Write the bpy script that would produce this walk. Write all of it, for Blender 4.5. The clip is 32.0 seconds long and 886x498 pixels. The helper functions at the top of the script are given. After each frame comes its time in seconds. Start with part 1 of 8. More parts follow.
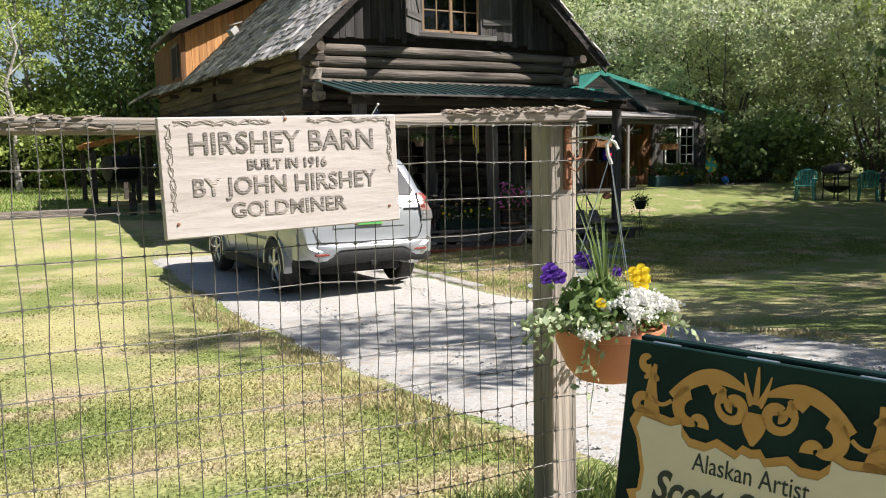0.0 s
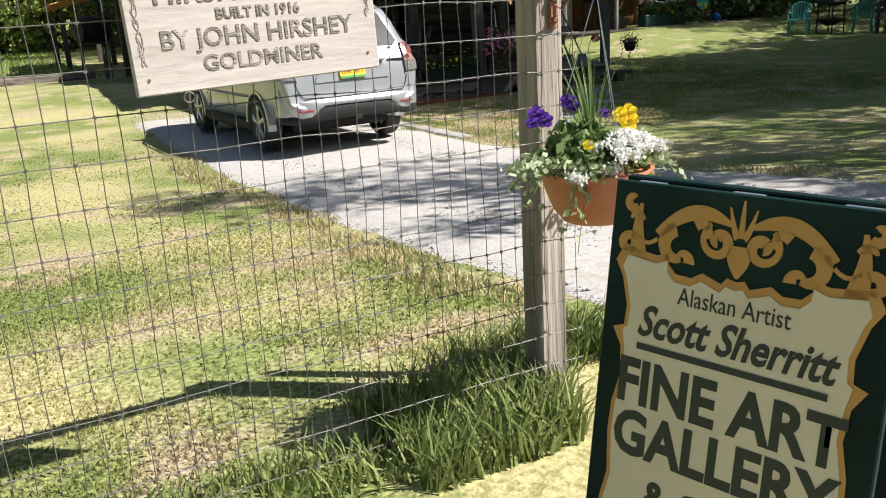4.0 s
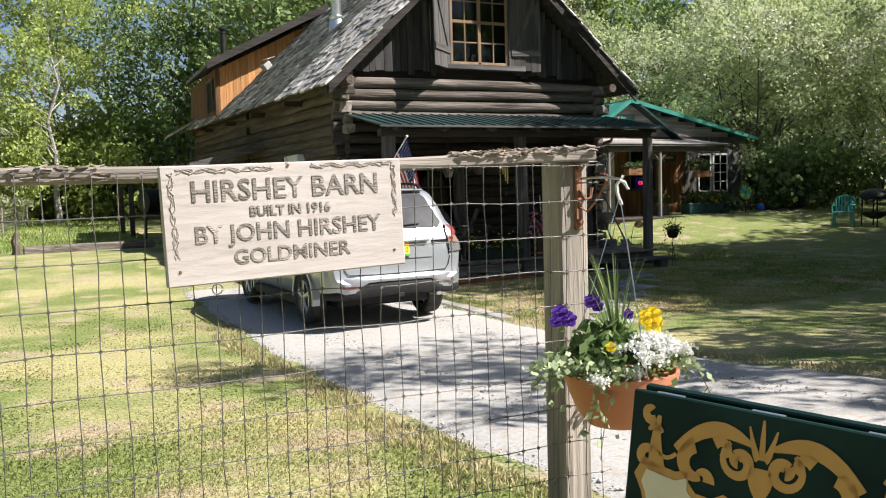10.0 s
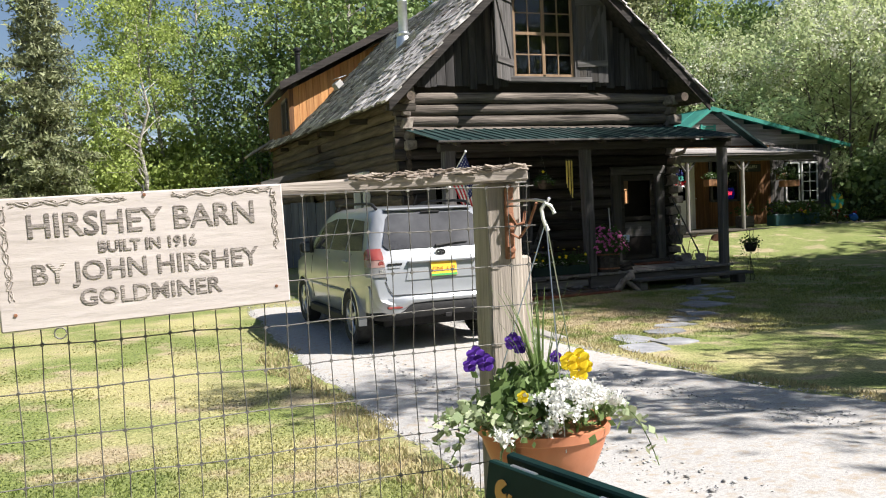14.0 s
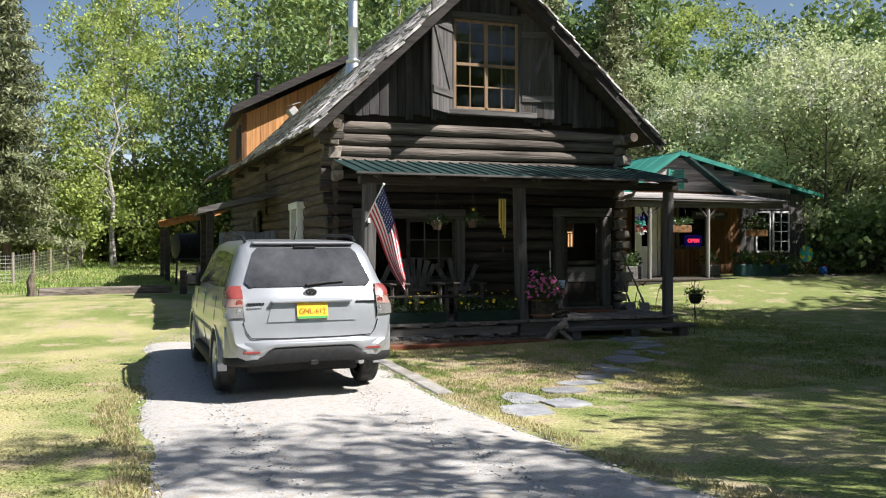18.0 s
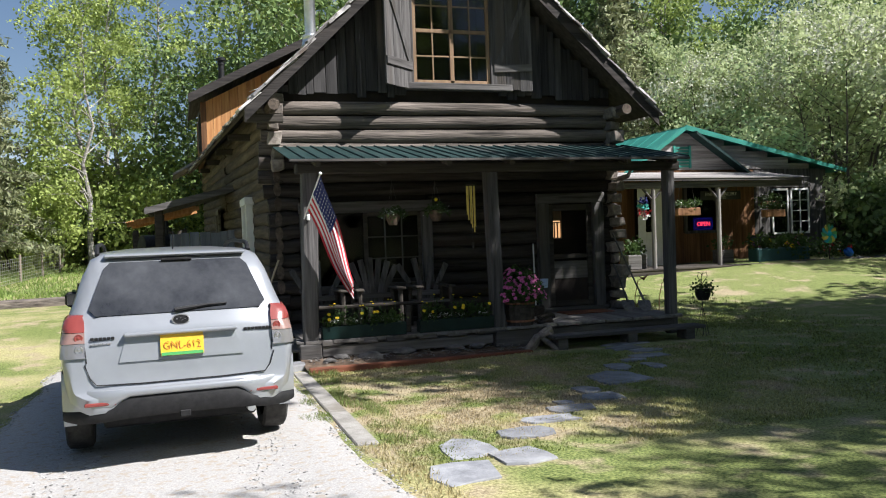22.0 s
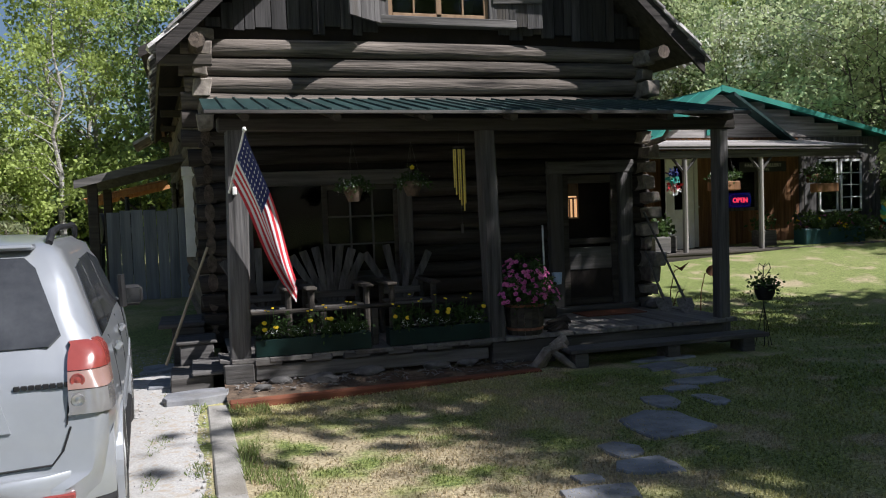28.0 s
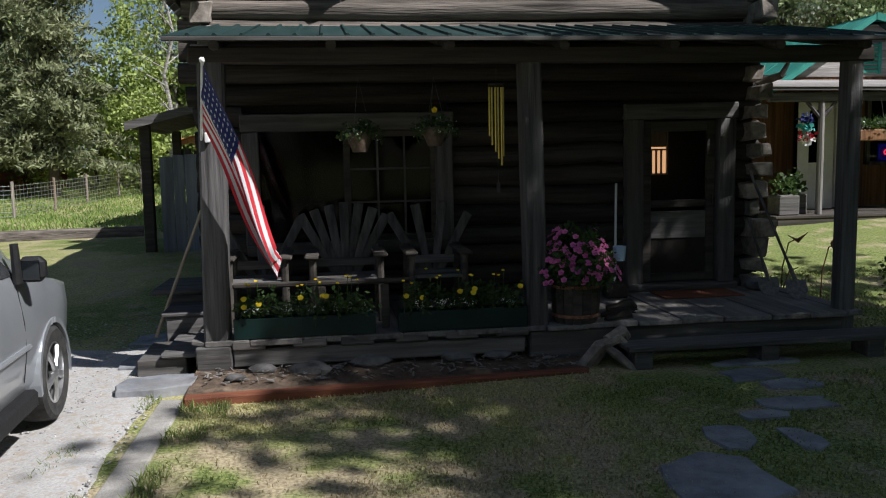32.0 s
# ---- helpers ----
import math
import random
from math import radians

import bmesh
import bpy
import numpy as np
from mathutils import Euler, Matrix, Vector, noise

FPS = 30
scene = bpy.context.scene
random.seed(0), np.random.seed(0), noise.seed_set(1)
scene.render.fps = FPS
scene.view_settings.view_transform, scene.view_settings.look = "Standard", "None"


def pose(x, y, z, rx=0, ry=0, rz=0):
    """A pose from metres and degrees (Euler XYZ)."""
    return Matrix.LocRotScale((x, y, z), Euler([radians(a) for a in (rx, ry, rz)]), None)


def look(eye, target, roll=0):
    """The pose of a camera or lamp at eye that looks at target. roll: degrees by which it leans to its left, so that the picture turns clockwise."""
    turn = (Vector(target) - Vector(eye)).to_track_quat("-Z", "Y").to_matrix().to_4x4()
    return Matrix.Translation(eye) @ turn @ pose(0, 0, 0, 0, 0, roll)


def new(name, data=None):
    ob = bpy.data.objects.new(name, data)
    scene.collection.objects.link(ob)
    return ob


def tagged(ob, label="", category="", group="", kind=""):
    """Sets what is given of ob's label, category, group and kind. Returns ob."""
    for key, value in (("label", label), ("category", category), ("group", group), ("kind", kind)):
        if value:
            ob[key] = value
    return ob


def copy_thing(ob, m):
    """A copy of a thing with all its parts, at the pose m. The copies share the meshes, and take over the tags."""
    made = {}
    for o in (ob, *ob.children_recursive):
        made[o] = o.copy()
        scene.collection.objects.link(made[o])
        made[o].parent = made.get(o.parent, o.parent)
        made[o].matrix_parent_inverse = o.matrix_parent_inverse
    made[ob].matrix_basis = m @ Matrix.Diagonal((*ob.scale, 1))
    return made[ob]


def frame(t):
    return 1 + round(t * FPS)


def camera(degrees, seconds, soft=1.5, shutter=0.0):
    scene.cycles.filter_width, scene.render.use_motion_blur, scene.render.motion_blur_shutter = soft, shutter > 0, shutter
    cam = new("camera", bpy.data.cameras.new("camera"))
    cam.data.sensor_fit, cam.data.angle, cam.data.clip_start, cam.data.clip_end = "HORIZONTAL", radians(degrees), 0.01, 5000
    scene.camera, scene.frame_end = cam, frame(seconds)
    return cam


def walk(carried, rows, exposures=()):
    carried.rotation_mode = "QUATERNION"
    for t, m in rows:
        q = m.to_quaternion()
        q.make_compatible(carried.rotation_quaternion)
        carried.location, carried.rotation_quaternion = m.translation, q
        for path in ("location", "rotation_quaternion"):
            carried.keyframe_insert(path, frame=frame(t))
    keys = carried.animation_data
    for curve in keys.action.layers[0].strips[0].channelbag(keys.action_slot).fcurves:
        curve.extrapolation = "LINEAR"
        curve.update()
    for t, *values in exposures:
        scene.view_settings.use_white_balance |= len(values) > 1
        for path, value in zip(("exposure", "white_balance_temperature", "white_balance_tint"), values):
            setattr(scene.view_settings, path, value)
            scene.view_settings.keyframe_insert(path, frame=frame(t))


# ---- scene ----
cam = camera(56.7, 32.0, 1.1)
PATH = [
    (0, (-5.36, -13.46, 1.545), (-4.446, -11.693, 1.339), -1.1),
    (0.5, (-5.353, -13.458, 1.542), (-4.407, -11.712, 1.31), -1.4),
    (1, (-5.353, -13.459, 1.543), (-4.403, -11.714, 1.315), -1.6),
    (1.5, (-5.354, -13.461, 1.543), (-4.416, -11.708, 1.319), -1.5),
    (2, (-5.347, -13.459, 1.537), (-4.363, -11.75, 1.208), -2.1),
    (2.5, (-5.342, -13.457, 1.531), (-4.376, -11.767, 1.071), -2.6),
    (4.5, (-5.341, -13.446, 1.529), (-4.463, -11.736, 0.974), -3.1),
    (5, (-5.347, -13.454, 1.544), (-4.46, -11.72, 1.088), -2.2),
    (5.5, (-5.355, -13.467, 1.576), (-4.462, -11.702, 1.279), -1.9),
    (6, (-5.357, -13.477, 1.587), (-4.461, -11.7, 1.397), -1.4),
    (6.5, (-5.352, -13.483, 1.589), (-4.473, -11.691, 1.471), -1.6),
    (7, (-5.351, -13.494, 1.588), (-4.437, -11.718, 1.485), -1.5),
    (7.5, (-5.356, -13.496, 1.587), (-4.451, -11.714, 1.506), -1.4),
    (8, (-5.348, -13.499, 1.587), (-4.429, -11.724, 1.513), -1.4),
    (8.5, (-5.339, -13.501, 1.584), (-4.394, -11.74, 1.508), -1.6),
    (9, (-5.333, -13.495, 1.581), (-4.4, -11.728, 1.498), -1.8),
    (9.5, (-5.312, -13.486, 1.581), (-4.384, -11.718, 1.483), -1.8),
    (10, (-5.282, -13.471, 1.581), (-4.438, -11.663, 1.446), -1.7),
    (10.5, (-5.269, -13.485, 1.588), (-4.471, -11.655, 1.476), -2.0),
    (11, (-5.254, -13.499, 1.585), (-4.438, -11.677, 1.469), -2.3),
    (11.5, (-5.244, -13.526, 1.585), (-4.462, -11.687, 1.498), -2.3),
    (12, (-5.219, -13.524, 1.582), (-4.435, -11.686, 1.512), -2.5),
    (12.5, (-5.167, -13.502, 1.581), (-4.401, -11.656, 1.503), -2.9),
    (13, (-5.051, -13.43, 1.574), (-4.333, -11.565, 1.526), -1.3),
    (13.5, (-4.863, -13.415, 1.6), (-4.2, -11.53, 1.52), -2.1),
    (15.5, (-4.428, -13.436, 1.575), (-3.789, -11.544, 1.466), -3.0),
    (16, (-4.159, -13.467, 1.614), (-3.516, -11.578, 1.484), -2.6),
    (16.5, (-3.943, -13.376, 1.629), (-3.218, -11.515, 1.521), -1.4),
    (17, (-3.745, -13.227, 1.609), (-2.918, -11.407, 1.573), 0.5),
    (17.5, (-3.485, -13.107, 1.599), (-2.768, -11.241, 1.562), -1.1),
    (18, (-3.196, -12.974, 1.609), (-2.544, -11.084, 1.6), -0.1),
    (18.5, (-3.024, -12.798, 1.651), (-2.378, -10.906, 1.627), -0.7),
    (19, (-2.825, -12.564, 1.633), (-2.151, -10.681, 1.67), -1.1),
    (19.5, (-2.539, -12.413, 1.649), (-1.911, -10.514, 1.648), -1.5),
    (20, (-2.342, -12.227, 1.647), (-1.738, -10.321, 1.579), -0.9),
    (20.5, (-2.176, -11.976, 1.689), (-1.544, -10.079, 1.706), -0.6),
    (21, (-1.946, -11.748, 1.676), (-1.337, -9.844, 1.652), -1.9),
    (21.5, (-1.807, -11.5, 1.692), (-1.231, -9.585, 1.67), -1.3),
    (22, (-1.725, -11.226, 1.715), (-1.108, -9.323, 1.679), -2.1),
    (22.5, (-1.612, -10.985, 1.686), (-0.958, -9.096, 1.625), -2.7),
    (23, (-1.424, -10.766, 1.708), (-0.949, -8.825, 1.629), -1.7),
    (23.5, (-1.336, -10.537, 1.739), (-0.82, -8.607, 1.661), -1.5),
    (24, (-1.283, -10.333, 1.754), (-0.691, -8.422, 1.768), -2.8),
    (24.5, (-1.141, -10.142, 1.745), (-0.555, -8.229, 1.741), -3.0),
    (25, (-1.031, -9.893, 1.736), (-0.466, -7.975, 1.701), -2.0),
    (25.5, (-0.998, -9.603, 1.759), (-0.373, -7.704, 1.714), -3.3),
    (27.5, (-0.594, -8.664, 1.79), (0.088, -6.784, 1.742), -2.0),
    (28, (-0.474, -8.482, 1.734), (0.117, -6.573, 1.642), -2.1),
    (28.5, (-0.391, -8.226, 1.813), (0.13, -6.31, 1.568), -2.9),
    (29, (-0.31, -7.929, 1.817), (0.331, -6.044, 1.618), -2.8),
    (29.5, (-0.156, -7.86, 1.739), (0.435, -5.963, 1.512), -3.3),
    (30, (0.095, -7.748, 1.76), (0.525, -5.819, 1.452), -1.1),
    (30.5, (0.284, -7.579, 1.738), (0.722, -5.649, 1.45), -0.7),
    (31, (0.552, -7.424, 1.712), (0.966, -5.498, 1.367), -1.8),
    (31.5, (0.814, -7.217, 1.75), (1.073, -5.244, 1.55), -0.9),
    (32, (0.948, -6.997, 1.805), (1.217, -5.028, 1.585), -1.2),
]
walk(cam, [(t, look(eye, target, roll)) for t, eye, target, roll in PATH], exposures=((0.0, 1.0, 6450, 12), (17.0, 1.05, 6350, 12), (21.0, 0.95, 6150, 12), (25.0, 0.86, 6000, 13), (29.0, 0.55, 6000, 13), (32.0, 0.40, 6000, 12)))

# ---- sky and sun ----
SUN_TO = Vector((1.15, -0.90, 1.62)).normalized()
world = bpy.data.worlds.new("sky")
scene.world = world
world.use_nodes = True
wn = world.node_tree.nodes
sky = wn.new("ShaderNodeTexSky")
sky.sky_type = "NISHITA"
sky.sun_disc = False
sky.sun_elevation = radians(48)
sky.sun_rotation = radians(128)
sky.air_density, sky.dust_density = 1.0, 1.0
wn["Background"].inputs["Strength"].default_value = 0.05
world.node_tree.links.new(sky.outputs[0], wn["Background"].inputs["Color"])
sun = new("sun", bpy.data.lights.new("sun", "SUN"))
sun.data.energy, sun.data.angle, sun.data.color = 5.0, radians(0.53), (1.0, 0.955, 0.885)
sun.matrix_world = look(SUN_TO * 60, (0, 0, 0))


# ---- materials ----
def nodes_of(name):
    m = bpy.data.materials.new(name)
    m.use_nodes = True
    return m, m.node_tree.nodes, m.node_tree.links, m.node_tree.nodes["Principled BSDF"]


def surf(name, a, b, scale=4.0, rough=0.75, metal=0.0, bump=0.3, fine=45.0, stretch=(1, 1, 1), vary=0.25, stain=None, stain_at=0.62, spec=0.3, island=False, depth=0.01, coat=0.0):
    """Two colours mixed by grain noise, a third by large stains, value varied piece by piece, relief from fine noise."""
    m, n, l, p = nodes_of(name)
    tc, mp = n.new("ShaderNodeTexCoord"), n.new("ShaderNodeMapping")
    l.new(tc.outputs["Object"], mp.inputs["Vector"])
    mp.inputs["Scale"].default_value = stretch
    rnd = n.new("ShaderNodeNewGeometry").outputs["Random Per Island"] if island else n.new("ShaderNodeObjectInfo").outputs["Random"]
    off = n.new("ShaderNodeMath")
    off.operation = "MULTIPLY"
    off.inputs[1].default_value = 37.0
    l.new(rnd, off.inputs[0])
    l.new(off.outputs[0], mp.inputs["Location"])
    grain = n.new("ShaderNodeTexNoise")
    grain.inputs["Scale"].default_value, grain.inputs["Detail"].default_value, grain.inputs["Roughness"].default_value = scale, 8, 0.65
    l.new(mp.outputs[0], grain.inputs["Vector"])
    ramp = n.new("ShaderNodeValToRGB")
    ramp.color_ramp.elements[0].position, ramp.color_ramp.elements[1].position = 0.32, 0.68
    ramp.color_ramp.elements[0].color, ramp.color_ramp.elements[1].color = (*a, 1), (*b, 1)
    l.new(grain.outputs["Fac"], ramp.inputs[0])
    colour = ramp.outputs[0]
    if stain:
        big = n.new("ShaderNodeTexNoise")
        big.inputs["Scale"].default_value, big.inputs["Detail"].default_value = scale * 0.27, 5
        l.new(mp.outputs[0], big.inputs["Vector"])
        cut = n.new("ShaderNodeMapRange")
        cut.inputs["From Min"].default_value, cut.inputs["From Max"].default_value = stain_at - 0.08, stain_at + 0.08
        l.new(big.outputs["Fac"], cut.inputs["Value"])
        mix = n.new("ShaderNodeMix")
        mix.data_type = "RGBA"
        l.new(cut.outputs[0], mix.inputs["Factor"])
        l.new(colour, mix.inputs["A"])
        mix.inputs["B"].default_value = (*stain, 1)
        colour = mix.outputs["Result"]
    if vary:
        hsv = n.new("ShaderNodeHueSaturation")
        span = n.new("ShaderNodeMapRange")
        span.inputs["To Min"].default_value, span.inputs["To Max"].default_value = 1 - vary, 1 + vary
        l.new(rnd, span.inputs["Value"])
        l.new(span.outputs[0], hsv.inputs["Value"])
        l.new(colour, hsv.inputs["Color"])
        colour = hsv.outputs[0]
    l.new(colour, p.inputs["Base Color"])
    p.inputs["Roughness"].default_value, p.inputs["Metallic"].default_value = rough, metal
    p.inputs["Specular IOR Level"].default_value = spec
    p.inputs["Coat Weight"].default_value = coat
    p.inputs["Coat Roughness"].default_value = 0.06
    if bump:
        f = n.new("ShaderNodeTexNoise")
        f.inputs["Scale"].default_value, f.inputs["Detail"].default_value = fine, 6
        l.new(mp.outputs[0], f.inputs["Vector"])
        bp = n.new("ShaderNodeBump")
        bp.inputs["Strength"].default_value, bp.inputs["Distance"].default_value = bump, depth
        l.new(f.outputs["Fac"], bp.inputs["Height"])
        l.new(bp.outputs[0], p.inputs["Normal"])
    return m


def leafy(name, a, b, through_light=0.45, rough=0.5):
    """Leaves: colour varied leaf by leaf and clump by clump, light passing through."""
    m, n, l, p = nodes_of(name)
    geo, oi = n.new("ShaderNodeNewGeometry"), n.new("ShaderNodeObjectInfo")
    tc, nz = n.new("ShaderNodeTexCoord"), n.new("ShaderNodeTexNoise")
    nz.inputs["Scale"].default_value = 0.9
    l.new(tc.outputs["Object"], nz.inputs["Vector"])
    add, add2 = n.new("ShaderNodeMath"), n.new("ShaderNodeMath")
    add.operation, add2.operation = "MULTIPLY_ADD", "MULTIPLY_ADD"
    l.new(geo.outputs["Random Per Island"], add.inputs[0])
    add.inputs[1].default_value = 0.45
    l.new(nz.outputs["Fac"], add.inputs[2])
    l.new(oi.outputs["Random"], add2.inputs[0])
    add2.inputs[1].default_value = 0.35
    l.new(add.outputs[0], add2.inputs[2])
    ramp = n.new("ShaderNodeValToRGB")
    ramp.color_ramp.elements[0].position, ramp.color_ramp.elements[1].position = 0.45, 1.25
    ramp.color_ramp.elements[1].position = 1.0
    ramp.color_ramp.elements[0].color, ramp.color_ramp.elements[1].color = (*a, 1), (*b, 1)
    l.new(add2.outputs[0], ramp.inputs[0])
    l.new(ramp.outputs[0], p.inputs["Base Color"])
    p.inputs["Roughness"].default_value, p.inputs["Specular IOR Level"].default_value = rough, 0.25
    tr, mx = n.new("ShaderNodeBsdfTranslucent"), n.new("ShaderNodeMixShader")
    l.new(ramp.outputs[0], tr.inputs["Color"])
    mx.inputs[0].default_value = through_light
    l.new(p.outputs[0], mx.inputs[1])
    l.new(tr.outputs[0], mx.inputs[2])
    l.new(mx.outputs[0], n["Material Output"].inputs[0])
    return m


def plain(name, c, rough=0.5, metal=0.0, spec=0.5, bump=0.0, coat=0.0):
    return surf(name, [v * 0.9 for v in c], [min(1, v * 1.08) for v in c], 9.0, rough, metal, bump, 60.0, vary=0.0, spec=spec, coat=coat)


def glow(name, c, strength):
    m, n, l, p = nodes_of(name)
    p.inputs["Base Color"].default_value = (*c, 1)
    p.inputs["Emission Color"].default_value = (*c, 1)
    p.inputs["Emission Strength"].default_value = strength
    return m


def glass_mat(name, tint=(0.8, 0.85, 0.85), rough=0.02, clear=0.75, ior=1.45):
    """A thin pane: mostly see-through, with a true mirror coat."""
    m, n, l, p = nodes_of(name)
    tb, gb, fr, mx = n.new("ShaderNodeBsdfTransparent"), n.new("ShaderNodeBsdfGlossy"), n.new("ShaderNodeFresnel"), n.new("ShaderNodeMixShader")
    tb.inputs[0].default_value = (*[v * clear for v in tint], 1)
    gb.inputs["Roughness"].default_value = rough
    fr.inputs["IOR"].default_value = ior
    l.new(fr.outputs[0], mx.inputs[0])
    l.new(tb.outputs[0], mx.inputs[1])
    l.new(gb.outputs[0], mx.inputs[2])
    l.new(mx.outputs[0], n["Material Output"].inputs[0])
    return m


AX = {"x": (0.5, 9, 9), "y": (9, 0.5, 9), "z": (9, 9, 0.5)}
# lighter log copy: sunlight on the upper wall is put into its colour
M_LOG_LIT = surf("lit_log_x", (0.022, 0.019, 0.016), (0.235, 0.20, 0.172), 1.6, 0.9, bump=1.0, fine=5, stretch=AX["x"], stain=(0.07, 0.06, 0.052), vary=0.2, depth=0.02)
# darker log copy: the porch shade is put into its colour
M_LOG = surf("weathered_log_x_shaded", (0.018, 0.015, 0.013), (0.078, 0.067, 0.060), 1.6, 0.85, bump=0.7, fine=5, stretch=AX["x"], stain=(0.05, 0.038, 0.03), vary=0.3, depth=0.02)
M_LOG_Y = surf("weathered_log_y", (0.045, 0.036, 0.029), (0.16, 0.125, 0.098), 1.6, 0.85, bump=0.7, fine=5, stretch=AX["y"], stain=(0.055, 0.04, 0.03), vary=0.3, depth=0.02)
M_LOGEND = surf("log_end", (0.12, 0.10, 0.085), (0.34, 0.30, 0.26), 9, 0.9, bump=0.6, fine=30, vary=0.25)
M_BOARD = surf("dark_board", (0.02, 0.019, 0.019), (0.085, 0.08, 0.08), 1.5, 0.85, bump=0.5, fine=5, stretch=AX["z"], vary=0.4, stain=(0.16, 0.13, 0.11), stain_at=0.68)
M_GREY_Z = surf("grey_post_wood", (0.035, 0.033, 0.032), (0.15, 0.142, 0.138), 1.6, 0.85, bump=0.9, fine=5, stretch=AX["z"], vary=0.15, stain=(0.08, 0.07, 0.06))
M_GREY_X = surf("grey_plank_wood_x", (0.045, 0.042, 0.040), (0.17, 0.16, 0.152), 1.6, 0.85, bump=0.6, fine=5, stretch=AX["x"], vary=0.2, stain=(0.09, 0.08, 0.07))
M_GREY_Y = surf("grey_plank_wood_y", (0.09, 0.082, 0.075), (0.24, 0.224, 0.208), 1.6, 0.85, bump=0.6, fine=5, stretch=AX["y"], vary=0.25, stain=(0.09, 0.08, 0.07))
M_PALE_X = surf("pale_board_x", (0.20, 0.185, 0.175), (0.48, 0.45, 0.43), 1.6, 0.85, bump=0.7, fine=5, stretch=AX["x"], vary=0.25, stain=(0.14, 0.12, 0.11))
M_BEAM = surf("dark_beam", (0.03, 0.026, 0.022), (0.09, 0.077, 0.065), 1.6, 0.85, bump=0.5, fine=5, stretch=AX["x"], vary=0.2)
M_SHINGLE = surf("weathered_shingle", (0.20, 0.188, 0.183), (0.57, 0.547, 0.535), 2.2, 0.9, bump=0.8, fine=9, stretch=(3, 3, 3), vary=0.55, stain=(0.13, 0.105, 0.09))
M_SHINGLE_I = surf("weathered_shingle_far", (0.20, 0.188, 0.183), (0.57, 0.547, 0.535), 2.2, 0.9, bump=0.8, fine=9, stretch=(3, 3, 3), vary=0.55, stain=(0.13, 0.105, 0.09), island=True)
M_ORANGE = surf("fresh_orange_board", (0.38, 0.16, 0.055), (0.66, 0.36, 0.15), 1.4, 0.7, bump=0.3, fine=6, stretch=AX["z"], vary=0.18, stain=(0.45, 0.17, 0.06))
M_BARGE = surf("dark_weathered_board_x", (0.016, 0.014, 0.013), (0.066, 0.058, 0.054), 1.6, 0.85, bump=0.8, fine=5, stretch=AX["x"], vary=0.2, stain=(0.06, 0.05, 0.045))
M_CEDAR = surf("cedar_board", (0.09, 0.042, 0.02), (0.27, 0.135, 0.062), 1.4, 0.75, bump=0.4, fine=6, stretch=AX["z"], vary=0.3, stain=(0.10, 0.05, 0.03))
M_TIMBER = surf("red_brown_timber", (0.11, 0.038, 0.02), (0.23, 0.083, 0.043), 1.5, 0.8, bump=0.4, fine=5, stretch=AX["x"], vary=0.1)
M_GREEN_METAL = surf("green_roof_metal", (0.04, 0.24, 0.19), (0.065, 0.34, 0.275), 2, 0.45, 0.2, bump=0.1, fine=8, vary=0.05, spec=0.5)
M_DULL_GREEN = surf("dull_green_roof_metal", (0.010, 0.028, 0.027), (0.03, 0.058, 0.056), 1.2, 0.7, 0.1, bump=0.15, fine=8, stretch=(6, 0.8, 1), vary=0.1, stain=(0.05, 0.06, 0.058), spec=0.2)
M_WHITE = surf("white_paint", (0.70, 0.69, 0.66), (0.82, 0.82, 0.80), 5, 0.55, bump=0.1, vary=0.03)
# near-black colour that stands in for unlit rooms behind openings
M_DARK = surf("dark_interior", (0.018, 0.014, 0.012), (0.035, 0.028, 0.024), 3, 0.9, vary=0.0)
M_STEEL = surf("galvanised_steel", (0.62, 0.63, 0.64), (0.78, 0.79, 0.80), 8, 0.4, 1.0, bump=0.05, vary=0.05)
M_WIRE = surf("dull_wire", (0.09, 0.087, 0.082), (0.22, 0.21, 0.195), 30, 0.6, 0.45, bump=0.2, vary=0.15)
M_RUST = surf("rusty_iron", (0.16, 0.07, 0.04), (0.36, 0.18, 0.11), 25, 0.8, 0.3, bump=0.4, vary=0.1)
M_BLACK = surf("black_metal", (0.012, 0.012, 0.012), (0.03, 0.03, 0.03), 12, 0.5, 0.3, bump=0.2, vary=0.0)
M_CONC = surf("worn_concrete", (0.20, 0.19, 0.17), (0.40, 0.38, 0.35), 5, 0.9, bump=0.9, fine=60, vary=0.05, stain=(0.22, 0.20, 0.17))
M_STONE = surf("grey_flagstone", (0.15, 0.155, 0.17), (0.33, 0.335, 0.35), 4, 0.85, bump=0.6, fine=25, vary=0.15, stain=(0.20, 0.19, 0.175))
M_ROCK = surf("field_rock", (0.06, 0.057, 0.054), (0.18, 0.172, 0.165), 6, 0.9, bump=0.7, fine=30, vary=0.2)
M_SOIL = surf("dark_soil", (0.05, 0.035, 0.025), (0.14, 0.10, 0.07), 14, 0.95, bump=0.9, fine=50, vary=0.0, stain=(0.22, 0.16, 0.11))
M_TERRA = surf("terracotta_plastic", (0.46, 0.17, 0.09), (0.56, 0.23, 0.125), 4, 0.5, bump=0.08, vary=0.0)
M_BLUEGREY = surf("blue_grey_board", (0.13, 0.145, 0.17), (0.27, 0.285, 0.31), 1.4, 0.85, bump=0.5, fine=5, stretch=AX["z"], vary=0.2, stain=(0.10, 0.105, 0.12))
M_GLASS = glass_mat("window_glass")
# porch panes: darkness put into the tint, mirror weakened to hide bright reflections
M_GLASS_DIM = glass_mat("dull_window_glass", (0.5, 0.52, 0.5), 0.06, 0.35, 1.25)
M_LEAF = leafy("birch_leaf", (0.11, 0.17, 0.04), (0.40, 0.48, 0.14), 0.42)
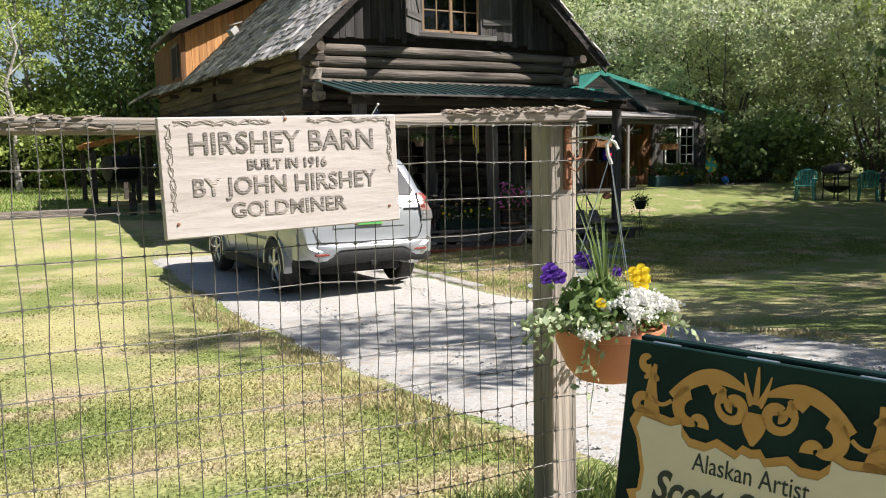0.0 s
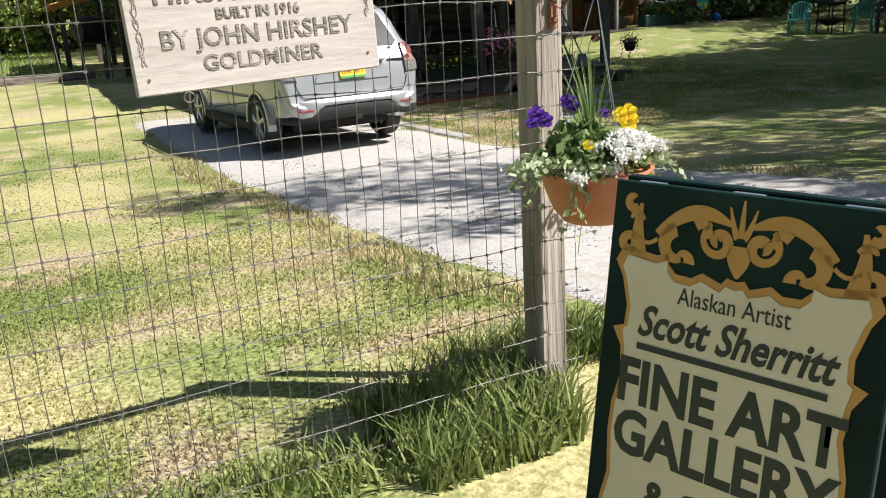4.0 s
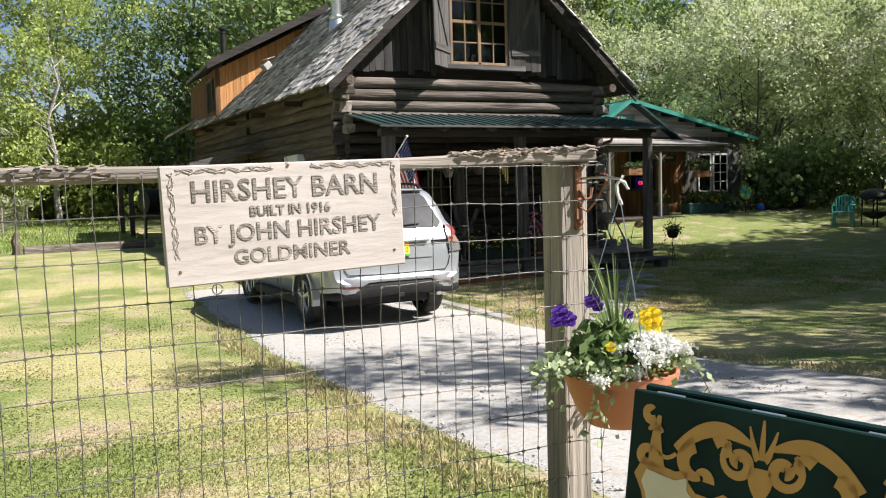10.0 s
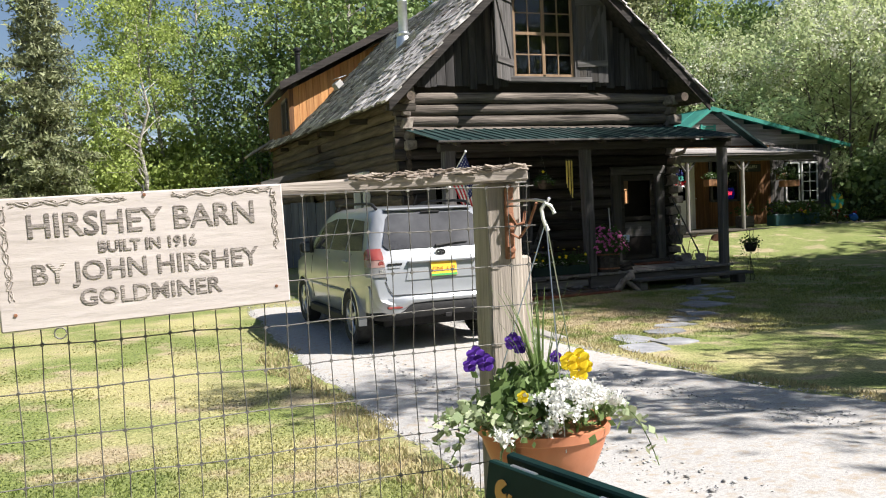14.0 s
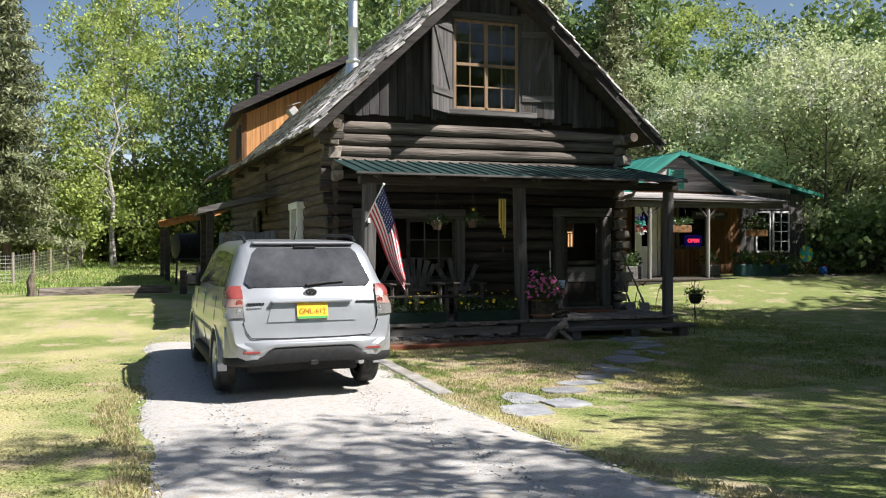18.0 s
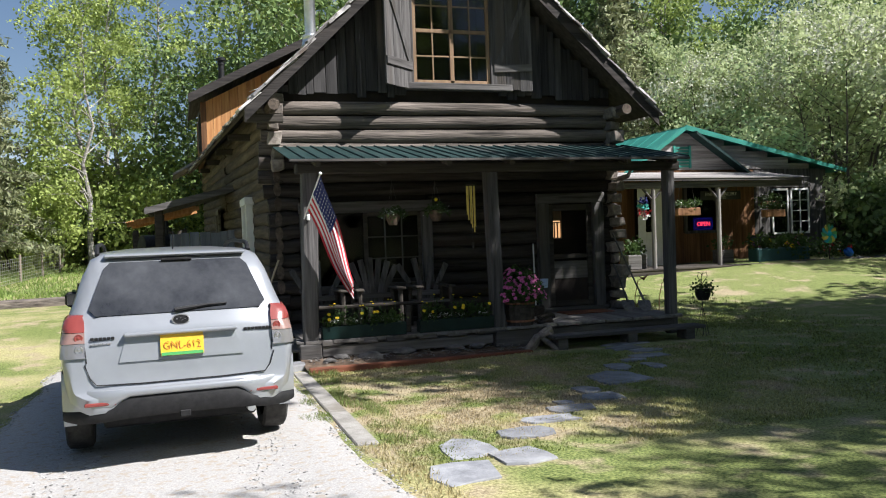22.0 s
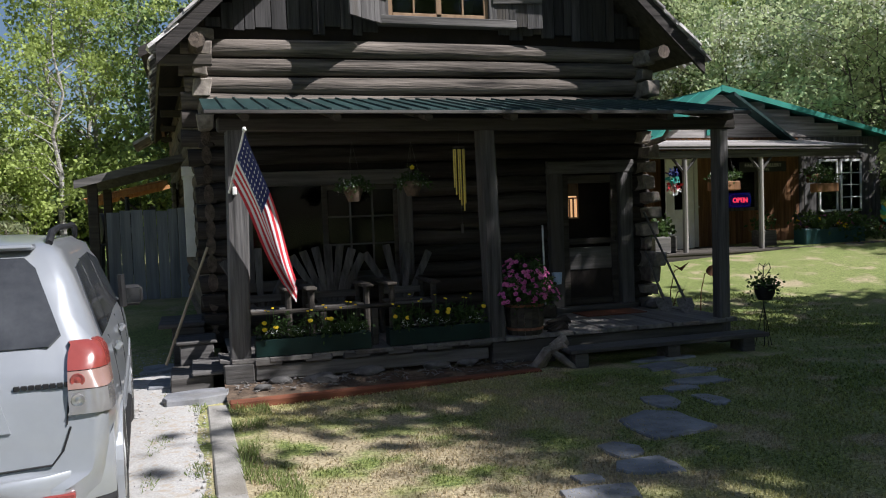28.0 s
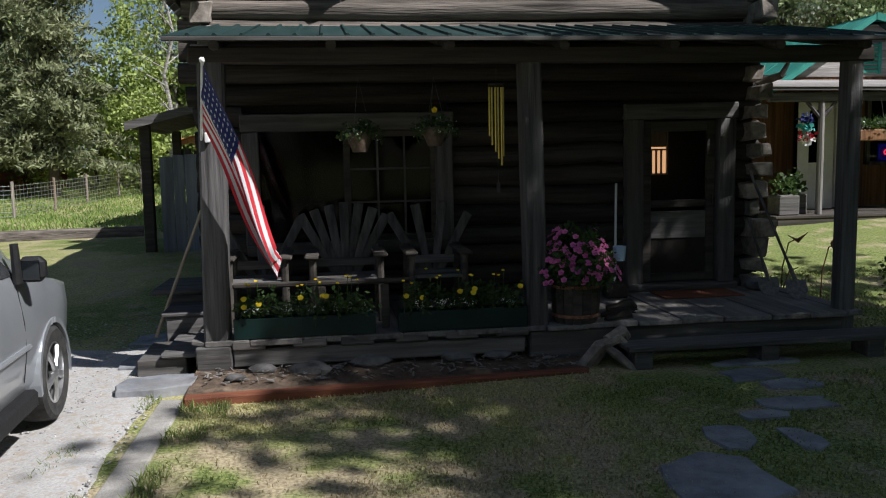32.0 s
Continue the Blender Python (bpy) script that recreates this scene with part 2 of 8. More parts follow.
M_LEAF2 = leafy("alder_leaf", (0.055, 0.10, 0.035), (0.19, 0.27, 0.09), 0.2)
M_WILLOW = leafy("willow_leaf", (0.17, 0.235, 0.085), (0.50, 0.56, 0.30))
M_BLOSSOM = leafy("cream_blossom", (0.55, 0.56, 0.42), (0.75, 0.75, 0.62), 0.3)
M_NEEDLE = leafy("spruce_needle", (0.10, 0.125, 0.065), (0.30, 0.32, 0.17), 0.2)
M_BARK = surf("birch_bark", (0.16, 0.145, 0.125), (0.46, 0.44, 0.41), 3, 0.85, bump=0.4, fine=12, stretch=(2, 2, 7), vary=0.2, stain=(0.06, 0.05, 0.045))
M_BARK_DARK = surf("dark_bark", (0.06, 0.048, 0.038), (0.16, 0.13, 0.105), 5, 0.9, bump=0.7, fine=14, stretch=(4, 4, 1), vary=0.2)


def lawn_mat(name, blades):
    """Lawn: green, dry yellow and bare brown patches by place."""
    m, n, l, p = nodes_of(name)
    tc = n.new("ShaderNodeTexCoord")
    src = tc.outputs["Object"]

    def nz(scale, detail, lo, hi):
        t, r = n.new("ShaderNodeTexNoise"), n.new("ShaderNodeMapRange")
        t.inputs["Scale"].default_value, t.inputs["Detail"].default_value = scale, detail
        l.new(src, t.inputs["Vector"])
        r.inputs["From Min"].default_value, r.inputs["From Max"].default_value = lo, hi
        l.new(t.outputs["Fac"], r.inputs["Value"])
        return r.outputs[0], t.outputs["Fac"]

    def mix(f, a, b):
        x = n.new("ShaderNodeMix")
        x.data_type = "RGBA"
        l.new(f, x.inputs["Factor"])
        for s, v in (("A", a), ("B", b)):
            if isinstance(v, tuple):
                x.inputs[s].default_value = (*v, 1)
            else:
                l.new(v, x.inputs[s])
        return x.outputs["Result"]

    fine, raw = nz(42, 8, 0.36, 0.64)
    green = mix(fine, (0.075, 0.105, 0.03), (0.26, 0.295, 0.095))
    dry, _ = nz(0.55, 6, 0.44, 0.60)
    # fewer dry patches on the right: greener lawn, also darkened for tree shade
    sep, less, dry_cut = n.new("ShaderNodeSeparateXYZ"), n.new("ShaderNodeMapRange"), n.new("ShaderNodeMath")
    l.new(src, sep.inputs[0])
    l.new(sep.outputs["X"], less.inputs["Value"])
    less.inputs["From Min"].default_value, less.inputs["From Max"].default_value = 2.0, 6.0
    less.inputs["To Min"].default_value, less.inputs["To Max"].default_value = 1.0, 0.12
    dry_cut.operation = "MULTIPLY"
    l.new(dry, dry_cut.inputs[0])
    l.new(less.outputs[0], dry_cut.inputs[1])
    dry = dry_cut.outputs[0]
    c = mix(dry, green, mix(fine, (0.24, 0.225, 0.095), (0.48, 0.435, 0.22)))
    worn, _ = nz(0.9, 7, 0.60, 0.68)
    dist, near, bias = n.new("ShaderNodeVectorMath"), n.new("ShaderNodeMapRange"), n.new("ShaderNodeMath")
    dist.operation, bias.operation = "DISTANCE", "ADD"
    l.new(src, dist.inputs[0])
    dist.inputs[1].default_value = (0.9, -3.1, 0.0)
    l.new(dist.outputs["Value"], near.inputs["Value"])
    near.inputs["From Min"].default_value, near.inputs["From Max"].default_value = 0.6, 3.0
    near.inputs["To Min"].default_value, near.inputs["To Max"].default_value = 0.17, 0.0
    t2, r2 = n.new("ShaderNodeTexNoise"), n.new("ShaderNodeMapRange")
    t2.inputs["Scale"].default_value, t2.inputs["Detail"].default_value = 2.2, 8
    l.new(src, t2.inputs["Vector"])
    l.new(t2.outputs["Fac"], bias.inputs[0])
    l.new(near.outputs[0], bias.inputs[1])
    r2.inputs["From Min"].default_value, r2.inputs["From Max"].default_value = 0.54, 0.68
    l.new(bias.outputs[0], r2.inputs["Value"])
    top = n.new("ShaderNodeMath")
    top.operation = "MAXIMUM"
    l.new(worn, top.inputs[0])
    l.new(r2.outputs[0], top.inputs[1])
    bare = top.outputs[0]
    c = mix(bare, c, mix(fine, (0.24, 0.195, 0.12), (0.45, 0.38, 0.245)))
    if blades:
        g = n.new("ShaderNodeNewGeometry")
        hsv, sp = n.new("ShaderNodeHueSaturation"), n.new("ShaderNodeMapRange")
        sp.inputs["To Min"].default_value, sp.inputs["To Max"].default_value = 1.0, 1.7
        l.new(g.outputs["Random Per Island"], sp.inputs["Value"])
        l.new(sp.outputs[0], hsv.inputs["Value"])
        l.new(c, hsv.inputs["Color"])
        c = hsv.outputs[0]
    else:
        bp = n.new("ShaderNodeBump")
        bp.inputs["Strength"].default_value, bp.inputs["Distance"].default_value = 0.6, 0.02
        l.new(raw, bp.inputs["Height"])
        l.new(bp.outputs[0], p.inputs["Normal"])
    l.new(c, p.inputs["Base Color"])
    p.inputs["Roughness"].default_value, p.inputs["Specular IOR Level"].default_value = 0.8, 0.2
    if blades:
        tr, mx = n.new("ShaderNodeBsdfTranslucent"), n.new("ShaderNodeMixShader")
        l.new(c, tr.inputs["Color"])
        mx.inputs[0].default_value = 0.5
        l.new(p.outputs[0], mx.inputs[1])
        l.new(tr.outputs[0], mx.inputs[2])
        l.new(mx.outputs[0], n["Material Output"].inputs[0])
    return m


M_LAWN = lawn_mat("lawn_ground", False)
M_BLADE = lawn_mat("lawn_blades", True)
M_GRAVEL = surf("driveway_gravel", (0.30, 0.29, 0.28), (0.49, 0.475, 0.455), 55, 0.95, bump=0.5, fine=130, vary=0.0, stain=(0.36, 0.31, 0.25), stain_at=0.6, depth=0.008)
M_MEADOW = leafy("meadow_grass", (0.12, 0.20, 0.045), (0.33, 0.43, 0.12), 0.4)
M_STRAW = leafy("dry_straw_grass", (0.22, 0.185, 0.09), (0.46, 0.40, 0.22), 0.3)
M_TALL = leafy("long_grass", (0.08, 0.125, 0.035), (0.24, 0.29, 0.10), 0.35)
M_PEBBLE = surf("pebble", (0.22, 0.215, 0.21), (0.50, 0.49, 0.47), 9, 0.9, bump=0.3, vary=0.4, island=True)


# ---- mesh helpers ----
def thing(name, label, category, group="", at=(0, 0, 0), rz=0.0, kind=""):
    ob = new(name)
    ob.matrix_world = pose(*at, 0, 0, rz)
    return tagged(ob, label, category, group, kind)


def mesh_of(name, bm, material, smooth=False):
    me = bpy.data.meshes.new(name)
    bm.normal_update()
    bm.to_mesh(me)
    bm.free()
    me.materials.append(material)
    if smooth:
        me.polygons.foreach_set("use_smooth", [True] * len(me.polygons))
        me.set_sharp_from_angle(angle=radians(40))
    return me


def part(name, bm, material, parent=None, label="", smooth=False, kind=""):
    """Links a bmesh as one mesh object under a thing or a part."""
    ob = new(name, mesh_of(name, bm, material, smooth))
    ob.parent = parent
    return tagged(ob, label, kind=kind)


def share(name, me, parent, m):
    """One more object on mesh data that is already there."""
    ob = new(name, me)
    ob.parent = parent
    ob.matrix_local = m
    return ob


def box(bm, lo, hi, bevel=0.0, jitter=0.0, turn=None):
    """A box from corner to corner, its edges bevelled, its corners a little off."""
    vs = [bm.verts.new((x, y, z)) for x in (lo[0], hi[0]) for y in (lo[1], hi[1]) for z in (lo[2], hi[2])]
    fs = [bm.faces.new([vs[i] for i in q]) for q in ((0, 1, 3, 2), (4, 6, 7, 5), (0, 4, 5, 1), (2, 3, 7, 6), (0, 2, 6, 4), (1, 5, 7, 3))]
    if jitter:
        for v in vs:
            v.co += Vector([random.uniform(-jitter, jitter) for _ in range(3)])
    if bevel:
        r = bmesh.ops.bevel(bm, geom=list({e for f in fs for e in f.edges}), offset=bevel, segments=1, affect="EDGES")
        vs = list({v for f in r["faces"] for v in f.verts} | {v for v in vs if v.is_valid})
    if turn:
        bmesh.ops.transform(bm, matrix=turn, verts=vs)
    return bm


def boxed(lo, hi, bevel=0.0, jitter=0.0, turn=None):
    return box(bmesh.new(), lo, hi, bevel, jitter, turn)


def tube(bm, pts, rad, seg=8, cap=True, squash=1.0):
    """A tube through points; rad is one radius or one for each point."""
    pts = [Vector(p) for p in pts]
    rad = [rad] * len(pts) if isinstance(rad, (int, float)) else rad
    rings = []
    for i, p in enumerate(pts):
        d = (pts[min(i + 1, len(pts) - 1)] - pts[max(i - 1, 0)]).normalized()
        up = Vector((0, 0, 1)) if abs(d.z) < 0.9 else Vector((0, 1, 0))
        s = d.cross(up).normalized()
        u = s.cross(d)
        rings.append([bm.verts.new(p + (s * math.cos(a) + u * math.sin(a) * squash) * rad[i]) for a in (2 * math.pi * k / seg for k in range(seg))])
    for a, b in zip(rings, rings[1:]):
        for k in range(seg):
            bm.faces.new((a[k], a[(k + 1) % seg], b[(k + 1) % seg], b[k]))
    if cap:
        bm.faces.new(rings[0][::-1])
        bm.faces.new(rings[-1])
    return bm


def tubed(pts, rad, seg=8, cap=True, squash=1.0):
    return tube(bmesh.new(), pts, rad, seg, cap, squash)


def lathe(bm, prof, seg=16, at=(0, 0, 0), cap=True):
    """A turned shape from (radius, height) pairs."""
    rings = [[bm.verts.new((at[0] + r * math.cos(2 * math.pi * k / seg), at[1] + r * math.sin(2 * math.pi * k / seg), at[2] + z)) for k in range(seg)] for r, z in prof]
    for a, b in zip(rings, rings[1:]):
        for k in range(seg):
            bm.faces.new((a[k], a[(k + 1) % seg], b[(k + 1) % seg], b[k]))
    if cap:
        bm.faces.new(rings[0][::-1])
        bm.faces.new(rings[-1])
    return bm


def lathed(prof, seg=16, at=(0, 0, 0), cap=True):
    return lathe(bmesh.new(), prof, seg, at, cap)


def prism(bm, poly, depth, m=None):
    """A flat outline in x, z pulled back along y by depth."""
    a = [bm.verts.new((x, 0, z)) for x, z in poly]
    b = [bm.verts.new((x, depth, z)) for x, z in poly]
    bm.faces.new(a)
    bm.faces.new(b[::-1])
    for i in range(len(a)):
        j = (i + 1) % len(a)
        bm.faces.new((a[j], a[i], b[i], b[j]))
    bmesh.ops.recalc_face_normals(bm, faces=bm.faces[:])
    if m:
        bmesh.ops.transform(bm, matrix=m, verts=a + b)
    return bm


def rock_mesh(bm, at, size, seed=0, sub=2):
    """An uneven stone."""
    r = bmesh.ops.create_icosphere(bm, subdivisions=sub, radius=1.0)
    for v in r["verts"]:
        k = 1 + 0.28 * noise.noise(v.co * 1.3 + Vector((seed * 7.1, 0, 0))) + 0.1 * noise.noise(v.co * 3.5 + Vector((0, seed * 3.3, 0)))
        v.co = Vector((v.co.x * size[0], v.co.y * size[1], v.co.z * size[2])) * k + Vector(at)
    return bm


def raw_mesh(name, verts, faces, material, smooth=False):
    me = bpy.data.meshes.new(name)
    verts, faces = np.asarray(verts, dtype=np.float32), np.asarray(faces, dtype=np.int32)
    k = faces.shape[1]
    me.vertices.add(len(verts))
    me.vertices.foreach_set("co", verts.ravel())
    me.loops.add(faces.size)
    me.loops.foreach_set("vertex_index", faces.ravel())
    me.polygons.add(len(faces))
    me.polygons.foreach_set("loop_start", np.arange(0, faces.size, k, dtype=np.int32))
    me.polygons.foreach_set("loop_total", np.full(len(faces), k, dtype=np.int32))
    me.update(calc_edges=True)
    me.materials.append(material)
    return me


def words(name, text, size, material, parent, m, thick=0.002, align="CENTER", shear=0.0, bold=0.0, wide=1.0, split=False):
    """Lettering in the built-in font as a mesh part, or letter by letter under it."""
    cu = bpy.data.curves.new(name, "FONT")
    cu.body, cu.size, cu.extrude, cu.align_x, cu.shear, cu.offset = text, size, thick, align, shear, bold
    cu.resolution_u = 3
    tmp = new(name, cu)
    me = bpy.data.meshes.new_from_object(tmp.evaluated_get(bpy.context.evaluated_depsgraph_get()))
    bpy.data.objects.remove(tmp)
    bpy.data.curves.remove(cu)
    me.materials.clear()
    me.materials.append(material)
    place = m @ Matrix.Diagonal((wide, 1, 1, 1))
    if not split:
        ob = new(name, me)
        ob.parent = parent
        ob.matrix_local = place
        return ob
    src = bmesh.new()
    src.from_mesh(me)
    left = set(src.verts)
    while left:
        stack, isle = [left.pop()], []
        while stack:
            v = stack.pop()
            isle.append(v)
            for e in v.link_edges:
                w = e.other_vert(v)
                if w in left:
                    left.discard(w)
                    stack.append(w)
        keep = {v: k for k, v in enumerate(isle)}
        faces = {f for v in isle for f in v.link_faces}
        ob = new("letter", raw_mesh("letter", [tuple(v.co) for v in isle], [[keep[v] for v in f.verts] for f in faces], material))
        ob.parent = parent
        ob.matrix_local = place
    src.free()


def ease(a, b, t):
    t = max(0.0, min(1.0, (t - a) / (b - a)))
    return t * t * (3 - 2 * t)


def gz(x, y):
    """Height of the ground."""
    z = 0.27 * ease(-6.5, -11.2, y)
    z += -0.02 * ease(-0.2, 0.6, x) * ease(-8.5, -5, y) * (1 - ease(1.0, 4.0, y))
    z += ease(1.0, 7.5, y) * (0.33 + 0.17 * ease(3, 8, x))
    z += 0.22 * ease(7, 14, x) * ease(-8, 1, y) * (1 - ease(20, 40, y))
    z += 0.6 * ease(14, 40, y)
    return z
# ---- ground ----
def steps(lo, hi, near_lo, near_hi, fine, coarse):
    out, v = [], near_lo
    while v < near_hi:
        out.append(v)
        v += fine
    v, s = near_hi, coarse
    while v < hi:
        out.append(v)
        s *= 1.25
        v += s
    out.append(hi)
    v, s = near_lo - coarse, coarse
    while v > lo:
        out.insert(0, v)
        s *= 1.25
        v -= s
    out.insert(0, lo)
    return out


gxs, gys = steps(-700, 700, -14, 22, 0.4, 1.0), steps(-300, 900, -20, 16, 0.4, 1.0)
gverts = [(x, y, gz(x, y) + 0.012 * noise.noise(Vector((x * 1.3, y * 1.3, 0)))) for y in gys for x in gxs]
nx = len(gxs)
gfaces = [(j * nx + i, j * nx + i + 1, (j + 1) * nx + i + 1, (j + 1) * nx + i) for j in range(len(gys) - 1) for i in range(nx - 1)]
ground = tagged(new("ground", raw_mesh("ground", gverts, gfaces, M_LAWN)), "mown lawn with green, dry yellow and bare brown patches", "lawn", kind="structure")


def drive_edges(y):
    """Left and right edge of the driveway."""
    w = 0.13 * noise.noise(Vector((3.1, y * 0.9, 0))) + 0.05 * noise.noise(Vector((1.1, y * 4, 0)))
    left = -3.35 - 0.12 * ease(-7, -3, y) + 0.9 * ease(0.5, 5.5, y) + w - 2.2 * ease(-11, -15, y)
    right = -0.36 + (0.28 * ease(-4.6, -7.2, y)) + 0.14 * noise.noise(Vector((9.1, y * 0.9, 0))) * ease(-4.4, -5.2, y) - 0.5 * ease(0.0, 4, y) + 2.6 * ease(-10.5, -16, y)
    return left, right


dverts, dfaces, cols = [], [], 16
ys = np.arange(-22, 1.3, 0.2)
for y in ys:
    a, b = drive_edges(y)
    for k in range(cols + 1):
        x = a + (b - a) * k / cols
        u = k / cols
        edge = min(u, 1 - u)
        dverts.append((x, y, gz(x, y) + 0.016 * min(1, edge * 10) + 0.012 + 0.01 * noise.noise(Vector((x * 2, y * 2, 4))) - (0.03 if edge == 0 else 0) - 0.018 * math.exp(-((u - 0.28) / 0.08) ** 2) - 0.018 * math.exp(-((u - 0.75) / 0.08) ** 2)))
for j in range(len(ys) - 1):
    for k in range(cols):
        i = j * (cols + 1) + k
        dfaces.append((i, i + 1, i + cols + 2, i + cols + 1))
road = tagged(new("road", raw_mesh("road", dverts, dfaces, M_GRAVEL)), "pale grey gravel driveway with worn wheel tracks", "driveway", kind="structure")

rng = np.random.default_rng(5)


def pebbles(count):
    """Loose stones on the driveway, joined."""
    base = np.array([(1, 0, 0), (0, 1, 0), (-1, 0, 0), (0, -1, 0), (0, 0, 0.8), (0, 0, -0.4)])
    tri = np.array([(0, 1, 4), (1, 2, 4), (2, 3, 4), (3, 0, 4), (1, 0, 5), (2, 1, 5), (3, 2, 5), (0, 3, 5)])
    vs, fs = [], []
    for i in range(count):
        y = rng.uniform(-13.2, 2.5)
        a, b = drive_edges(y)
        x = a + 0.05 + (b - a - 0.1) * (rng.random() if rng.random() < 0.5 else (rng.beta(0.5, 0.5)))
        s = rng.gamma(2.2, 0.0024) + 0.003
        ang = rng.uniform(0, 6.28)
        c, d = math.cos(ang), math.sin(ang)
        q = base * (s * rng.uniform(0.7, 1.3, 3))
        vs.append(np.stack([q[:, 0] * c - q[:, 1] * d + x, q[:, 0] * d + q[:, 1] * c + y, q[:, 2] * 0.7 + gz(x, y) + 0.017], 1))
        fs.append(tri + 6 * i)
    return raw_mesh("gravel_stones", np.concatenate(vs), np.concatenate(fs), M_PEBBLE)


tagged(new("gravel", pebbles(16000)), "loose grey stones scattered over the driveway", "gravel", kind="stuff")


def blades(name, count, area, h0, h1, label, keep, material=None, width=0.006, clump=0.0):
    """Grass blades, each a bent strip of two triangles."""
    x = rng.uniform(area[0], area[1], count)
    y = rng.uniform(area[2], area[3], count)
    ok = np.array([keep(a, b) for a, b in zip(x, y)])
    x, y = x[ok], y[ok]
    z = np.array([gz(a, b) for a, b in zip(x, y)]) - 0.004
    n = len(x)
    ang, h = rng.uniform(0, 6.283, n), rng.uniform(h0, h1, n)
    lean = rng.uniform(0.15, 0.9, n) * h
    la = rng.uniform(0, 6.283, n)
    w = width * rng.uniform(0.7, 1.5, n)
    dx, dy = np.cos(ang) * w, np.sin(ang) * w
    p = np.stack([x, y, z], 1)
    s = np.stack([dx, dy, 0 * dx], 1)
    mid = p + np.stack([np.cos(la) * lean * 0.35, np.sin(la) * lean * 0.35, h * 0.6], 1)
    tip = p + np.stack([np.cos(la) * lean, np.sin(la) * lean, h], 1)
    v = np.stack([p - s, p + s, mid + s * 0.7, mid - s * 0.7, tip, tip + s * 0.05], 1).reshape(-1, 3)
    i = np.arange(n)[:, None] * 6
    f = np.concatenate([i + np.array([[0, 1, 2, 3]]), i + np.array([[3, 2, 5, 4]])], 0)
    return tagged(new(name, raw_mesh(name, v, f, material or M_BLADE)), label, "grass", kind="stuff")


def off_drive(x, y):
    a, b = drive_edges(y)
    if a - 0.03 < x < b + 0.02:
        return False
    if -0.4 < x < -0.18 and -4.6 < y < -0.6:
        return False
    if -0.45 < x < 6 and y > -0.85 + 0.19 * x * (x < 3.3) and y < 16:
        return False
    bare = noise.noise(Vector((x * 0.8, y * 0.8, 2.5))) > 0.28 and rng.random() < 0.75
    return not bare


blades("grass", 74000, (-7.6, -3.3, -11.3, -6.8), 0.009, 0.026, "short mown lawn grass behind the wire fence", lambda x, y: off_drive(x, y) and rng.random() < 1 - (y + 9.2) / 2.4, width=0.0045)
blades("grass", 44000, (-9.2, -3.4, -9.0, 0.5), 0.007, 0.016, "mown lawn grass beside the driveway", lambda x, y: off_drive(x, y) and rng.random() < min((y + 9.0) / 1.8, 1, (0.5 - y) / 3), width=0.009)
blades("grass", 46000, (4.6, 9.5, -5.2, 3.4), 0.014, 0.04, "shaded mown lawn grass beside the porch", lambda x, y: off_drive(x, y) and rng.random() < min((9.5 - x) / 2.2, 1), width=0.008)
blades("grass", 60000, (-0.15, 4.6, -5.4, -0.4), 0.012, 0.034, "patchy mown front lawn grass", off_drive, width=0.0045)
blades("grass", 16000, (-4.1, -2.9, -11.0, -3.0), 0.02, 0.06, "dry straw grass creeping over the edge of the driveway", lambda x, y: abs(x - drive_edges(y)[0] + 0.1) < 0.26 * (0.5 + noise.noise(Vector((x * 2, y * 1.7, 5)))), M_STRAW, width=0.005)
blades("grass", 9000, (-0.6, 0.6, -9.5, -4.6), 0.02, 0.05, "dry straw grass along the lawn side of the driveway", lambda x, y: abs(x - drive_edges(y)[1] - 0.08) < 0.2 * (0.5 + noise.noise(Vector((x * 2, y * 1.7, 9)))), M_STRAW, width=0.005)
blades("grass", 3800, (-4.5, -3.45, -11.7, -11.0), 0.05, 0.2, "long unmown grass round the gate post", lambda x, y: noise.noise(Vector((x * 2.5, y * 2.5, 0))) > -0.25 and not (-3.4 < x), M_TALL, width=0.005)
blades("grass", 4000, (-8.5, -4.5, -11.6, -11.3), 0.03, 0.11, "long grass along the foot of the fence", lambda x, y: True, M_TALL, width=0.005)
blades("grass", 7000, (-0.85, -0.38, -4.4, 0.4), 0.015, 0.055, "weeds between the gravel and the concrete strip", lambda x, y: noise.noise(Vector((x * 3.2, y * 1.6, 7))) > 0.22, M_TALL, width=0.0035)
blades("grass", 4500, (-0.2, 0.16, -4.6, -0.8), 0.02, 0.08, "longer grass along the concrete strip", lambda x, y: noise.noise(Vector((x * 3, y * 1.8, 3))) > 0.1, M_TALL, width=0.0035)
blades("grass", 24000, (-16, -2.6, 11.0, 31), 0.04, 0.15, "short bright meadow grass beyond the log edging", lambda x, y: not (-2.2 < x), M_MEADOW, width=0.012)

# ---- concrete strip and flagstones ----
curb = thing("concrete_strip", "narrow worn concrete strip between driveway and lawn", "kerb", kind="structure")
y = -4.62
for ln in (1.35, 1.3, 1.32):
    bm = boxed((-0.385, y, -0.16), (-0.195, y + ln - 0.012, 0.02), 0.012, 0.006)
    part("concrete_block", bm, M_CONC, curb)
    y += ln


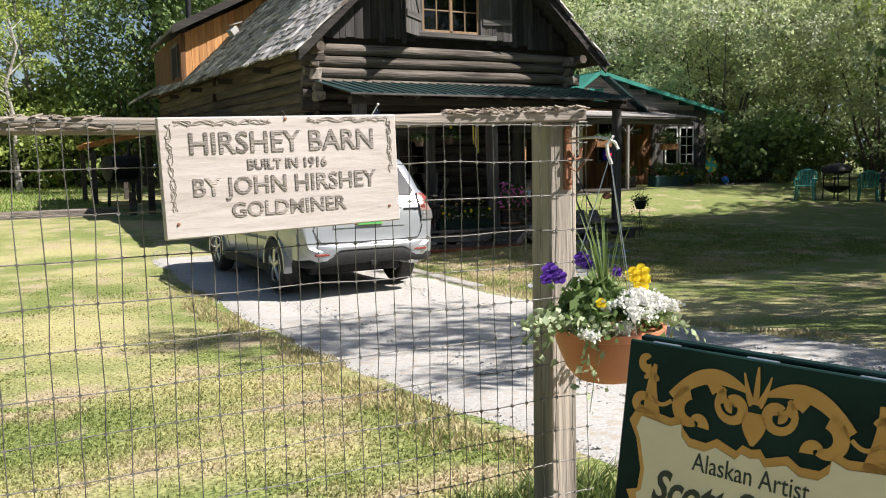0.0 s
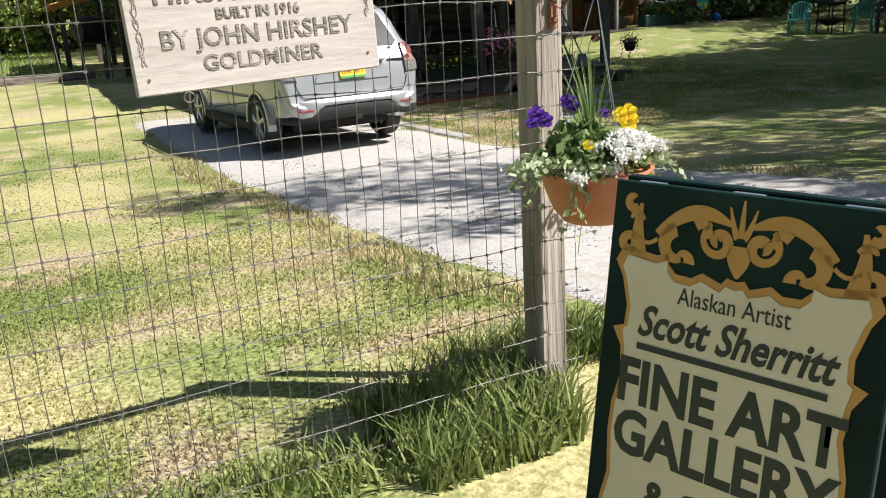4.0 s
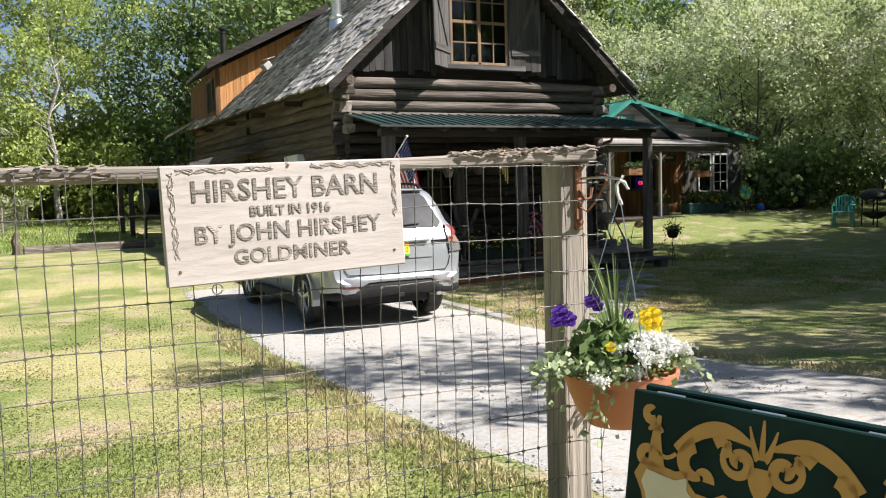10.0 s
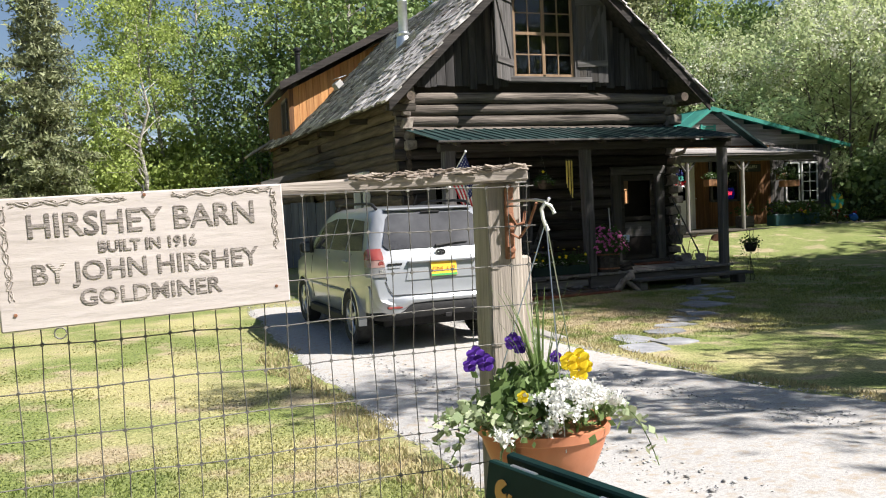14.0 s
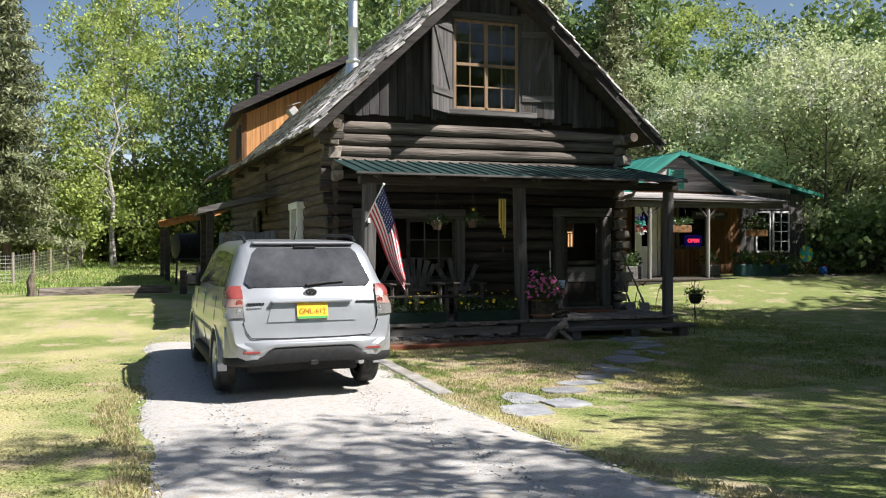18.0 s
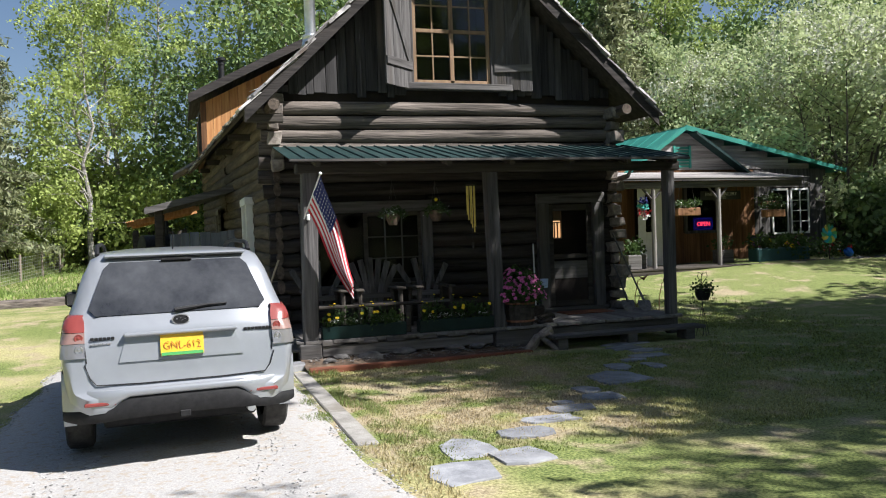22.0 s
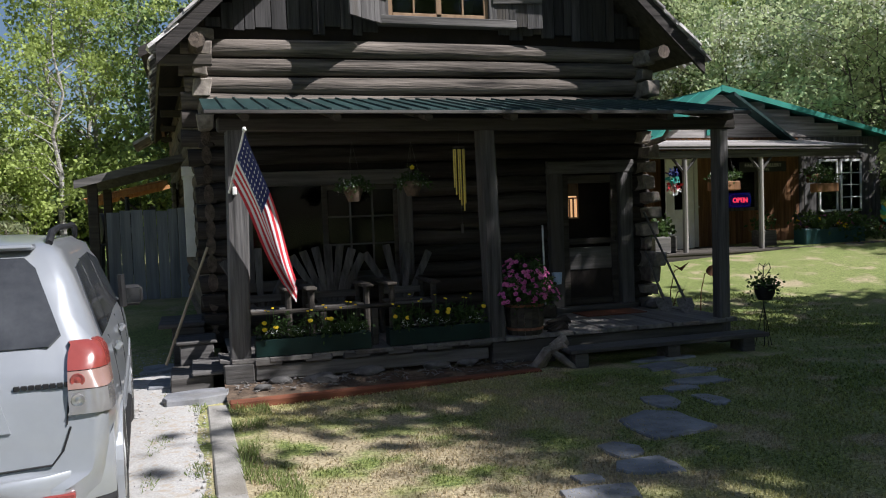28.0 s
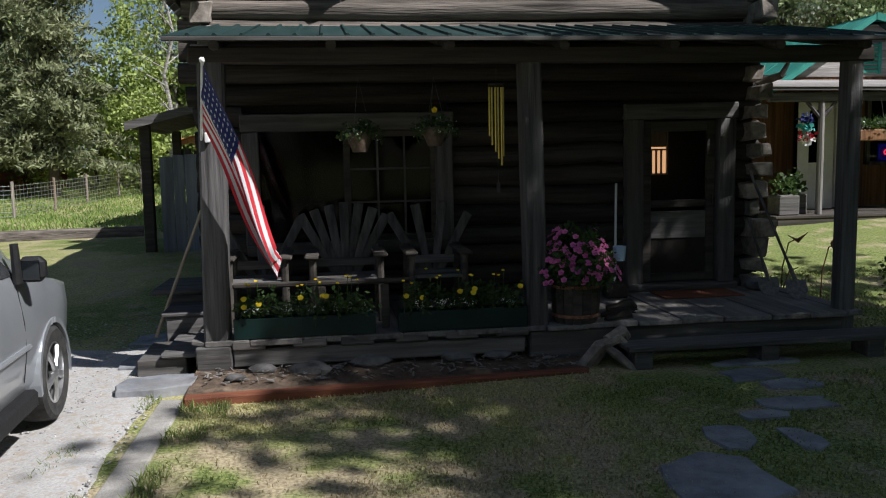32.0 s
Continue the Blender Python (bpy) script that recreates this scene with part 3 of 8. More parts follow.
def flag(x0, y0, x1, y1, seed, thick=0.05, z=None, kind_label="flat grey flagstone set in the lawn"):
    """An uneven slab inside a rectangle."""
    r = random.Random(seed)
    cx, cy, rx, ry = (x0 + x1) / 2, (y0 + y1) / 2, abs(x1 - x0) / 2, abs(y1 - y0) / 2
    n = 8
    ring = []
    for k in range(n):
        a = 2 * math.pi * (k + r.uniform(-0.3, 0.3)) / n
        q = r.uniform(0.88, 1.2) / max(abs(math.cos(a)), abs(math.sin(a))) ** 0.75
        ring.append((rx * q * math.cos(a), ry * q * math.sin(a)))
    bm = bmesh.new()
    zt = 0.018
    lo = [bm.verts.new((px * 1.02, py * 1.02, -thick)) for px, py in ring]
    e = [bm.verts.new((px, py, zt - 0.012)) for px, py in ring]
    t = [bm.verts.new((px * 0.97, py * 0.97, zt + r.uniform(-0.004, 0.004))) for px, py in ring]
    for a, b in ((lo, e), (e, t)):
        for k in range(n):
            bm.faces.new((a[k], a[(k + 1) % n], b[(k + 1) % n], b[k]))
    bm.faces.new(t)
    ob = new("flagstone", mesh_of("flagstone", bm, M_STONE))
    ob.location = (cx, cy, gz(cx, cy) if z is None else z)
    return tagged(ob, kind_label, "flagstone", "flagstone path to the porch step")


for i, q in enumerate(((4.11, -1.0, 4.57, -0.66), (4.25, -1.3, 4.71, -1.03), (3.96, -1.74, 4.49, -1.46), (3.71, -1.92, 4.04, -1.72), (3.3, -2.4, 3.58, -2.0), (3.78, -2.5, 3.97, -2.12), (2.75, -3.16, 3.36, -2.46),
                       (2.26, -3.48, 2.54, -3.16), (2.18, -3.87, 2.6, -3.54), (1.81, -3.87, 1.99, -3.71), (1.6, -4.2, 2.09, -3.94), (1.2, -4.5, 1.72, -4.26), (-0.1, -5.95, 0.42, -5.45), (0.22, -5.3, 0.62, -4.75), (0.5, -5.62, 0.95, -5.2), (0.85, -4.92, 1.3, -4.6), (4.2, -0.52, 4.9, -0.36))):
    flag(*q, 20 + i)
flag(-0.75, -0.55, -0.18, -0.1, 51, 0.12, 0.06, "broad flat stone laid as a doorstep by the porch end")
flag(-0.95, 0.25, -0.5, 0.9, 52, 0.1, 0.03, "flat grey stone beside the porch steps")
flag(-1.05, 1.3, -0.7, 1.8, 53, 0.1, 0.02, "flat grey stone beside the porch steps")
# ---- log house ----
house = thing("log_house", "old weathered dark log house with a steep shingled gable roof", "house")
WY, XL, XR, LOG = 1.62, -0.22, 5.62, 0.100


def left_x(y):
    """The long side wall leans off square a little."""
    return XL - 0.6 * max(0.0, y - WY) / 14.4


def eave_lift(y):
    return 0.27 * max(0.0, y - 1.0) / 14.9


def rough_log(p0, p1, r, seed, seg=12, rings=9, flat=1.0):
    """A hand-hewn log, bowed and uneven along its length."""
    rr = random.Random(seed)
    pts, rad = [], []
    for i in range(rings):
        t = i / (rings - 1)
        p = Vector(p0).lerp(Vector(p1), t)
        p.z += 0.018 * math.sin(t * 3.1 * rr.uniform(0.8, 1.4) + seed)
        pts.append(p)
        rad.append(r * (1 + 0.09 * noise.noise(Vector((t * 4, seed * 1.7, 0)))))
    bm = tubed(pts, rad, seg, True, 0.93)
    for v in bm.verts:
        v.co += Vector((noise.noise(v.co * 2.2), noise.noise(v.co * 2.2 + Vector((5, 0, 0))), noise.noise(v.co * 2.2 + Vector((0, 7, 0))))) * 0.014
        if flat < 1:
            k = 0 if abs(p1[1] - p0[1]) > abs(p1[0] - p0[0]) else 1
            t = (v.co[1 - k] - p0[1 - k]) / (p1[1 - k] - p0[1 - k])
            axis = p0[k] + (p1[k] - p0[k]) * t
            v.co[k] = axis + (v.co[k] - axis) * flat
    return bm


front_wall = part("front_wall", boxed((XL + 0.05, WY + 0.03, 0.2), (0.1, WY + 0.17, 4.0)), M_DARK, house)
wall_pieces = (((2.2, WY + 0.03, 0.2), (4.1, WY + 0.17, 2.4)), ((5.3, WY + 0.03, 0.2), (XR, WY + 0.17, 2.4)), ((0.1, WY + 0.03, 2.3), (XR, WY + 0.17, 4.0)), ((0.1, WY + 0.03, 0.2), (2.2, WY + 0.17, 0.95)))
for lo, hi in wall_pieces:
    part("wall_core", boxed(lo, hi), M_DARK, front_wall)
z, k = 0.32, 0
while z < 3.95:
    spans = [(XL - 0.2 - random.uniform(0, 0.1), XR + 0.05)]
    if z < 2.3:
        spans = [(XL - 0.15, 0.1 if z > 0.95 else 2.2), (2.2, 4.1), (5.33, XR + 0.05)]
        if z < 0.95:
            spans = [(XL - 0.15, 4.1), (5.33, XR + 0.05)]
    for a, b in spans:
        # lit log colour above the porch roof, shaded one below it
        part("log", rough_log((a, WY, z), (b, WY, z + random.uniform(-0.01, 0.01)), 0.112, k + int(a * 10), flat=0.8), M_LOG_LIT if z > 2.9 else M_LOG, front_wall, smooth=True)
    z += 0.215
    k += 1
# log ends of the side walls standing out past the front corners
for x, top in ((XL, 3.9), (XR - 0.06, 3.75)):
    z, k = 0.36, 0
    while z < top:
        w, h, dx = random.uniform(0.14, 0.26), random.uniform(0.14, 0.19), random.uniform(-0.03, 0.03)
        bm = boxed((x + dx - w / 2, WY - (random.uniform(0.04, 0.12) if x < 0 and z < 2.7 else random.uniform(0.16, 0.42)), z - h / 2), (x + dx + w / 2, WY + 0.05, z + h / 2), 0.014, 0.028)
        # lower left ends take the darkened log colour to stand for porch shade
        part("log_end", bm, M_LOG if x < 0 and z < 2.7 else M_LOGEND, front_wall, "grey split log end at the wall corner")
        z += 0.208
        k += 1
bm = tubed([(XR + 0.02, WY - 0.02, 2.55), (XR + 0.2, WY - 0.2, 2.62), (XR + 0.25, WY - 0.25, 2.75)], [0.05, 0.04, 0.02], 7)
part("dry_root", bm, M_LOGEND, front_wall, "twisted dry root hung on the corner")

# side walls
left_wall = part("left_wall", boxed((-0.06, 0, 0.1), (0.06, 14.35, 4.05), 0, 0, pose(XL + 0.14, WY, 0, 0, 0, 2.39)), M_DARK, house)
z, k = 0.34, 0
while z < 4.0:
    for a, b in ((WY - 0.1, 8.8 + random.uniform(-0.3, 0.3)), (8.9, 15.9)):
        if 1.15 < z < 2.45 and a < 4:
            for c, d in ((a, 4.1), (5.15, 9.0)):
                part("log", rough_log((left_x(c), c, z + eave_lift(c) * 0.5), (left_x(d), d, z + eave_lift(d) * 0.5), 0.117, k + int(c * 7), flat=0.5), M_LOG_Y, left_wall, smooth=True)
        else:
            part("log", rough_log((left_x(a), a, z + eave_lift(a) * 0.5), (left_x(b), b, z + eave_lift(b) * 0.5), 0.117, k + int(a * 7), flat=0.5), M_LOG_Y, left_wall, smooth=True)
    z += 0.213
    k += 1
sidewin = part("side_window", boxed((left_x(4.6) - 0.1, 4.15, 1.15), (left_x(4.6) + 0.05, 5.1, 1.2)), M_GREY_Y, left_wall)
for lo, hi in (((-0.16, 4.1, 1.2), (-0.02, 4.22, 2.45)), ((-0.16, 5.03, 1.2), (-0.02, 5.15, 2.45)), ((-0.18, 4.05, 2.38), (0.0, 5.2, 2.52))):
    o = left_x(4.6)
    part("casing", boxed((lo[0] + o, lo[1], lo[2]), (hi[0] + o, hi[1], hi[2]), 0.008), M_WHITE, sidewin)
part("pane", boxed((left_x(4.6) - 0.02, 4.2, 1.2), (left_x(4.6) - 0.012, 5.05, 2.4)), M_GLASS, sidewin)
# near-black slab in place of panes, for the dark room behind
sw2 = part("side_window", boxed((left_x(10) - 0.12, 9.5, 1.3), (left_x(10) - 0.08, 10.6, 2.4)), M_DARK, left_wall)
for lo, hi in (((-0.17, 9.4, 1.25), (-0.1, 9.52, 2.5)), ((-0.17, 10.55, 1.25), (-0.1, 10.68, 2.5)), ((-0.17, 9.4, 2.4), (-0.1, 10.68, 2.52))):
    o = left_x(10)
    part("casing", boxed((lo[0] + o, lo[1], lo[2]), (hi[0] + o, hi[1], hi[2]), 0.008), M_GREY_Y, sw2)
right_wall = part("right_wall", boxed((XR - 0.12, WY + 0.05, 0.1), (XR, 16, 3.7)), M_LOG_Y, house)
part("back_wall", boxed((XL - 0.6, 15.85, 0.1), (XR, 16, 3.7)), M_LOG, house)
part("floor", boxed((XL + 0.1, WY + 0.2, 0.2), (XR - 0.1, 15.8, 0.34)), M_DARK, house)
part("loft_floor", boxed((XL + 0.1, WY + 0.2, 3.0), (XR - 0.1, 15.8, 3.1)), M_DARK, house)

# gable of upright boards with the window opening left free
RIDGE_X, RIDGE_Z, EAVE_L, EAVE_R, EAVE_Z = 2.66, 6.93, -0.69, 6.18, 3.66
SL = (RIDGE_Z - EAVE_Z) / (RIDGE_X - EAVE_L)
SR = (RIDGE_Z - EAVE_Z) / (EAVE_R - RIDGE_X)


def rake_z(x):
    return EAVE_Z + (x - EAVE_L) * SL if x < RIDGE_X else EAVE_Z + (EAVE_R - x) * SR


gable = part("gable", prism(bmesh.new(), [(-0.2, 3.95), (1.98, 3.95), (1.98, rake_z(1.98) - 0.12), (-0.2, rake_z(-0.2) - 0.1)], 0.04, pose(0, WY + 0.04, 0)), M_DARK, house)
part("gable_core", prism(bmesh.new(), [(3.4, 3.95), (5.6, 3.95), (5.6, rake_z(5.6) - 0.1), (3.4, rake_z(3.4) - 0.12)], 0.04, pose(0, WY + 0.04, 0)), M_DARK, gable)
part("gable_core", prism(bmesh.new(), [(1.98, 5.9), (3.4, 5.9), (3.4, rake_z(3.4) - 0.12), (2.62, 6.75), (1.98, rake_z(1.98) - 0.12)], 0.04, pose(0, WY + 0.04, 0)), M_DARK, gable)
part("gable_core", boxed((1.98, WY + 0.04, 3.9), (3.4, WY + 0.08, 4.15)), M_DARK, gable)
x = -0.16
while x < 5.55:
    w = random.uniform(0.12, 0.2)
    a, b = x, min(x + w - 0.008, 5.58)
    top = min(rake_z(a), rake_z(b)) - 0.08
    base = 3.98 + random.uniform(-0.06, 0.05)
    if b < 2.0 or a > 3.4:
        part("board", boxed((a, WY - 0.06 - random.uniform(0, 0.015), base), (b, WY - 0.03, top), 0.004, 0.004), M_BOARD, gable)
    else:
        part("board", boxed((a, WY - 0.06, 5.92), (b, WY - 0.03, top), 0.004, 0.003), M_BOARD, gable)
    x += w

# gable window and its open shutters
gwin = part("gable_window", boxed((1.88, WY - 0.16, 4.06), (3.72, WY + 0.02, 4.17), 0.01, 0.006), M_GREY_X, house, "pale weathered sill")
for lo, hi, m in (((1.9, -0.1, 5.88), (3.55, -0.02, 6.02), M_GREY_X), ((1.92, -0.1, 4.17), (2.03, -0.02, 5.88), M_GREY_Z), ((3.36, -0.1, 4.17), (3.47, -0.02, 5.88), M_GREY_Z)):
    part("casing", boxed((lo[0], WY + lo[1], lo[2]), (hi[0], WY + hi[1], hi[2]), 0.008, 0.004), m, gwin)
M_RAIL_Z = surf("dim_grey_post", (0.14, 0.13, 0.12), (0.34, 0.32, 0.30), 1.6, 0.85, bump=0.6, fine=5, stretch=AX["z"], vary=0.15, stain=(0.12, 0.10, 0.09))
M_SASH = surf("varnished_sash", (0.20, 0.125, 0.07), (0.36, 0.24, 0.145), 2, 0.6, bump=0.2, fine=8, stretch=AX["z"], vary=0.1)
for lo, hi in (((2.03, 4.17), (2.09, 5.88)), ((3.30, 4.17), (3.36, 5.88)), ((2.66, 4.17), (2.73, 5.88)), ((2.09, 4.17), (3.30, 4.23)), ((2.09, 5.82), (3.30, 5.88)), ((2.09, 5.0), (3.30, 5.06))):
    part("sash", boxed((lo[0], WY - 0.06, lo[1]), (hi[0], WY - 0.02, hi[1]), 0.005), M_SASH, gwin)
for x in (2.37, 3.02):
    part("glazing_bar", boxed((x - 0.012, WY - 0.05, 4.23), (x + 0.012, WY - 0.025, 5.82), 0.003), M_SASH, gwin)
for z in (4.62, 5.44):
    part("glazing_bar", boxed((2.09, WY - 0.048, z - 0.012), (3.30, WY - 0.027, z + 0.012), 0.003), M_SASH, gwin)
for x in (2.09, 2.385, 2.73, 3.03):
    for z in (4.23, 4.63, 5.06, 5.45):
        part("pane", boxed((x, WY - 0.04, z), (x + 0.27, WY - 0.036, z + 0.38)), M_GLASS, gwin)
# added near-black sheet: darkness of the loft behind the panes
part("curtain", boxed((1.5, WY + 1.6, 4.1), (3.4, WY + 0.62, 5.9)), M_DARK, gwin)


def shutter(hinge, angle, sign, wide=1.0):
    """A ledged and braced board shutter hung at a hinge line."""
    m = pose(hinge, WY - 0.08, 4.05, 0, 0, angle)
    sh = thing("shutter", "weathered grey board shutter standing open, with ledges and a diagonal brace", "shutter", "shutters of the gable window")
    sh.matrix_world = m
    x = 0.0
    for w in (0.21 * wide, 0.24 * wide, 0.2 * wide):
        part("plank", boxed((sign * x, -0.012, random.uniform(0, 0.03)), (sign * (x + w - 0.006), 0.012, 2.0 + random.uniform(-0.03, 0.04)), 0.003, 0.003), M_GREY_Z, sh)
        x += w
    for z in (0.32, 1.55):
        part("ledge", boxed((0, -0.04, z), (sign * 0.64 * wide, -0.012, z + 0.13), 0.004, 0.003), M_GREY_X, sh)
    part("brace", prism(bmesh.new(), [(0.02 * sign, 0.45), (0.12 * sign, 0.45), (0.62 * sign * wide, 1.55), (0.52 * sign * wide, 1.55)], 0.025, pose(0, -0.037, 0)), M_GREY_Z, sh)
    return sh


shutter(1.99, 42, -1, 1.15)
shutter(3.42, -12, 1)

# ---- roof ----
DEEP = 15.9
roof = part("roof", bmesh.new(), M_BEAM, house)


def slope_frame(side):
    """Origin at the front eave corner, x back along the eave, y up the slope, z out."""
    if side < 0:
        o, e = Vector((EAVE_L, 1.0, EAVE_Z)), Vector((-1.27, DEEP, EAVE_Z + 0.27))
        u = Vector((RIDGE_X, 1.0, RIDGE_Z)) - o
    else:
        o, e = Vector((EAVE_R, 1.0, EAVE_Z)), Vector((EAVE_R, DEEP, EAVE_Z + 0.27))
        u = Vector((RIDGE_X, 1.0, RIDGE_Z)) - o
    a = (e - o).normalized()
    up = (u - a * u.dot(a)).normalized()
    n = a.cross(up) if side > 0 else up.cross(a)
    if n.z < 0:
        n = -n
    return o, a, up, n, (e - o).length, u.length


def sheet(side, thick, over, name, material):
    o, a, up, n, ln, ht = slope_frame(side)
    bm = bmesh.new()
    ridge_f, ridge_b = Vector((RIDGE_X, 1.0, RIDGE_Z)), Vector((RIDGE_X, DEEP, RIDGE_Z + 0.27))
    lo = [o - n * thick, o + a * ln - n * thick, ridge_b - n * thick, ridge_f - n * thick]
    hi = [p + n * thick for p in lo]
    v = [bm.verts.new(p) for p in lo + hi]
    for q in ((0, 1, 2, 3), (7, 6, 5, 4), (0, 4, 5, 1), (1, 5, 6, 2), (2, 6, 7, 3), (3, 7, 4, 0)):
        bm.faces.new([v[i] for i in q])
    bmesh.ops.recalc_face_normals(bm, faces=bm.faces[:])
    return part(name, bm, material, roof)


left_deck = sheet(-1, 0.05, 0, "roof_deck", M_BEAM)
right_deck = sheet(1, 0.05, 0, "roof_deck", M_BEAM)


def shingle_mesh(w, ln):
    return mesh_of("shingle", boxed((0, 0, 0.0), (w, ln, 0.032), 0.0, 0.009), M_SHINGLE)


SH = [shingle_mesh(w, 0.42) for w in (0.13, 0.17, 0.21, 0.26)]
SHW = (0.13, 0.17, 0.21, 0.26)


def shingles(side, deck, singles):
    """Courses of split shakes, thick butts proud; the nearest are parts, the rest one mesh."""
    o, a, up, n, ln, ht = slope_frame(side)
    r = random.Random(11 + side)
    base = Matrix((Vector((a.x, up.x, n.x)), Vector((a.y, up.y, n.y)), Vector((a.z, up.z, n.z)))).to_4x4()
    vs, fs, made = [], [], 0
    course, row = 0.0, 0
    while course < ht - 0.1:
        s = r.uniform(-0.1, 0)
        while s < ln:
            k = r.randrange(4)
            lift = 0.012 + r.uniform(0, 0.03)
            at = o + a * s + up * (course - 0.06 + r.uniform(-0.045, 0.045)) + n * lift
            m = Matrix.Translation(at) @ base @ pose(0, 0, 0, -3.6 + r.uniform(-2.5, 2.5), r.uniform(-3, 3), r.uniform(-2.5, 2.5))
            if s < 3.2 and made < singles:
                share("shingle", SH[k], deck, m)
                made += 1
            else:
                i = len(vs)
                for x, y, z in ((0, 0, 0), (SHW[k], 0, 0), (SHW[k], 0.42, 0), (0, 0.42, 0), (0, 0, 0.034), (SHW[k], 0, 0.034), (SHW[k], 0.42, 0.02), (0, 0.42, 0.02)):
                    vs.append(m @ Vector((x, y, z)))
                fs += [(i, i + 1, i + 5, i + 4), (i + 4, i + 5, i + 6, i + 7), (i, i + 4, i + 7, i + 3), (i + 1, i + 2, i + 6, i + 5)]
            s += SHW[k] + r.uniform(0.006, 0.03)
        course += 0.23
        row += 1
    rest = new("shingles", raw_mesh("shingles", [tuple(v) for v in vs], fs, M_SHINGLE_I))
    rest.parent = deck
    tagged(rest, kind="stuff")


shingles(-1, left_deck, 280)
shingles(1, right_deck, 60)
for x0, x1 in ((EAVE_L - 0.02, RIDGE_X), (EAVE_R + 0.02, RIDGE_X)):
    z0 = EAVE_Z - 0.02
    d = 0.2
    bm = prism(bmesh.new(), [(x0, z0 - d), (x1, RIDGE_Z - d), (x1, RIDGE_Z + 0.03), (x0, z0 + 0.03)], 0.045, pose(0, 0.99, 0))
    part("barge_board", bm, M_BARGE, roof, "long grey barge board")
for y in (1.25, 4, 7, 10, 13):
    part("rafter_tail", boxed((EAVE_L - 0.38 * (y - 1) / 14.9, y, EAVE_Z - 0.18 + eave_lift(y)), (left_x(y) + 0.1, y + 0.1, EAVE_Z - 0.06 + eave_lift(y)), 0.01), M_BEAM, roof)
part("roof_purlin", tubed([(-0.28, 1.02, 3.72), (-0.3, 3, 3.75)], 0.09, 8), M_LOG_Y, roof)
part("roof_purlin", tubed([(5.6, 1.02, 3.72), (5.6, 3, 3.75)], 0.09, 8), M_LOG_Y, roof)

# dormer with a shed roof, orange board cheek and a narrow window
dormer = part("dormer", prism(bmesh.new(), [(-0.92, 4.05), (2.2, 6.93), (-0.92, 5.33)], 0.05, pose(0, 10.9, 0)), M_CEDAR, house, "dormer with orange boarded cheek")
x = -0.9
while x < 1.9:
    w = random.uniform(0.17, 0.24)
    zb, zt = 4.08 + (x + 0.92) * 0.93, 5.33 + (x + 0.92) * 0.513
    if zt - zb > 0.03:
        part("board", prism(bmesh.new(), [(x, zb), (x + w - 0.01, zb + w * 0.93), (x + w - 0.01, zt + w * 0.513), (x, zt)], 0.03, pose(0, 10.86 - random.uniform(0, 0.008), 0)), M_ORANGE, dormer)
    x += w
part("corner_board", boxed((-1.0, 10.82, 4.0), (-0.86, 10.96, 5.34), 0.006), M_CEDAR, dormer)
dwall = part("dormer_wall", boxed((-0.98, 10.95, 3.9), (-0.9, 15.6, 5.34)), M_CEDAR, dormer)
for lo, hi, m in (((-1.04, 11.15, 4.15), (-0.97, 11.25, 5.1), M_GREY_Z), ((-1.04, 12.1, 4.15), (-0.97, 12.2, 5.1), M_GREY_Z), ((-1.04, 11.15, 5.05), (-0.97, 12.2, 5.13), M_GREY_Y), ((-1.0, 11.25, 4.2), (-0.985, 12.1, 5.05), M_DARK)):
    part("window_casing", boxed(lo, hi, 0.004), m, dwall)
bm = prism(bmesh.new(), [(-1.26, 5.35), (2.3, 7.18), (2.3, 7.28), (-1.26, 5.45)], 4.2, pose(0, 10.35, 0))
part("dormer_roof", bm, M_GREY_Y, dormer, "grey shed roof of the dormer")
part("dormer_fascia", prism(bmesh.new(), [(-1.3, 5.24), (2.3, 7.09), (2.3, 7.30), (-1.3, 5.46)], 0.05, pose(0, 10.29, 0)), M_BARGE, dormer)
part("rear_roof", prism(bmesh.new(), [(-1.75, 3.75), (-0.7, 4.35), (-0.7, 4.43), (-1.75, 3.83)], 2.2, pose(0, 14.6, 0)), M_SHINGLE, house)

# chimney pipes and roof vent
chim = thing("chimney_pipe", "shiny galvanised stove pipe with a black cap", "chimney", at=(1.10, 5.9, 5.68))
part("flashing", lathed([(0.21, -0.15), (0.17, 0.16), (0.16, 0.2)], 18), M_STEEL, chim, smooth=True)
part("collar", lathed([(0.165, 0.17), (0.18, 0.19), (0.18, 0.24), (0.13, 0.28)], 18), M_STEEL, chim, smooth=True)
part("pipe", lathed([(0.115, 0.15), (0.115, 1.0), (0.12, 1.01), (0.12, 1.03), (0.115, 1.04), (0.115, 1.72)], 18), M_STEEL, chim, smooth=True)
part("cap", lathed([(0.12, 1.66), (0.18, 1.70), (0.19, 1.78), (0.17, 1.83), (0.10, 1.86)], 18), M_BLACK, chim, smooth=True)
vent = thing("vent_pipe", "short dark vent pipe with a cap on the dormer roof", "vent", at=(-0.31, 13.0, 5.9))
part("pipe", lathed([(0.085, -0.1), (0.085, 0.85), (0.10, 0.86), (0.10, 0.90), (0.085, 0.91), (0.085, 0.98)], 12), M_BLACK, vent, smooth=True)
part("cap", lathed([(0.13, 0.98), (0.13, 1.04), (0.06, 1.09)], 12), M_BLACK, vent, smooth=True)
tin = thing("roof_lamp", "grey-white floodlight box fixed on the shingles beside the dormer", "floodlight", at=(0.36, 9.9, 5.16))
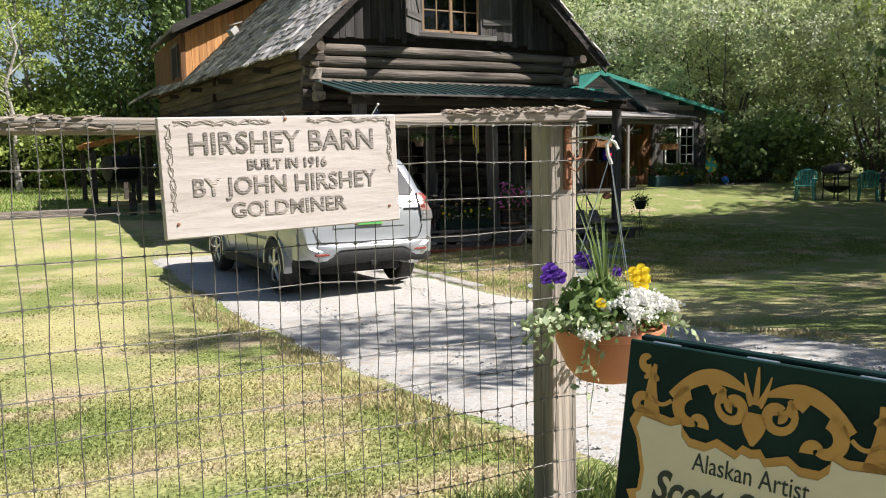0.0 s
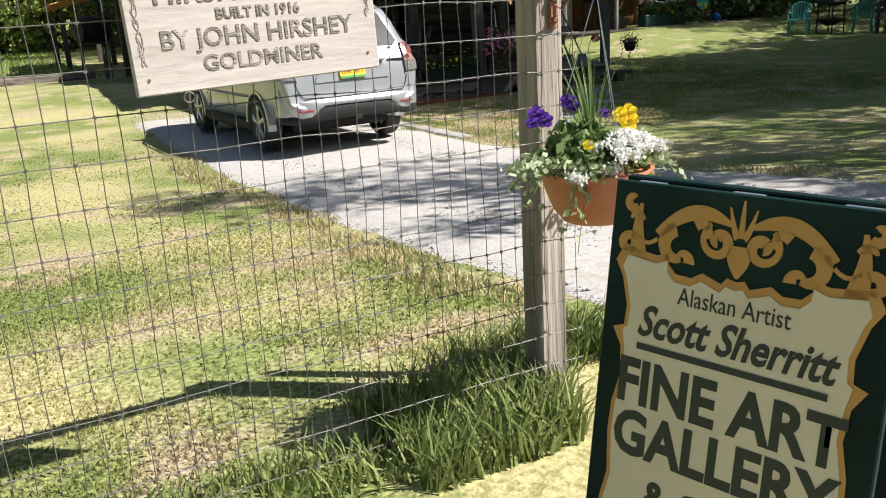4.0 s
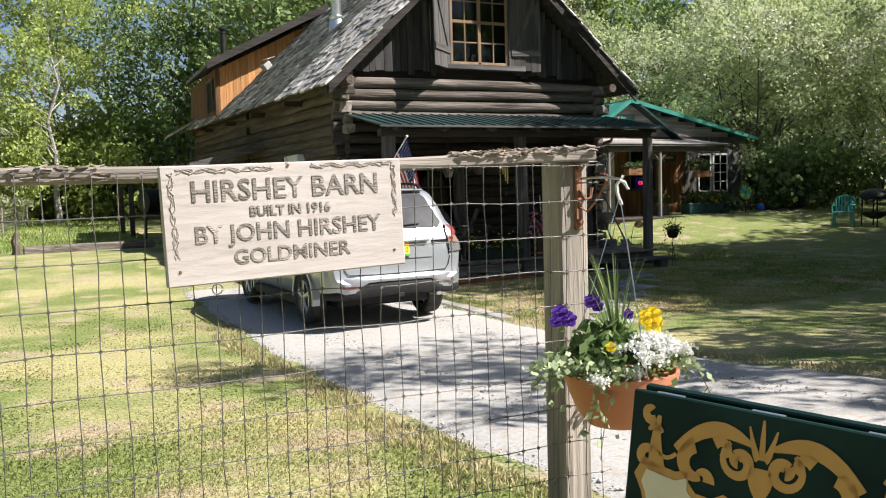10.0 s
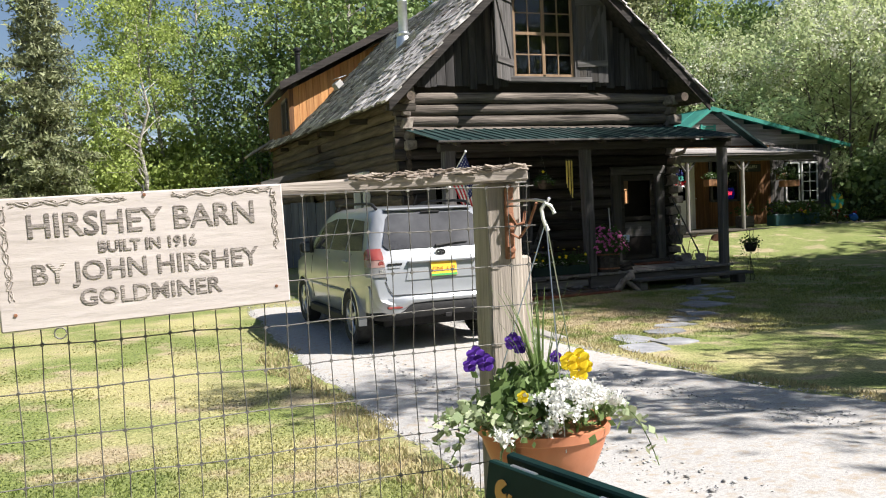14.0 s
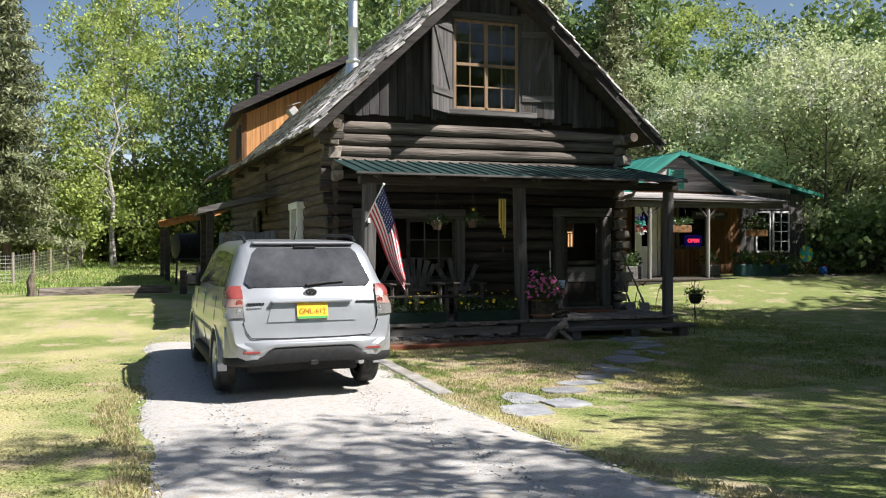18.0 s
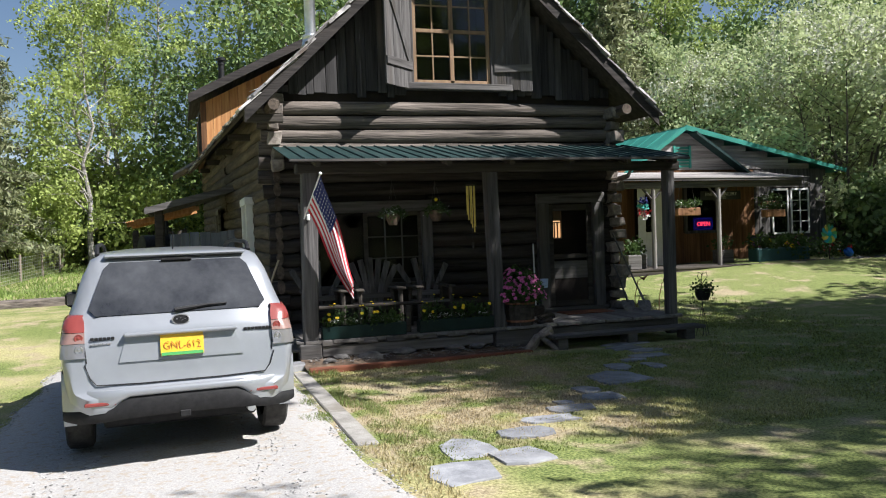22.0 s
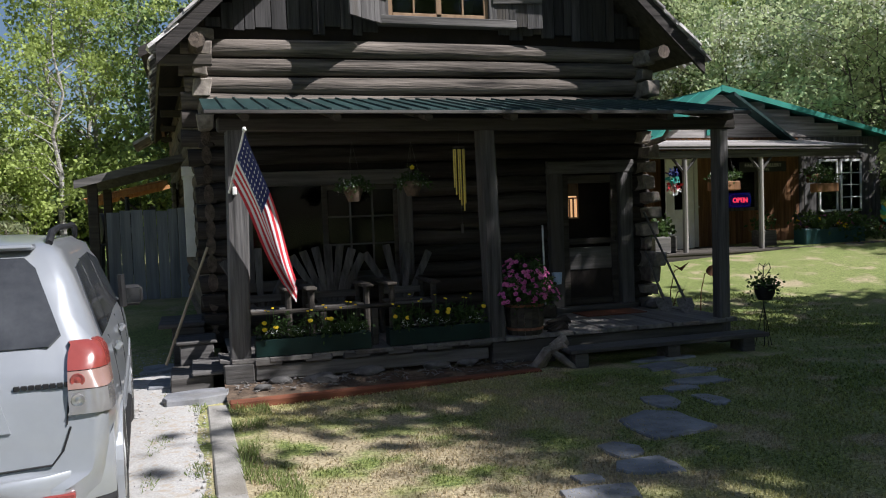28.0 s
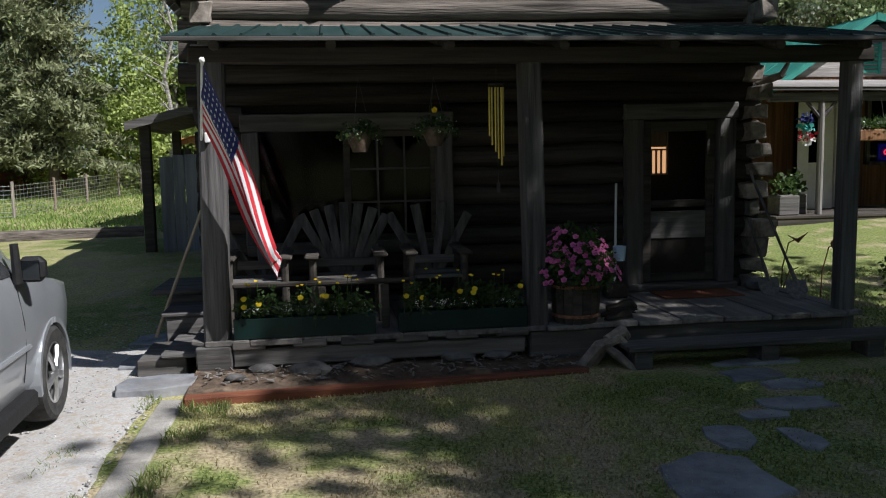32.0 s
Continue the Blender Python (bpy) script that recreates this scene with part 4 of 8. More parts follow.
part("housing", boxed((-0.13, -0.11, 0.05), (0.13, 0.11, 0.24), 0.02, 0, pose(0, 0, 0.05, 0, -40, 20)), plain("dull_grey_enamel", (0.36, 0.35, 0.33), 0.6), tin)
part("bracket", tubed([(0, 0, -0.15), (0, 0, 0.15)], 0.03, 6), M_BLACK, tin)
part("visor", boxed((-0.05, -0.14, 0.3), (0.25, 0.14, 0.32), 0.004, 0, pose(0, 0, 0.05, 0, -20, 20)), M_STEEL, tin)
# ---- porch ----
porch = thing("porch", "shaded porch with rough wooden posts and a low green metal roof", "porch")
for x, w, d, lean in ((-0.03, 0.21, 0.18, 0.06), (2.74, 0.19, 0.17, -0.06), (5.68, 0.15, 0.16, 0.01)):
    bm = boxed((-w / 2, -d / 2, 0), (w / 2, d / 2, 2.68), 0.02, 0.008)
    bmesh.ops.transform(bm, matrix=pose(x, 0.02, 0.02, 0, math.degrees(lean / 2.6), 0), verts=bm.verts[:])
    part("post", bm, M_GREY_Z, porch)
part("header_beam", boxed((-0.15, -0.08, 2.60), (5.85, 0.1, 2.74), 0.015, 0.008), M_BEAM, porch)
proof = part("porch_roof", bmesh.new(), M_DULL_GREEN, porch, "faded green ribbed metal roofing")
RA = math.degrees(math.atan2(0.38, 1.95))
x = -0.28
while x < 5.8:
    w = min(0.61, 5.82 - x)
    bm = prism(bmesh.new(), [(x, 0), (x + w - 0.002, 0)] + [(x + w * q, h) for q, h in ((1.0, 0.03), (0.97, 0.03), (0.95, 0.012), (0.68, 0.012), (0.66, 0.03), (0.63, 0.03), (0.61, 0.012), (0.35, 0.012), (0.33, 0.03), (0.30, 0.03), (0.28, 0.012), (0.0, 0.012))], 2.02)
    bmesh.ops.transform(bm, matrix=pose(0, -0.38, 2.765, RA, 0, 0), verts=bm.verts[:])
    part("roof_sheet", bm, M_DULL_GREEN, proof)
    x += w
part("roof_edge", boxed((-0.28, -0.4, 2.735), (5.83, -0.36, 2.77), 0.004), M_GREY_X, proof, "weathered pale edge strip")
for x in (0.1, 1.0, 1.95, 2.9, 3.85, 4.8, 5.6):
    part("rafter", tubed([(x, -0.33, 2.71), (x, 1.5, 3.06)], 0.045, 7), M_BEAM, porch)

deck = part("deck", boxed((-0.1, 0.0, 0.12), (5.75, 0.08, 0.27), 0.01, 0.006), M_GREY_X, porch, "grey plank porch floor")
x = -0.12
while x < 5.75:
    w = random.uniform(0.36, 0.46)
    part("deck_board", boxed((x, -0.12 + random.uniform(-0.02, 0.02), 0.28), (min(x + w - 0.01, 5.8), 1.5, 0.325 + random.uniform(-0.004, 0.006)), 0.006, 0.003), M_GREY_Y, deck)
    x += w
for lo, hi in (((0.1, -0.1, 0.10), (2.6, -0.04, 0.245)), ((2.65, -0.1, 0.0), (3.4, 0.0, 0.28)), ((3.4, -0.06, 0.12), (5.7, 0.0, 0.275))):
    part("front_beam", boxed(lo, hi, 0.012, 0.01), M_GREY_X, deck)
part("joist_end", boxed((-0.2, -0.12, 0.05), (0.1, 0.3, 0.28), 0.012, 0.01), M_GREY_X, deck)
for x in (0.25, 0.75, 1.15, 1.62, 2.05, 2.5):
    part("brick", boxed((x - 0.15, -0.13, 0.25), (x + 0.13, 0.0, 0.318), 0.01, 0.006), M_GREY_X, deck)
step = thing("porch_step", "long low grey plank step before the door end of the porch", "step")
part("tread", boxed((3.4, -0.5, 0.135), (5.95, -0.18, 0.185), 0.008, 0.006), M_GREY_X, step)
for x in (3.55, 4.7, 5.7):
    part("support", boxed((x - 0.08, -0.46, -0.14), (x + 0.08, -0.2, 0.135), 0.01), M_GREY_X, step)
side = thing("side_steps", "worn grey plank steps at the end of the porch", "steps")
for lo, hi in (((-0.72, 0.05, -0.02), (-0.3, 0.75, 0.17)), ((-0.5, 0.0, 0.17), (-0.02, 0.9, 0.22)), ((-0.62, 0.9, 0.0), (-0.26, 1.4, 0.36)), ((-0.66, 0.88, 0.36), (-0.22, 1.45, 0.41)), ((-0.7, 1.45, 0.0), (-0.34, 2.3, 0.5)), ((-0.85, 1.42, 0.5), (-0.34, 2.35, 0.55))):
    part("plank", boxed(lo, hi, 0.012, 0.01), M_GREY_X, side)
part("slanted_board", boxed((-0.3, -0.06, 0.24), (-0.05, 0.5, 0.27), 0.005, 0.01, pose(0, 0, 0.0, 0, 14, 0)), M_GREY_X, side)

# front window: dark fixed light and a sash with glazing bars
window_1 = tagged(new("window_1"), "wide dark porch window in a plank casing", "window", kind="structure")
for lo, hi, m in (((0.08, -0.16, 2.1), (2.24, -0.06, 2.28), M_GREY_X), ((2.05, -0.16, 0.95), (2.23, -0.06, 2.1), M_GREY_Z), ((0.1, -0.16, 0.95), (0.26, -0.06, 2.1), M_GREY_Z), ((0.1, -0.16, 0.85), (2.23, -0.03, 0.97), M_GREY_X)):
    part("window_frame", boxed((lo[0], WY + lo[1], lo[2]), (hi[0], WY + hi[1], hi[2]), 0.01, 0.006), m, window_1)
for lo, hi in (((1.1, 0.97), (1.17, 2.1)), ((2.0, 0.97), (2.06, 2.1)), ((1.17, 0.97), (2.0, 1.03)), ((1.17, 2.04), (2.0, 2.1))):
    part("sash", boxed((lo[0], WY - 0.09, lo[1]), (hi[0], WY - 0.05, hi[1]), 0.005), M_BEAM, window_1)
for x in (1.45, 1.73):
    part("glazing_bar", boxed((x - 0.01, WY - 0.08, 1.03), (x + 0.01, WY - 0.06, 2.04)), M_GREY_Z, window_1)
for z in (1.37, 1.71):
    part("glazing_bar", boxed((1.17, WY - 0.078, z - 0.01), (2.0, WY - 0.062, z + 0.01)), M_GREY_X, window_1)
for i in range(3):
    for j in range(3):
        part("pane", boxed((1.175 + 0.28 * i, WY - 0.072, 1.035 + 0.34 * j), (1.435 + 0.28 * i, WY - 0.068, 1.355 + 0.34 * j)), M_GLASS_DIM, window_1)
part("pane", boxed((0.26, WY - 0.072, 0.97), (1.1, WY - 0.066, 2.1)), M_GLASS_DIM, window_1)
# added blackout sheet keeps the room behind the porch window dark
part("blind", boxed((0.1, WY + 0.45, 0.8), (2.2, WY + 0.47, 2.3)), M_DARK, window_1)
part("window_board", boxed((1.2, WY + 0.1, 0.95), (2.0, WY + 0.13, 1.16), 0.01), M_GREY_X, window_1)

# door with a screen leaf
door_1 = tagged(new("door_1"), "old plank door casing with a dark screen door", "door", kind="structure")
for lo, hi, m in (((4.09, -0.17, 2.17), (5.36, -0.05, 2.34), M_GREY_X), ((4.1, -0.17, 0.33), (4.29, -0.05, 2.17), M_GREY_Z), ((5.14, -0.17, 0.33), (5.34, -0.05, 2.17), M_GREY_Z), ((4.1, -0.25, 0.325), (5.34, 0.0, 0.40), M_GREY_X)):
    part("door_frame", boxed((lo[0], WY + lo[1], lo[2]), (hi[0], WY + hi[1], hi[2]), 0.012, 0.006), m, door_1)
leaf = part("screen_door", boxed((4.3, WY - 0.1, 0.41), (4.4, WY - 0.06, 2.15), 0.006), M_BEAM, door_1)
for lo, hi in (((5.03, 0.41), (5.13, 2.15)), ((4.4, 2.04), (5.03, 2.15)), ((4.4, 1.22), (5.03, 1.3)), ((4.4, 0.41), (5.03, 0.50))):
    part("rail", boxed((lo[0], WY - 0.1, lo[1]), (hi[0], WY - 0.06, hi[1]), 0.006), M_BEAM, leaf)
part("kick_panel", boxed((4.4, WY - 0.095, 0.88), (5.03, WY - 0.07, 1.18), 0.008), M_GREY_X, leaf)
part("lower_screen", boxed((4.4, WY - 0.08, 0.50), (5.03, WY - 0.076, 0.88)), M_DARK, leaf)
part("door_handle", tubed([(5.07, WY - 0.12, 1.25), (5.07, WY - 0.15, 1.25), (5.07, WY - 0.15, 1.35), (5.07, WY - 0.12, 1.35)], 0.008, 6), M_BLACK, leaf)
inner = thing("interior_window", "small window inside the room, its glowing pane standing in for daylight", "window", at=(0, 0, 0))
# pane glows by itself in place of daylight coming through it
part("pane", boxed((4.55, 2.06, 1.58), (4.80, 2.07, 2.07)), glow("warm_pane_glow", (1.0, 0.55, 0.25), 0.5), inner)
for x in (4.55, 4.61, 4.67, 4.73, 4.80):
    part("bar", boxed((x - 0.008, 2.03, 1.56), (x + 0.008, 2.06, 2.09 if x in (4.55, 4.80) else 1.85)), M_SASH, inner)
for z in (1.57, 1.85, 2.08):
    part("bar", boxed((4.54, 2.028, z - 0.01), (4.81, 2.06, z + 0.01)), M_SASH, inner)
# blind over the upper part of the pane
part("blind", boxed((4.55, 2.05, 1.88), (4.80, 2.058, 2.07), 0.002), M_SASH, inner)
# added near-black sheet for the darkness seen through the doorway
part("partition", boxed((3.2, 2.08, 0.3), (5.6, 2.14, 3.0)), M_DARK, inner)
mat_ob = tagged(new("door_mat", mesh_of("door_mat", boxed((4.3, 0.85, 0.329), (5.15, 1.3, 0.344), 0.004), M_TIMBER)), "faded reddish door mat on the porch floor", "mat")

# flower bed with its timber edge, soil and stones
bed = thing("flower_bed", "narrow soil bed along the porch behind a red-brown timber", "flower bed")
part("timber", boxed((0, -0.045, -0.13), (3.27, 0.045, 0.0), 0.012, 0.008, pose(-0.19, -0.79, 0.068, 0, 1.0, 6.3)), M_TIMBER, bed, "red-brown timber edging")
bm = bmesh.new()
for i in range(25):
    for j in range(7):
        x = -0.2 + 3.3 * i / 24
        y0 = -0.75 + 0.11 * (x + 0.2)
        bm.verts.new((x, y0 + (0.1 - y0) * j / 6, 0.035 - 0.015 * x + 0.07 * j / 6 + 0.02 * noise.noise(Vector((x * 5, j * 1.3, 0)))))
bm.verts.ensure_lookup_table()
for i in range(24):
    for j in range(6):
        bm.faces.new([bm.verts[q] for q in (i * 7 + j, (i + 1) * 7 + j, (i + 1) * 7 + j + 1, i * 7 + j + 1)])
part("soil", bm, M_SOIL, bed)
for i, (x, y, s) in enumerate(((0.35, -0.16, 0.1), (0.75, -0.22, 0.13), (1.25, -0.08, 0.15), (2.0, -0.08, 0.12), (2.35, -0.1, 0.10), (2.75, -0.3, 0.04), (0.15, -0.4, 0.07))):
    ob = tagged(new("rock", mesh_of("rock", rock_mesh(bmesh.new(), (0, 0, 0), (s * 1.3, s * 0.8, s * 0.45), i), M_ROCK, True)), "rough grey stone lying in the porch flower bed", "rock", "stones along the porch")
    ob.location = (x, y, 0.09)
bm = bmesh.new()
r = random.Random(4)
for i in range(260):
    x, y = r.uniform(-0.1, 3.0), r.uniform(-0.5, 0.0)
    y = max(y, -0.70 + 0.11 * (x + 0.2))
    box(bm, (-0.03, -0.006, -0.002), (0.03, 0.006, 0.003), 0, 0.003, pose(x, y, 0.062 - 0.015 * x + 0.08 * (y + 0.7), r.uniform(-25, 25), r.uniform(-25, 25), r.uniform(0, 180)))
ob = tagged(new("bark_mulch", mesh_of("bark_mulch", bm, M_GREY_Y)), "dry bark chips strewn over the bed", "mulch", kind="stuff")
# ---- parked car ----
CAR_PAINT = surf("silver_paint", (0.32, 0.335, 0.358), (0.365, 0.381, 0.404), 3, 0.28, 0.4, bump=0.0, vary=0.0, spec=0.5, coat=0.6)
CAR_BLACK = surf("black_plastic", (0.009, 0.009, 0.01), (0.02, 0.02, 0.021), 20, 0.65, bump=0.15, vary=0.0)
CAR_GLASS = surf("tinted_glass", (0.014, 0.015, 0.017), (0.075, 0.078, 0.083), 1.6, 0.07, bump=0.0, vary=0.0, spec=0.9)
LENS_RED = plain("red_lens", (0.24, 0.05, 0.042), 0.2, 0.0, 0.6, coat=0.5)
LENS_CLEAR = plain("clear_lens", (0.33, 0.32, 0.315), 0.12, 0.5, 0.6, coat=0.5)
LENS_AMBER = plain("amber_lens", (0.27, 0.17, 0.145), 0.15, 0.0, 0.6, coat=0.5)
TYRE = surf("tyre_rubber", (0.02, 0.02, 0.02), (0.06, 0.058, 0.055), 12, 0.85, bump=0.4, fine=60, vary=0.0)
ALLOY = surf("alloy", (0.50, 0.50, 0.51), (0.62, 0.62, 0.63), 6, 0.3, 0.9, bump=0.05, vary=0.0)

car = thing("parked_car", "silver station wagon parked on the gravel driveway", "car", at=(-1.71, -4.62, 0.035), rz=2.8)
LEN = 4.56


def lerp_table(tab, v):
    for (a, p), (b, q) in zip(tab, tab[1:]):
        if v <= b:
            t = (v - a) / (b - a) if b > a else 0
            return p + (q - p) * max(0, t)
    return tab[-1][1]


TOP = ((0.0, 0.57), (0.03, 0.605), (0.045, 0.63), (0.07, 0.80), (0.10, 0.98), (0.14, 1.06), (0.47, 1.56), (0.56, 1.605), (0.9, 1.64), (1.8, 1.655), (2.4, 1.625), (2.75, 1.54), (3.45, 1.08), (3.6, 1.03), (4.2, 0.93), (4.42, 0.82), (4.56, 0.62))
WID = ((0.0, 0.70), (0.04, 0.80), (0.12, 0.855), (0.4, 0.885), (1.0, 0.89), (3.4, 0.89), (4.0, 0.87), (4.3, 0.80), (4.5, 0.64), (4.56, 0.56))
LOW = ((0.0, 0.44), (0.08, 0.41), (0.35, 0.38), (0.6, 0.34), (1.0, 0.27), (3.6, 0.25), (4.2, 0.26), (4.56, 0.36))
SEC = ((0.0, 0.0), (0.86, 0.0), (0.955, 0.13), (0.99, 0.33), (1.0, 0.48), (0.985, 0.63), (0.955, 0.80), (0.93, 0.845), (0.80, 1.20), (0.735, 1.33), (0.66, 1.385), (0.40, 1.41), (0.0, 1.415))
STN = (0.0, 0.02, 0.035, 0.045, 0.06, 0.085, 0.12, 0.14, 0.22, 0.30, 0.38, 0.47, 0.56, 0.75, 1.0, 1.4, 1.8, 2.2, 2.5, 2.75, 3.0, 3.25, 3.45, 3.6, 3.9, 4.2, 4.35, 4.46, 4.53, 4.56)


def section(y):
    """Half outline of the body at y from the rear bumper."""
    w, lo, top = lerp_table(WID, y), lerp_table(LOW, y), lerp_table(TOP, y)
    out = []
    for i, (sx, sz) in enumerate(SEC):
        z = lo + sz * (1.655 - lo) / 1.415
        if z > top - 0.02 * (sx > 0.7):
            z = top - 0.02 * (sx > 0.7) - 0.008 * (sx > 0.9)
            k = min(sx, 0.93 if top > 0.9 else 0.97)
        else:
            k = sx
        out.append((w * k, z))
    return out


bm = bmesh.new()
rings = []
for y in STN:
    s = section(y)
    rings.append([bm.verts.new((x, y, z)) for x, z in s] + [bm.verts.new((-x, y, z)) for x, z in s[-2:0:-1]])
for a, b in zip(rings, rings[1:]):
    for k in range(len(a)):
        j = (k + 1) % len(a)
        bm.faces.new((a[k], b[k], b[j], a[j]))
bm.faces.new(rings[0])
bm.faces.new(rings[-1][::-1])
bmesh.ops.recalc_face_normals(bm, faces=bm.faces[:])
cutters = []
for s in (-1, 1):
    for y in (0.93, 3.545):
        c = new("cut", mesh_of("cut", lathed([(0.375, -0.35), (0.375, 0.35)], 28), CAR_BLACK))
        c.matrix_world = pose(s * 0.95, y, 0.335, 0, 90, 0)
        cutters.append(c)
whole = new("whole", mesh_of("whole", bm, CAR_PAINT, True))
for c in cutters:
    md = whole.modifiers.new("arch", "BOOLEAN")
    md.operation, md.object, md.solver, md.material_mode = "DIFFERENCE", c, "EXACT", "TRANSFER"
shell = bpy.data.meshes.new_from_object(whole.evaluated_get(bpy.context.evaluated_depsgraph_get()))
for c in cutters + [whole]:
    bpy.data.objects.remove(c)
body = new("body", shell)
body.parent = car
shell.set_sharp_from_angle(angle=radians(48))


def panel(name, pts, material, parent, thick=0.012, label="", bevel=0.0):
    """A thin panel with the given outline; its back lies inward along the mean normal."""
    b = bmesh.new()
    vs = [b.verts.new(p) for p in pts]
    f = b.faces.new(vs)
    b.normal_update()
    n = f.normal.copy()
    back = [b.verts.new(Vector(p) - n * thick) for p in pts]
    for i in range(len(vs)):
        j = (i + 1) % len(vs)
        b.faces.new((vs[j], vs[i], back[i], back[j]))
    b.faces.new(back[::-1])
    bmesh.ops.recalc_face_normals(b, faces=b.faces[:])
    return part(name, b, material, parent, label)


def slope_y(z):
    """Rear face of the tailgate at height z."""
    return 0.14 + (z - 1.06) * 0.66 if z > 1.06 else 0.10 + (z - 0.98) * 0.5 if z > 0.98 else 0.07 + (z - 0.8) * 0.167


def rear(x, z, out=0.012):
    return (x, slope_y(z) - out, z)


def rounded(x0, x1, x2, x3, z0, z1, c=0.05, out=0.012):
    """Outline on the tailgate: lower edge x0..x1 at z0, upper edge x2..x3 at z1, corners cut."""
    return [rear(x0 + c, z0, out), rear(x1 - c, z0, out), rear(x1, z0 + c, out), rear(x3, z1 - c, out), rear(x3 - c, z1, out), rear(x2 + c, z1, out), rear(x2, z1 - c, out), rear(x0, z0 + c, out)]


panel("rear_window", rounded(-0.665, 0.665, -0.555, 0.555, 1.15, 1.55), CAR_GLASS, car, 0.02, "dark tinted rear window")
part("wiper", tubed([(-0.04, slope_y(1.165) - 0.03, 1.165), (0.2, slope_y(1.19) - 0.03, 1.19), (0.36, slope_y(1.195) - 0.03, 1.195)], [0.02, 0.012, 0.008], 6), CAR_BLACK, car)
part("spoiler", boxed((-0.55, 0.44, 1.585), (0.55, 0.62, 1.612), 0.012), CAR_PAINT, car)
part("brake_light", boxed((-0.12, 0.43, 1.55), (0.12, 0.45, 1.57), 0.004), CAR_BLACK, car)
gate = panel("tailgate_recess", [rear(-0.46, 0.80), rear(0.46, 0.80), rear(0.40, 1.0), rear(-0.40, 1.0)], CAR_PAINT, car, 0.01)
part("garnish", boxed((-0.42, 0.045, 0.99), (0.42, 0.12, 1.014), 0.008), CAR_PAINT, car)
plate = panel("licence_plate", [rear(-0.16, 0.825, 0.03), rear(0.16, 0.825, 0.03), rear(0.16, 0.985, 0.03), rear(-0.16, 0.985, 0.03)], plain("yellow_plate", (0.78, 0.48, 0.03), 0.5), car, 0.008, "yellow and green licence plate")
part("plate_band", boxed((-0.155, slope_y(0.83) - 0.036, 0.828), (0.155, slope_y(0.83) - 0.03, 0.852)), plain("plate_green", (0.10, 0.42, 0.12), 0.5), plate)
words("plate_text", "GNL-612", 0.092, plain("plate_ink", (0.40, 0.10, 0.03), 0.6), plate, pose(0, slope_y(0.9) - 0.034, 0.872, 90, 0, 0), 0.0015, bold=-0.0015, wide=0.80)
emblem = part("emblem", lathed([(0.052, 0), (0.05, 0.008), (0.01, 0.010)], 16), CAR_BLACK, car)
emblem.matrix_local = pose(0, slope_y(1.09) - 0.014, 1.09, 90, 0, 0) @ Matrix.Diagonal((1.2, 0.75, 1, 1))
part("ring", lathed([(0.058, 0), (0.056, 0.012), (0.049, 0.012), (0.048, 0.004)], 18), ALLOY, emblem)
for ex, ey, er in ((-0.024, 0.006, 0.009), (0.0, 0.014, 0.005), (0.012, -0.004, 0.006), (0.028, 0.004, 0.005), (0.004, -0.018, 0.005)):
    part("star", lathed([(er, 0.006), (er * 0.4, 0.013), (0.001, 0.014)], 8), ALLOY, emblem).matrix_local = pose(ex, ey, 0)
for x0, n, z, h in ((-0.655, 6, 0.985, 0.011), (0.475, 8, 0.985, 0.010), (-0.655, 5, 0.945, 0.006)):
    for k in range(n):
        x = x0 + k * 0.029
        part("badge", boxed((x, slope_y(z) - 0.006, z - h), (x + 0.024, slope_y(z) + 0.01, z + h), 0.002), CAR_BLACK if h > 0.007 else ALLOY, car)


def flank_x(y, z):
    """Half width of the body at y and height z."""
    pts = section(y)
    best = 0.0
    for (x0, z0), (x1, z1) in zip(pts, pts[1:]):
        if min(z0, z1) <= z <= max(z0, z1) and abs(z1 - z0) > 1e-6:
            best = max(best, x0 + (x1 - x0) * (z - z0) / (z1 - z0))
    return best or max(x for x, _ in pts) * 0.93


def lamp_shell(name, s, rows, out, material, parent, label=""):
    """A lens wrapped round the rear corner: (height, inner x, wrap along the flank) row by row."""
    b = bmesh.new()
    grid = []
    for z, xi, wrap in rows:
        y0 = slope_y(z) + 0.004
        xc = flank_x(y0 + 0.03, z)
        cols = [(xi, y0, 0, -1), (xi + (xc - 0.03 - xi) * 0.5, y0 + 0.002, 0, -1), (xc - 0.03, y0 + 0.006, 0.25, -0.97), (xc, y0 + 0.03, 0.7, -0.7)]
        cols += [(flank_x(y0 + 0.03 + wrap * q, z), y0 + 0.03 + wrap * q, 0.97, -0.25) for q in (0.35, 0.7, 1.0)]
        front = [b.verts.new((s * (x + nx * out), y + ny * out, z)) for x, y, nx, ny in cols]
        back = [b.verts.new((s * (x - nx * 0.03), y - ny * 0.03, z)) for x, y, nx, ny in cols]
        grid.append(front + back[::-1])
    for p, q in zip(grid, grid[1:]):
        for k in range(len(p)):
            j = (k + 1) % len(p)
            b.faces.new((p[k], q[k], q[j], p[j]))
    b.faces.new(grid[0])
    b.faces.new(grid[-1][::-1])
    bmesh.ops.recalc_face_normals(b, faces=b.faces[:])
    return part(name, b, material, parent, label, smooth=True)


for s in (-1, 1):
    lamp = lamp_shell("tail_light", s, ((1.042, 0.694, 0.15), (1.08, 0.694, 0.145), (1.12, 0.697, 0.16), (1.15, 0.707, 0.12), (1.166, 0.70, 0.07)), 0.022, LENS_RED, car, "red and clear tail light")
    lamp_shell("turn_lens", s, ((0.962, 0.694, 0.15), (1.0, 0.694, 0.155), (1.038, 0.694, 0.15)), 0.021, LENS_AMBER, lamp)
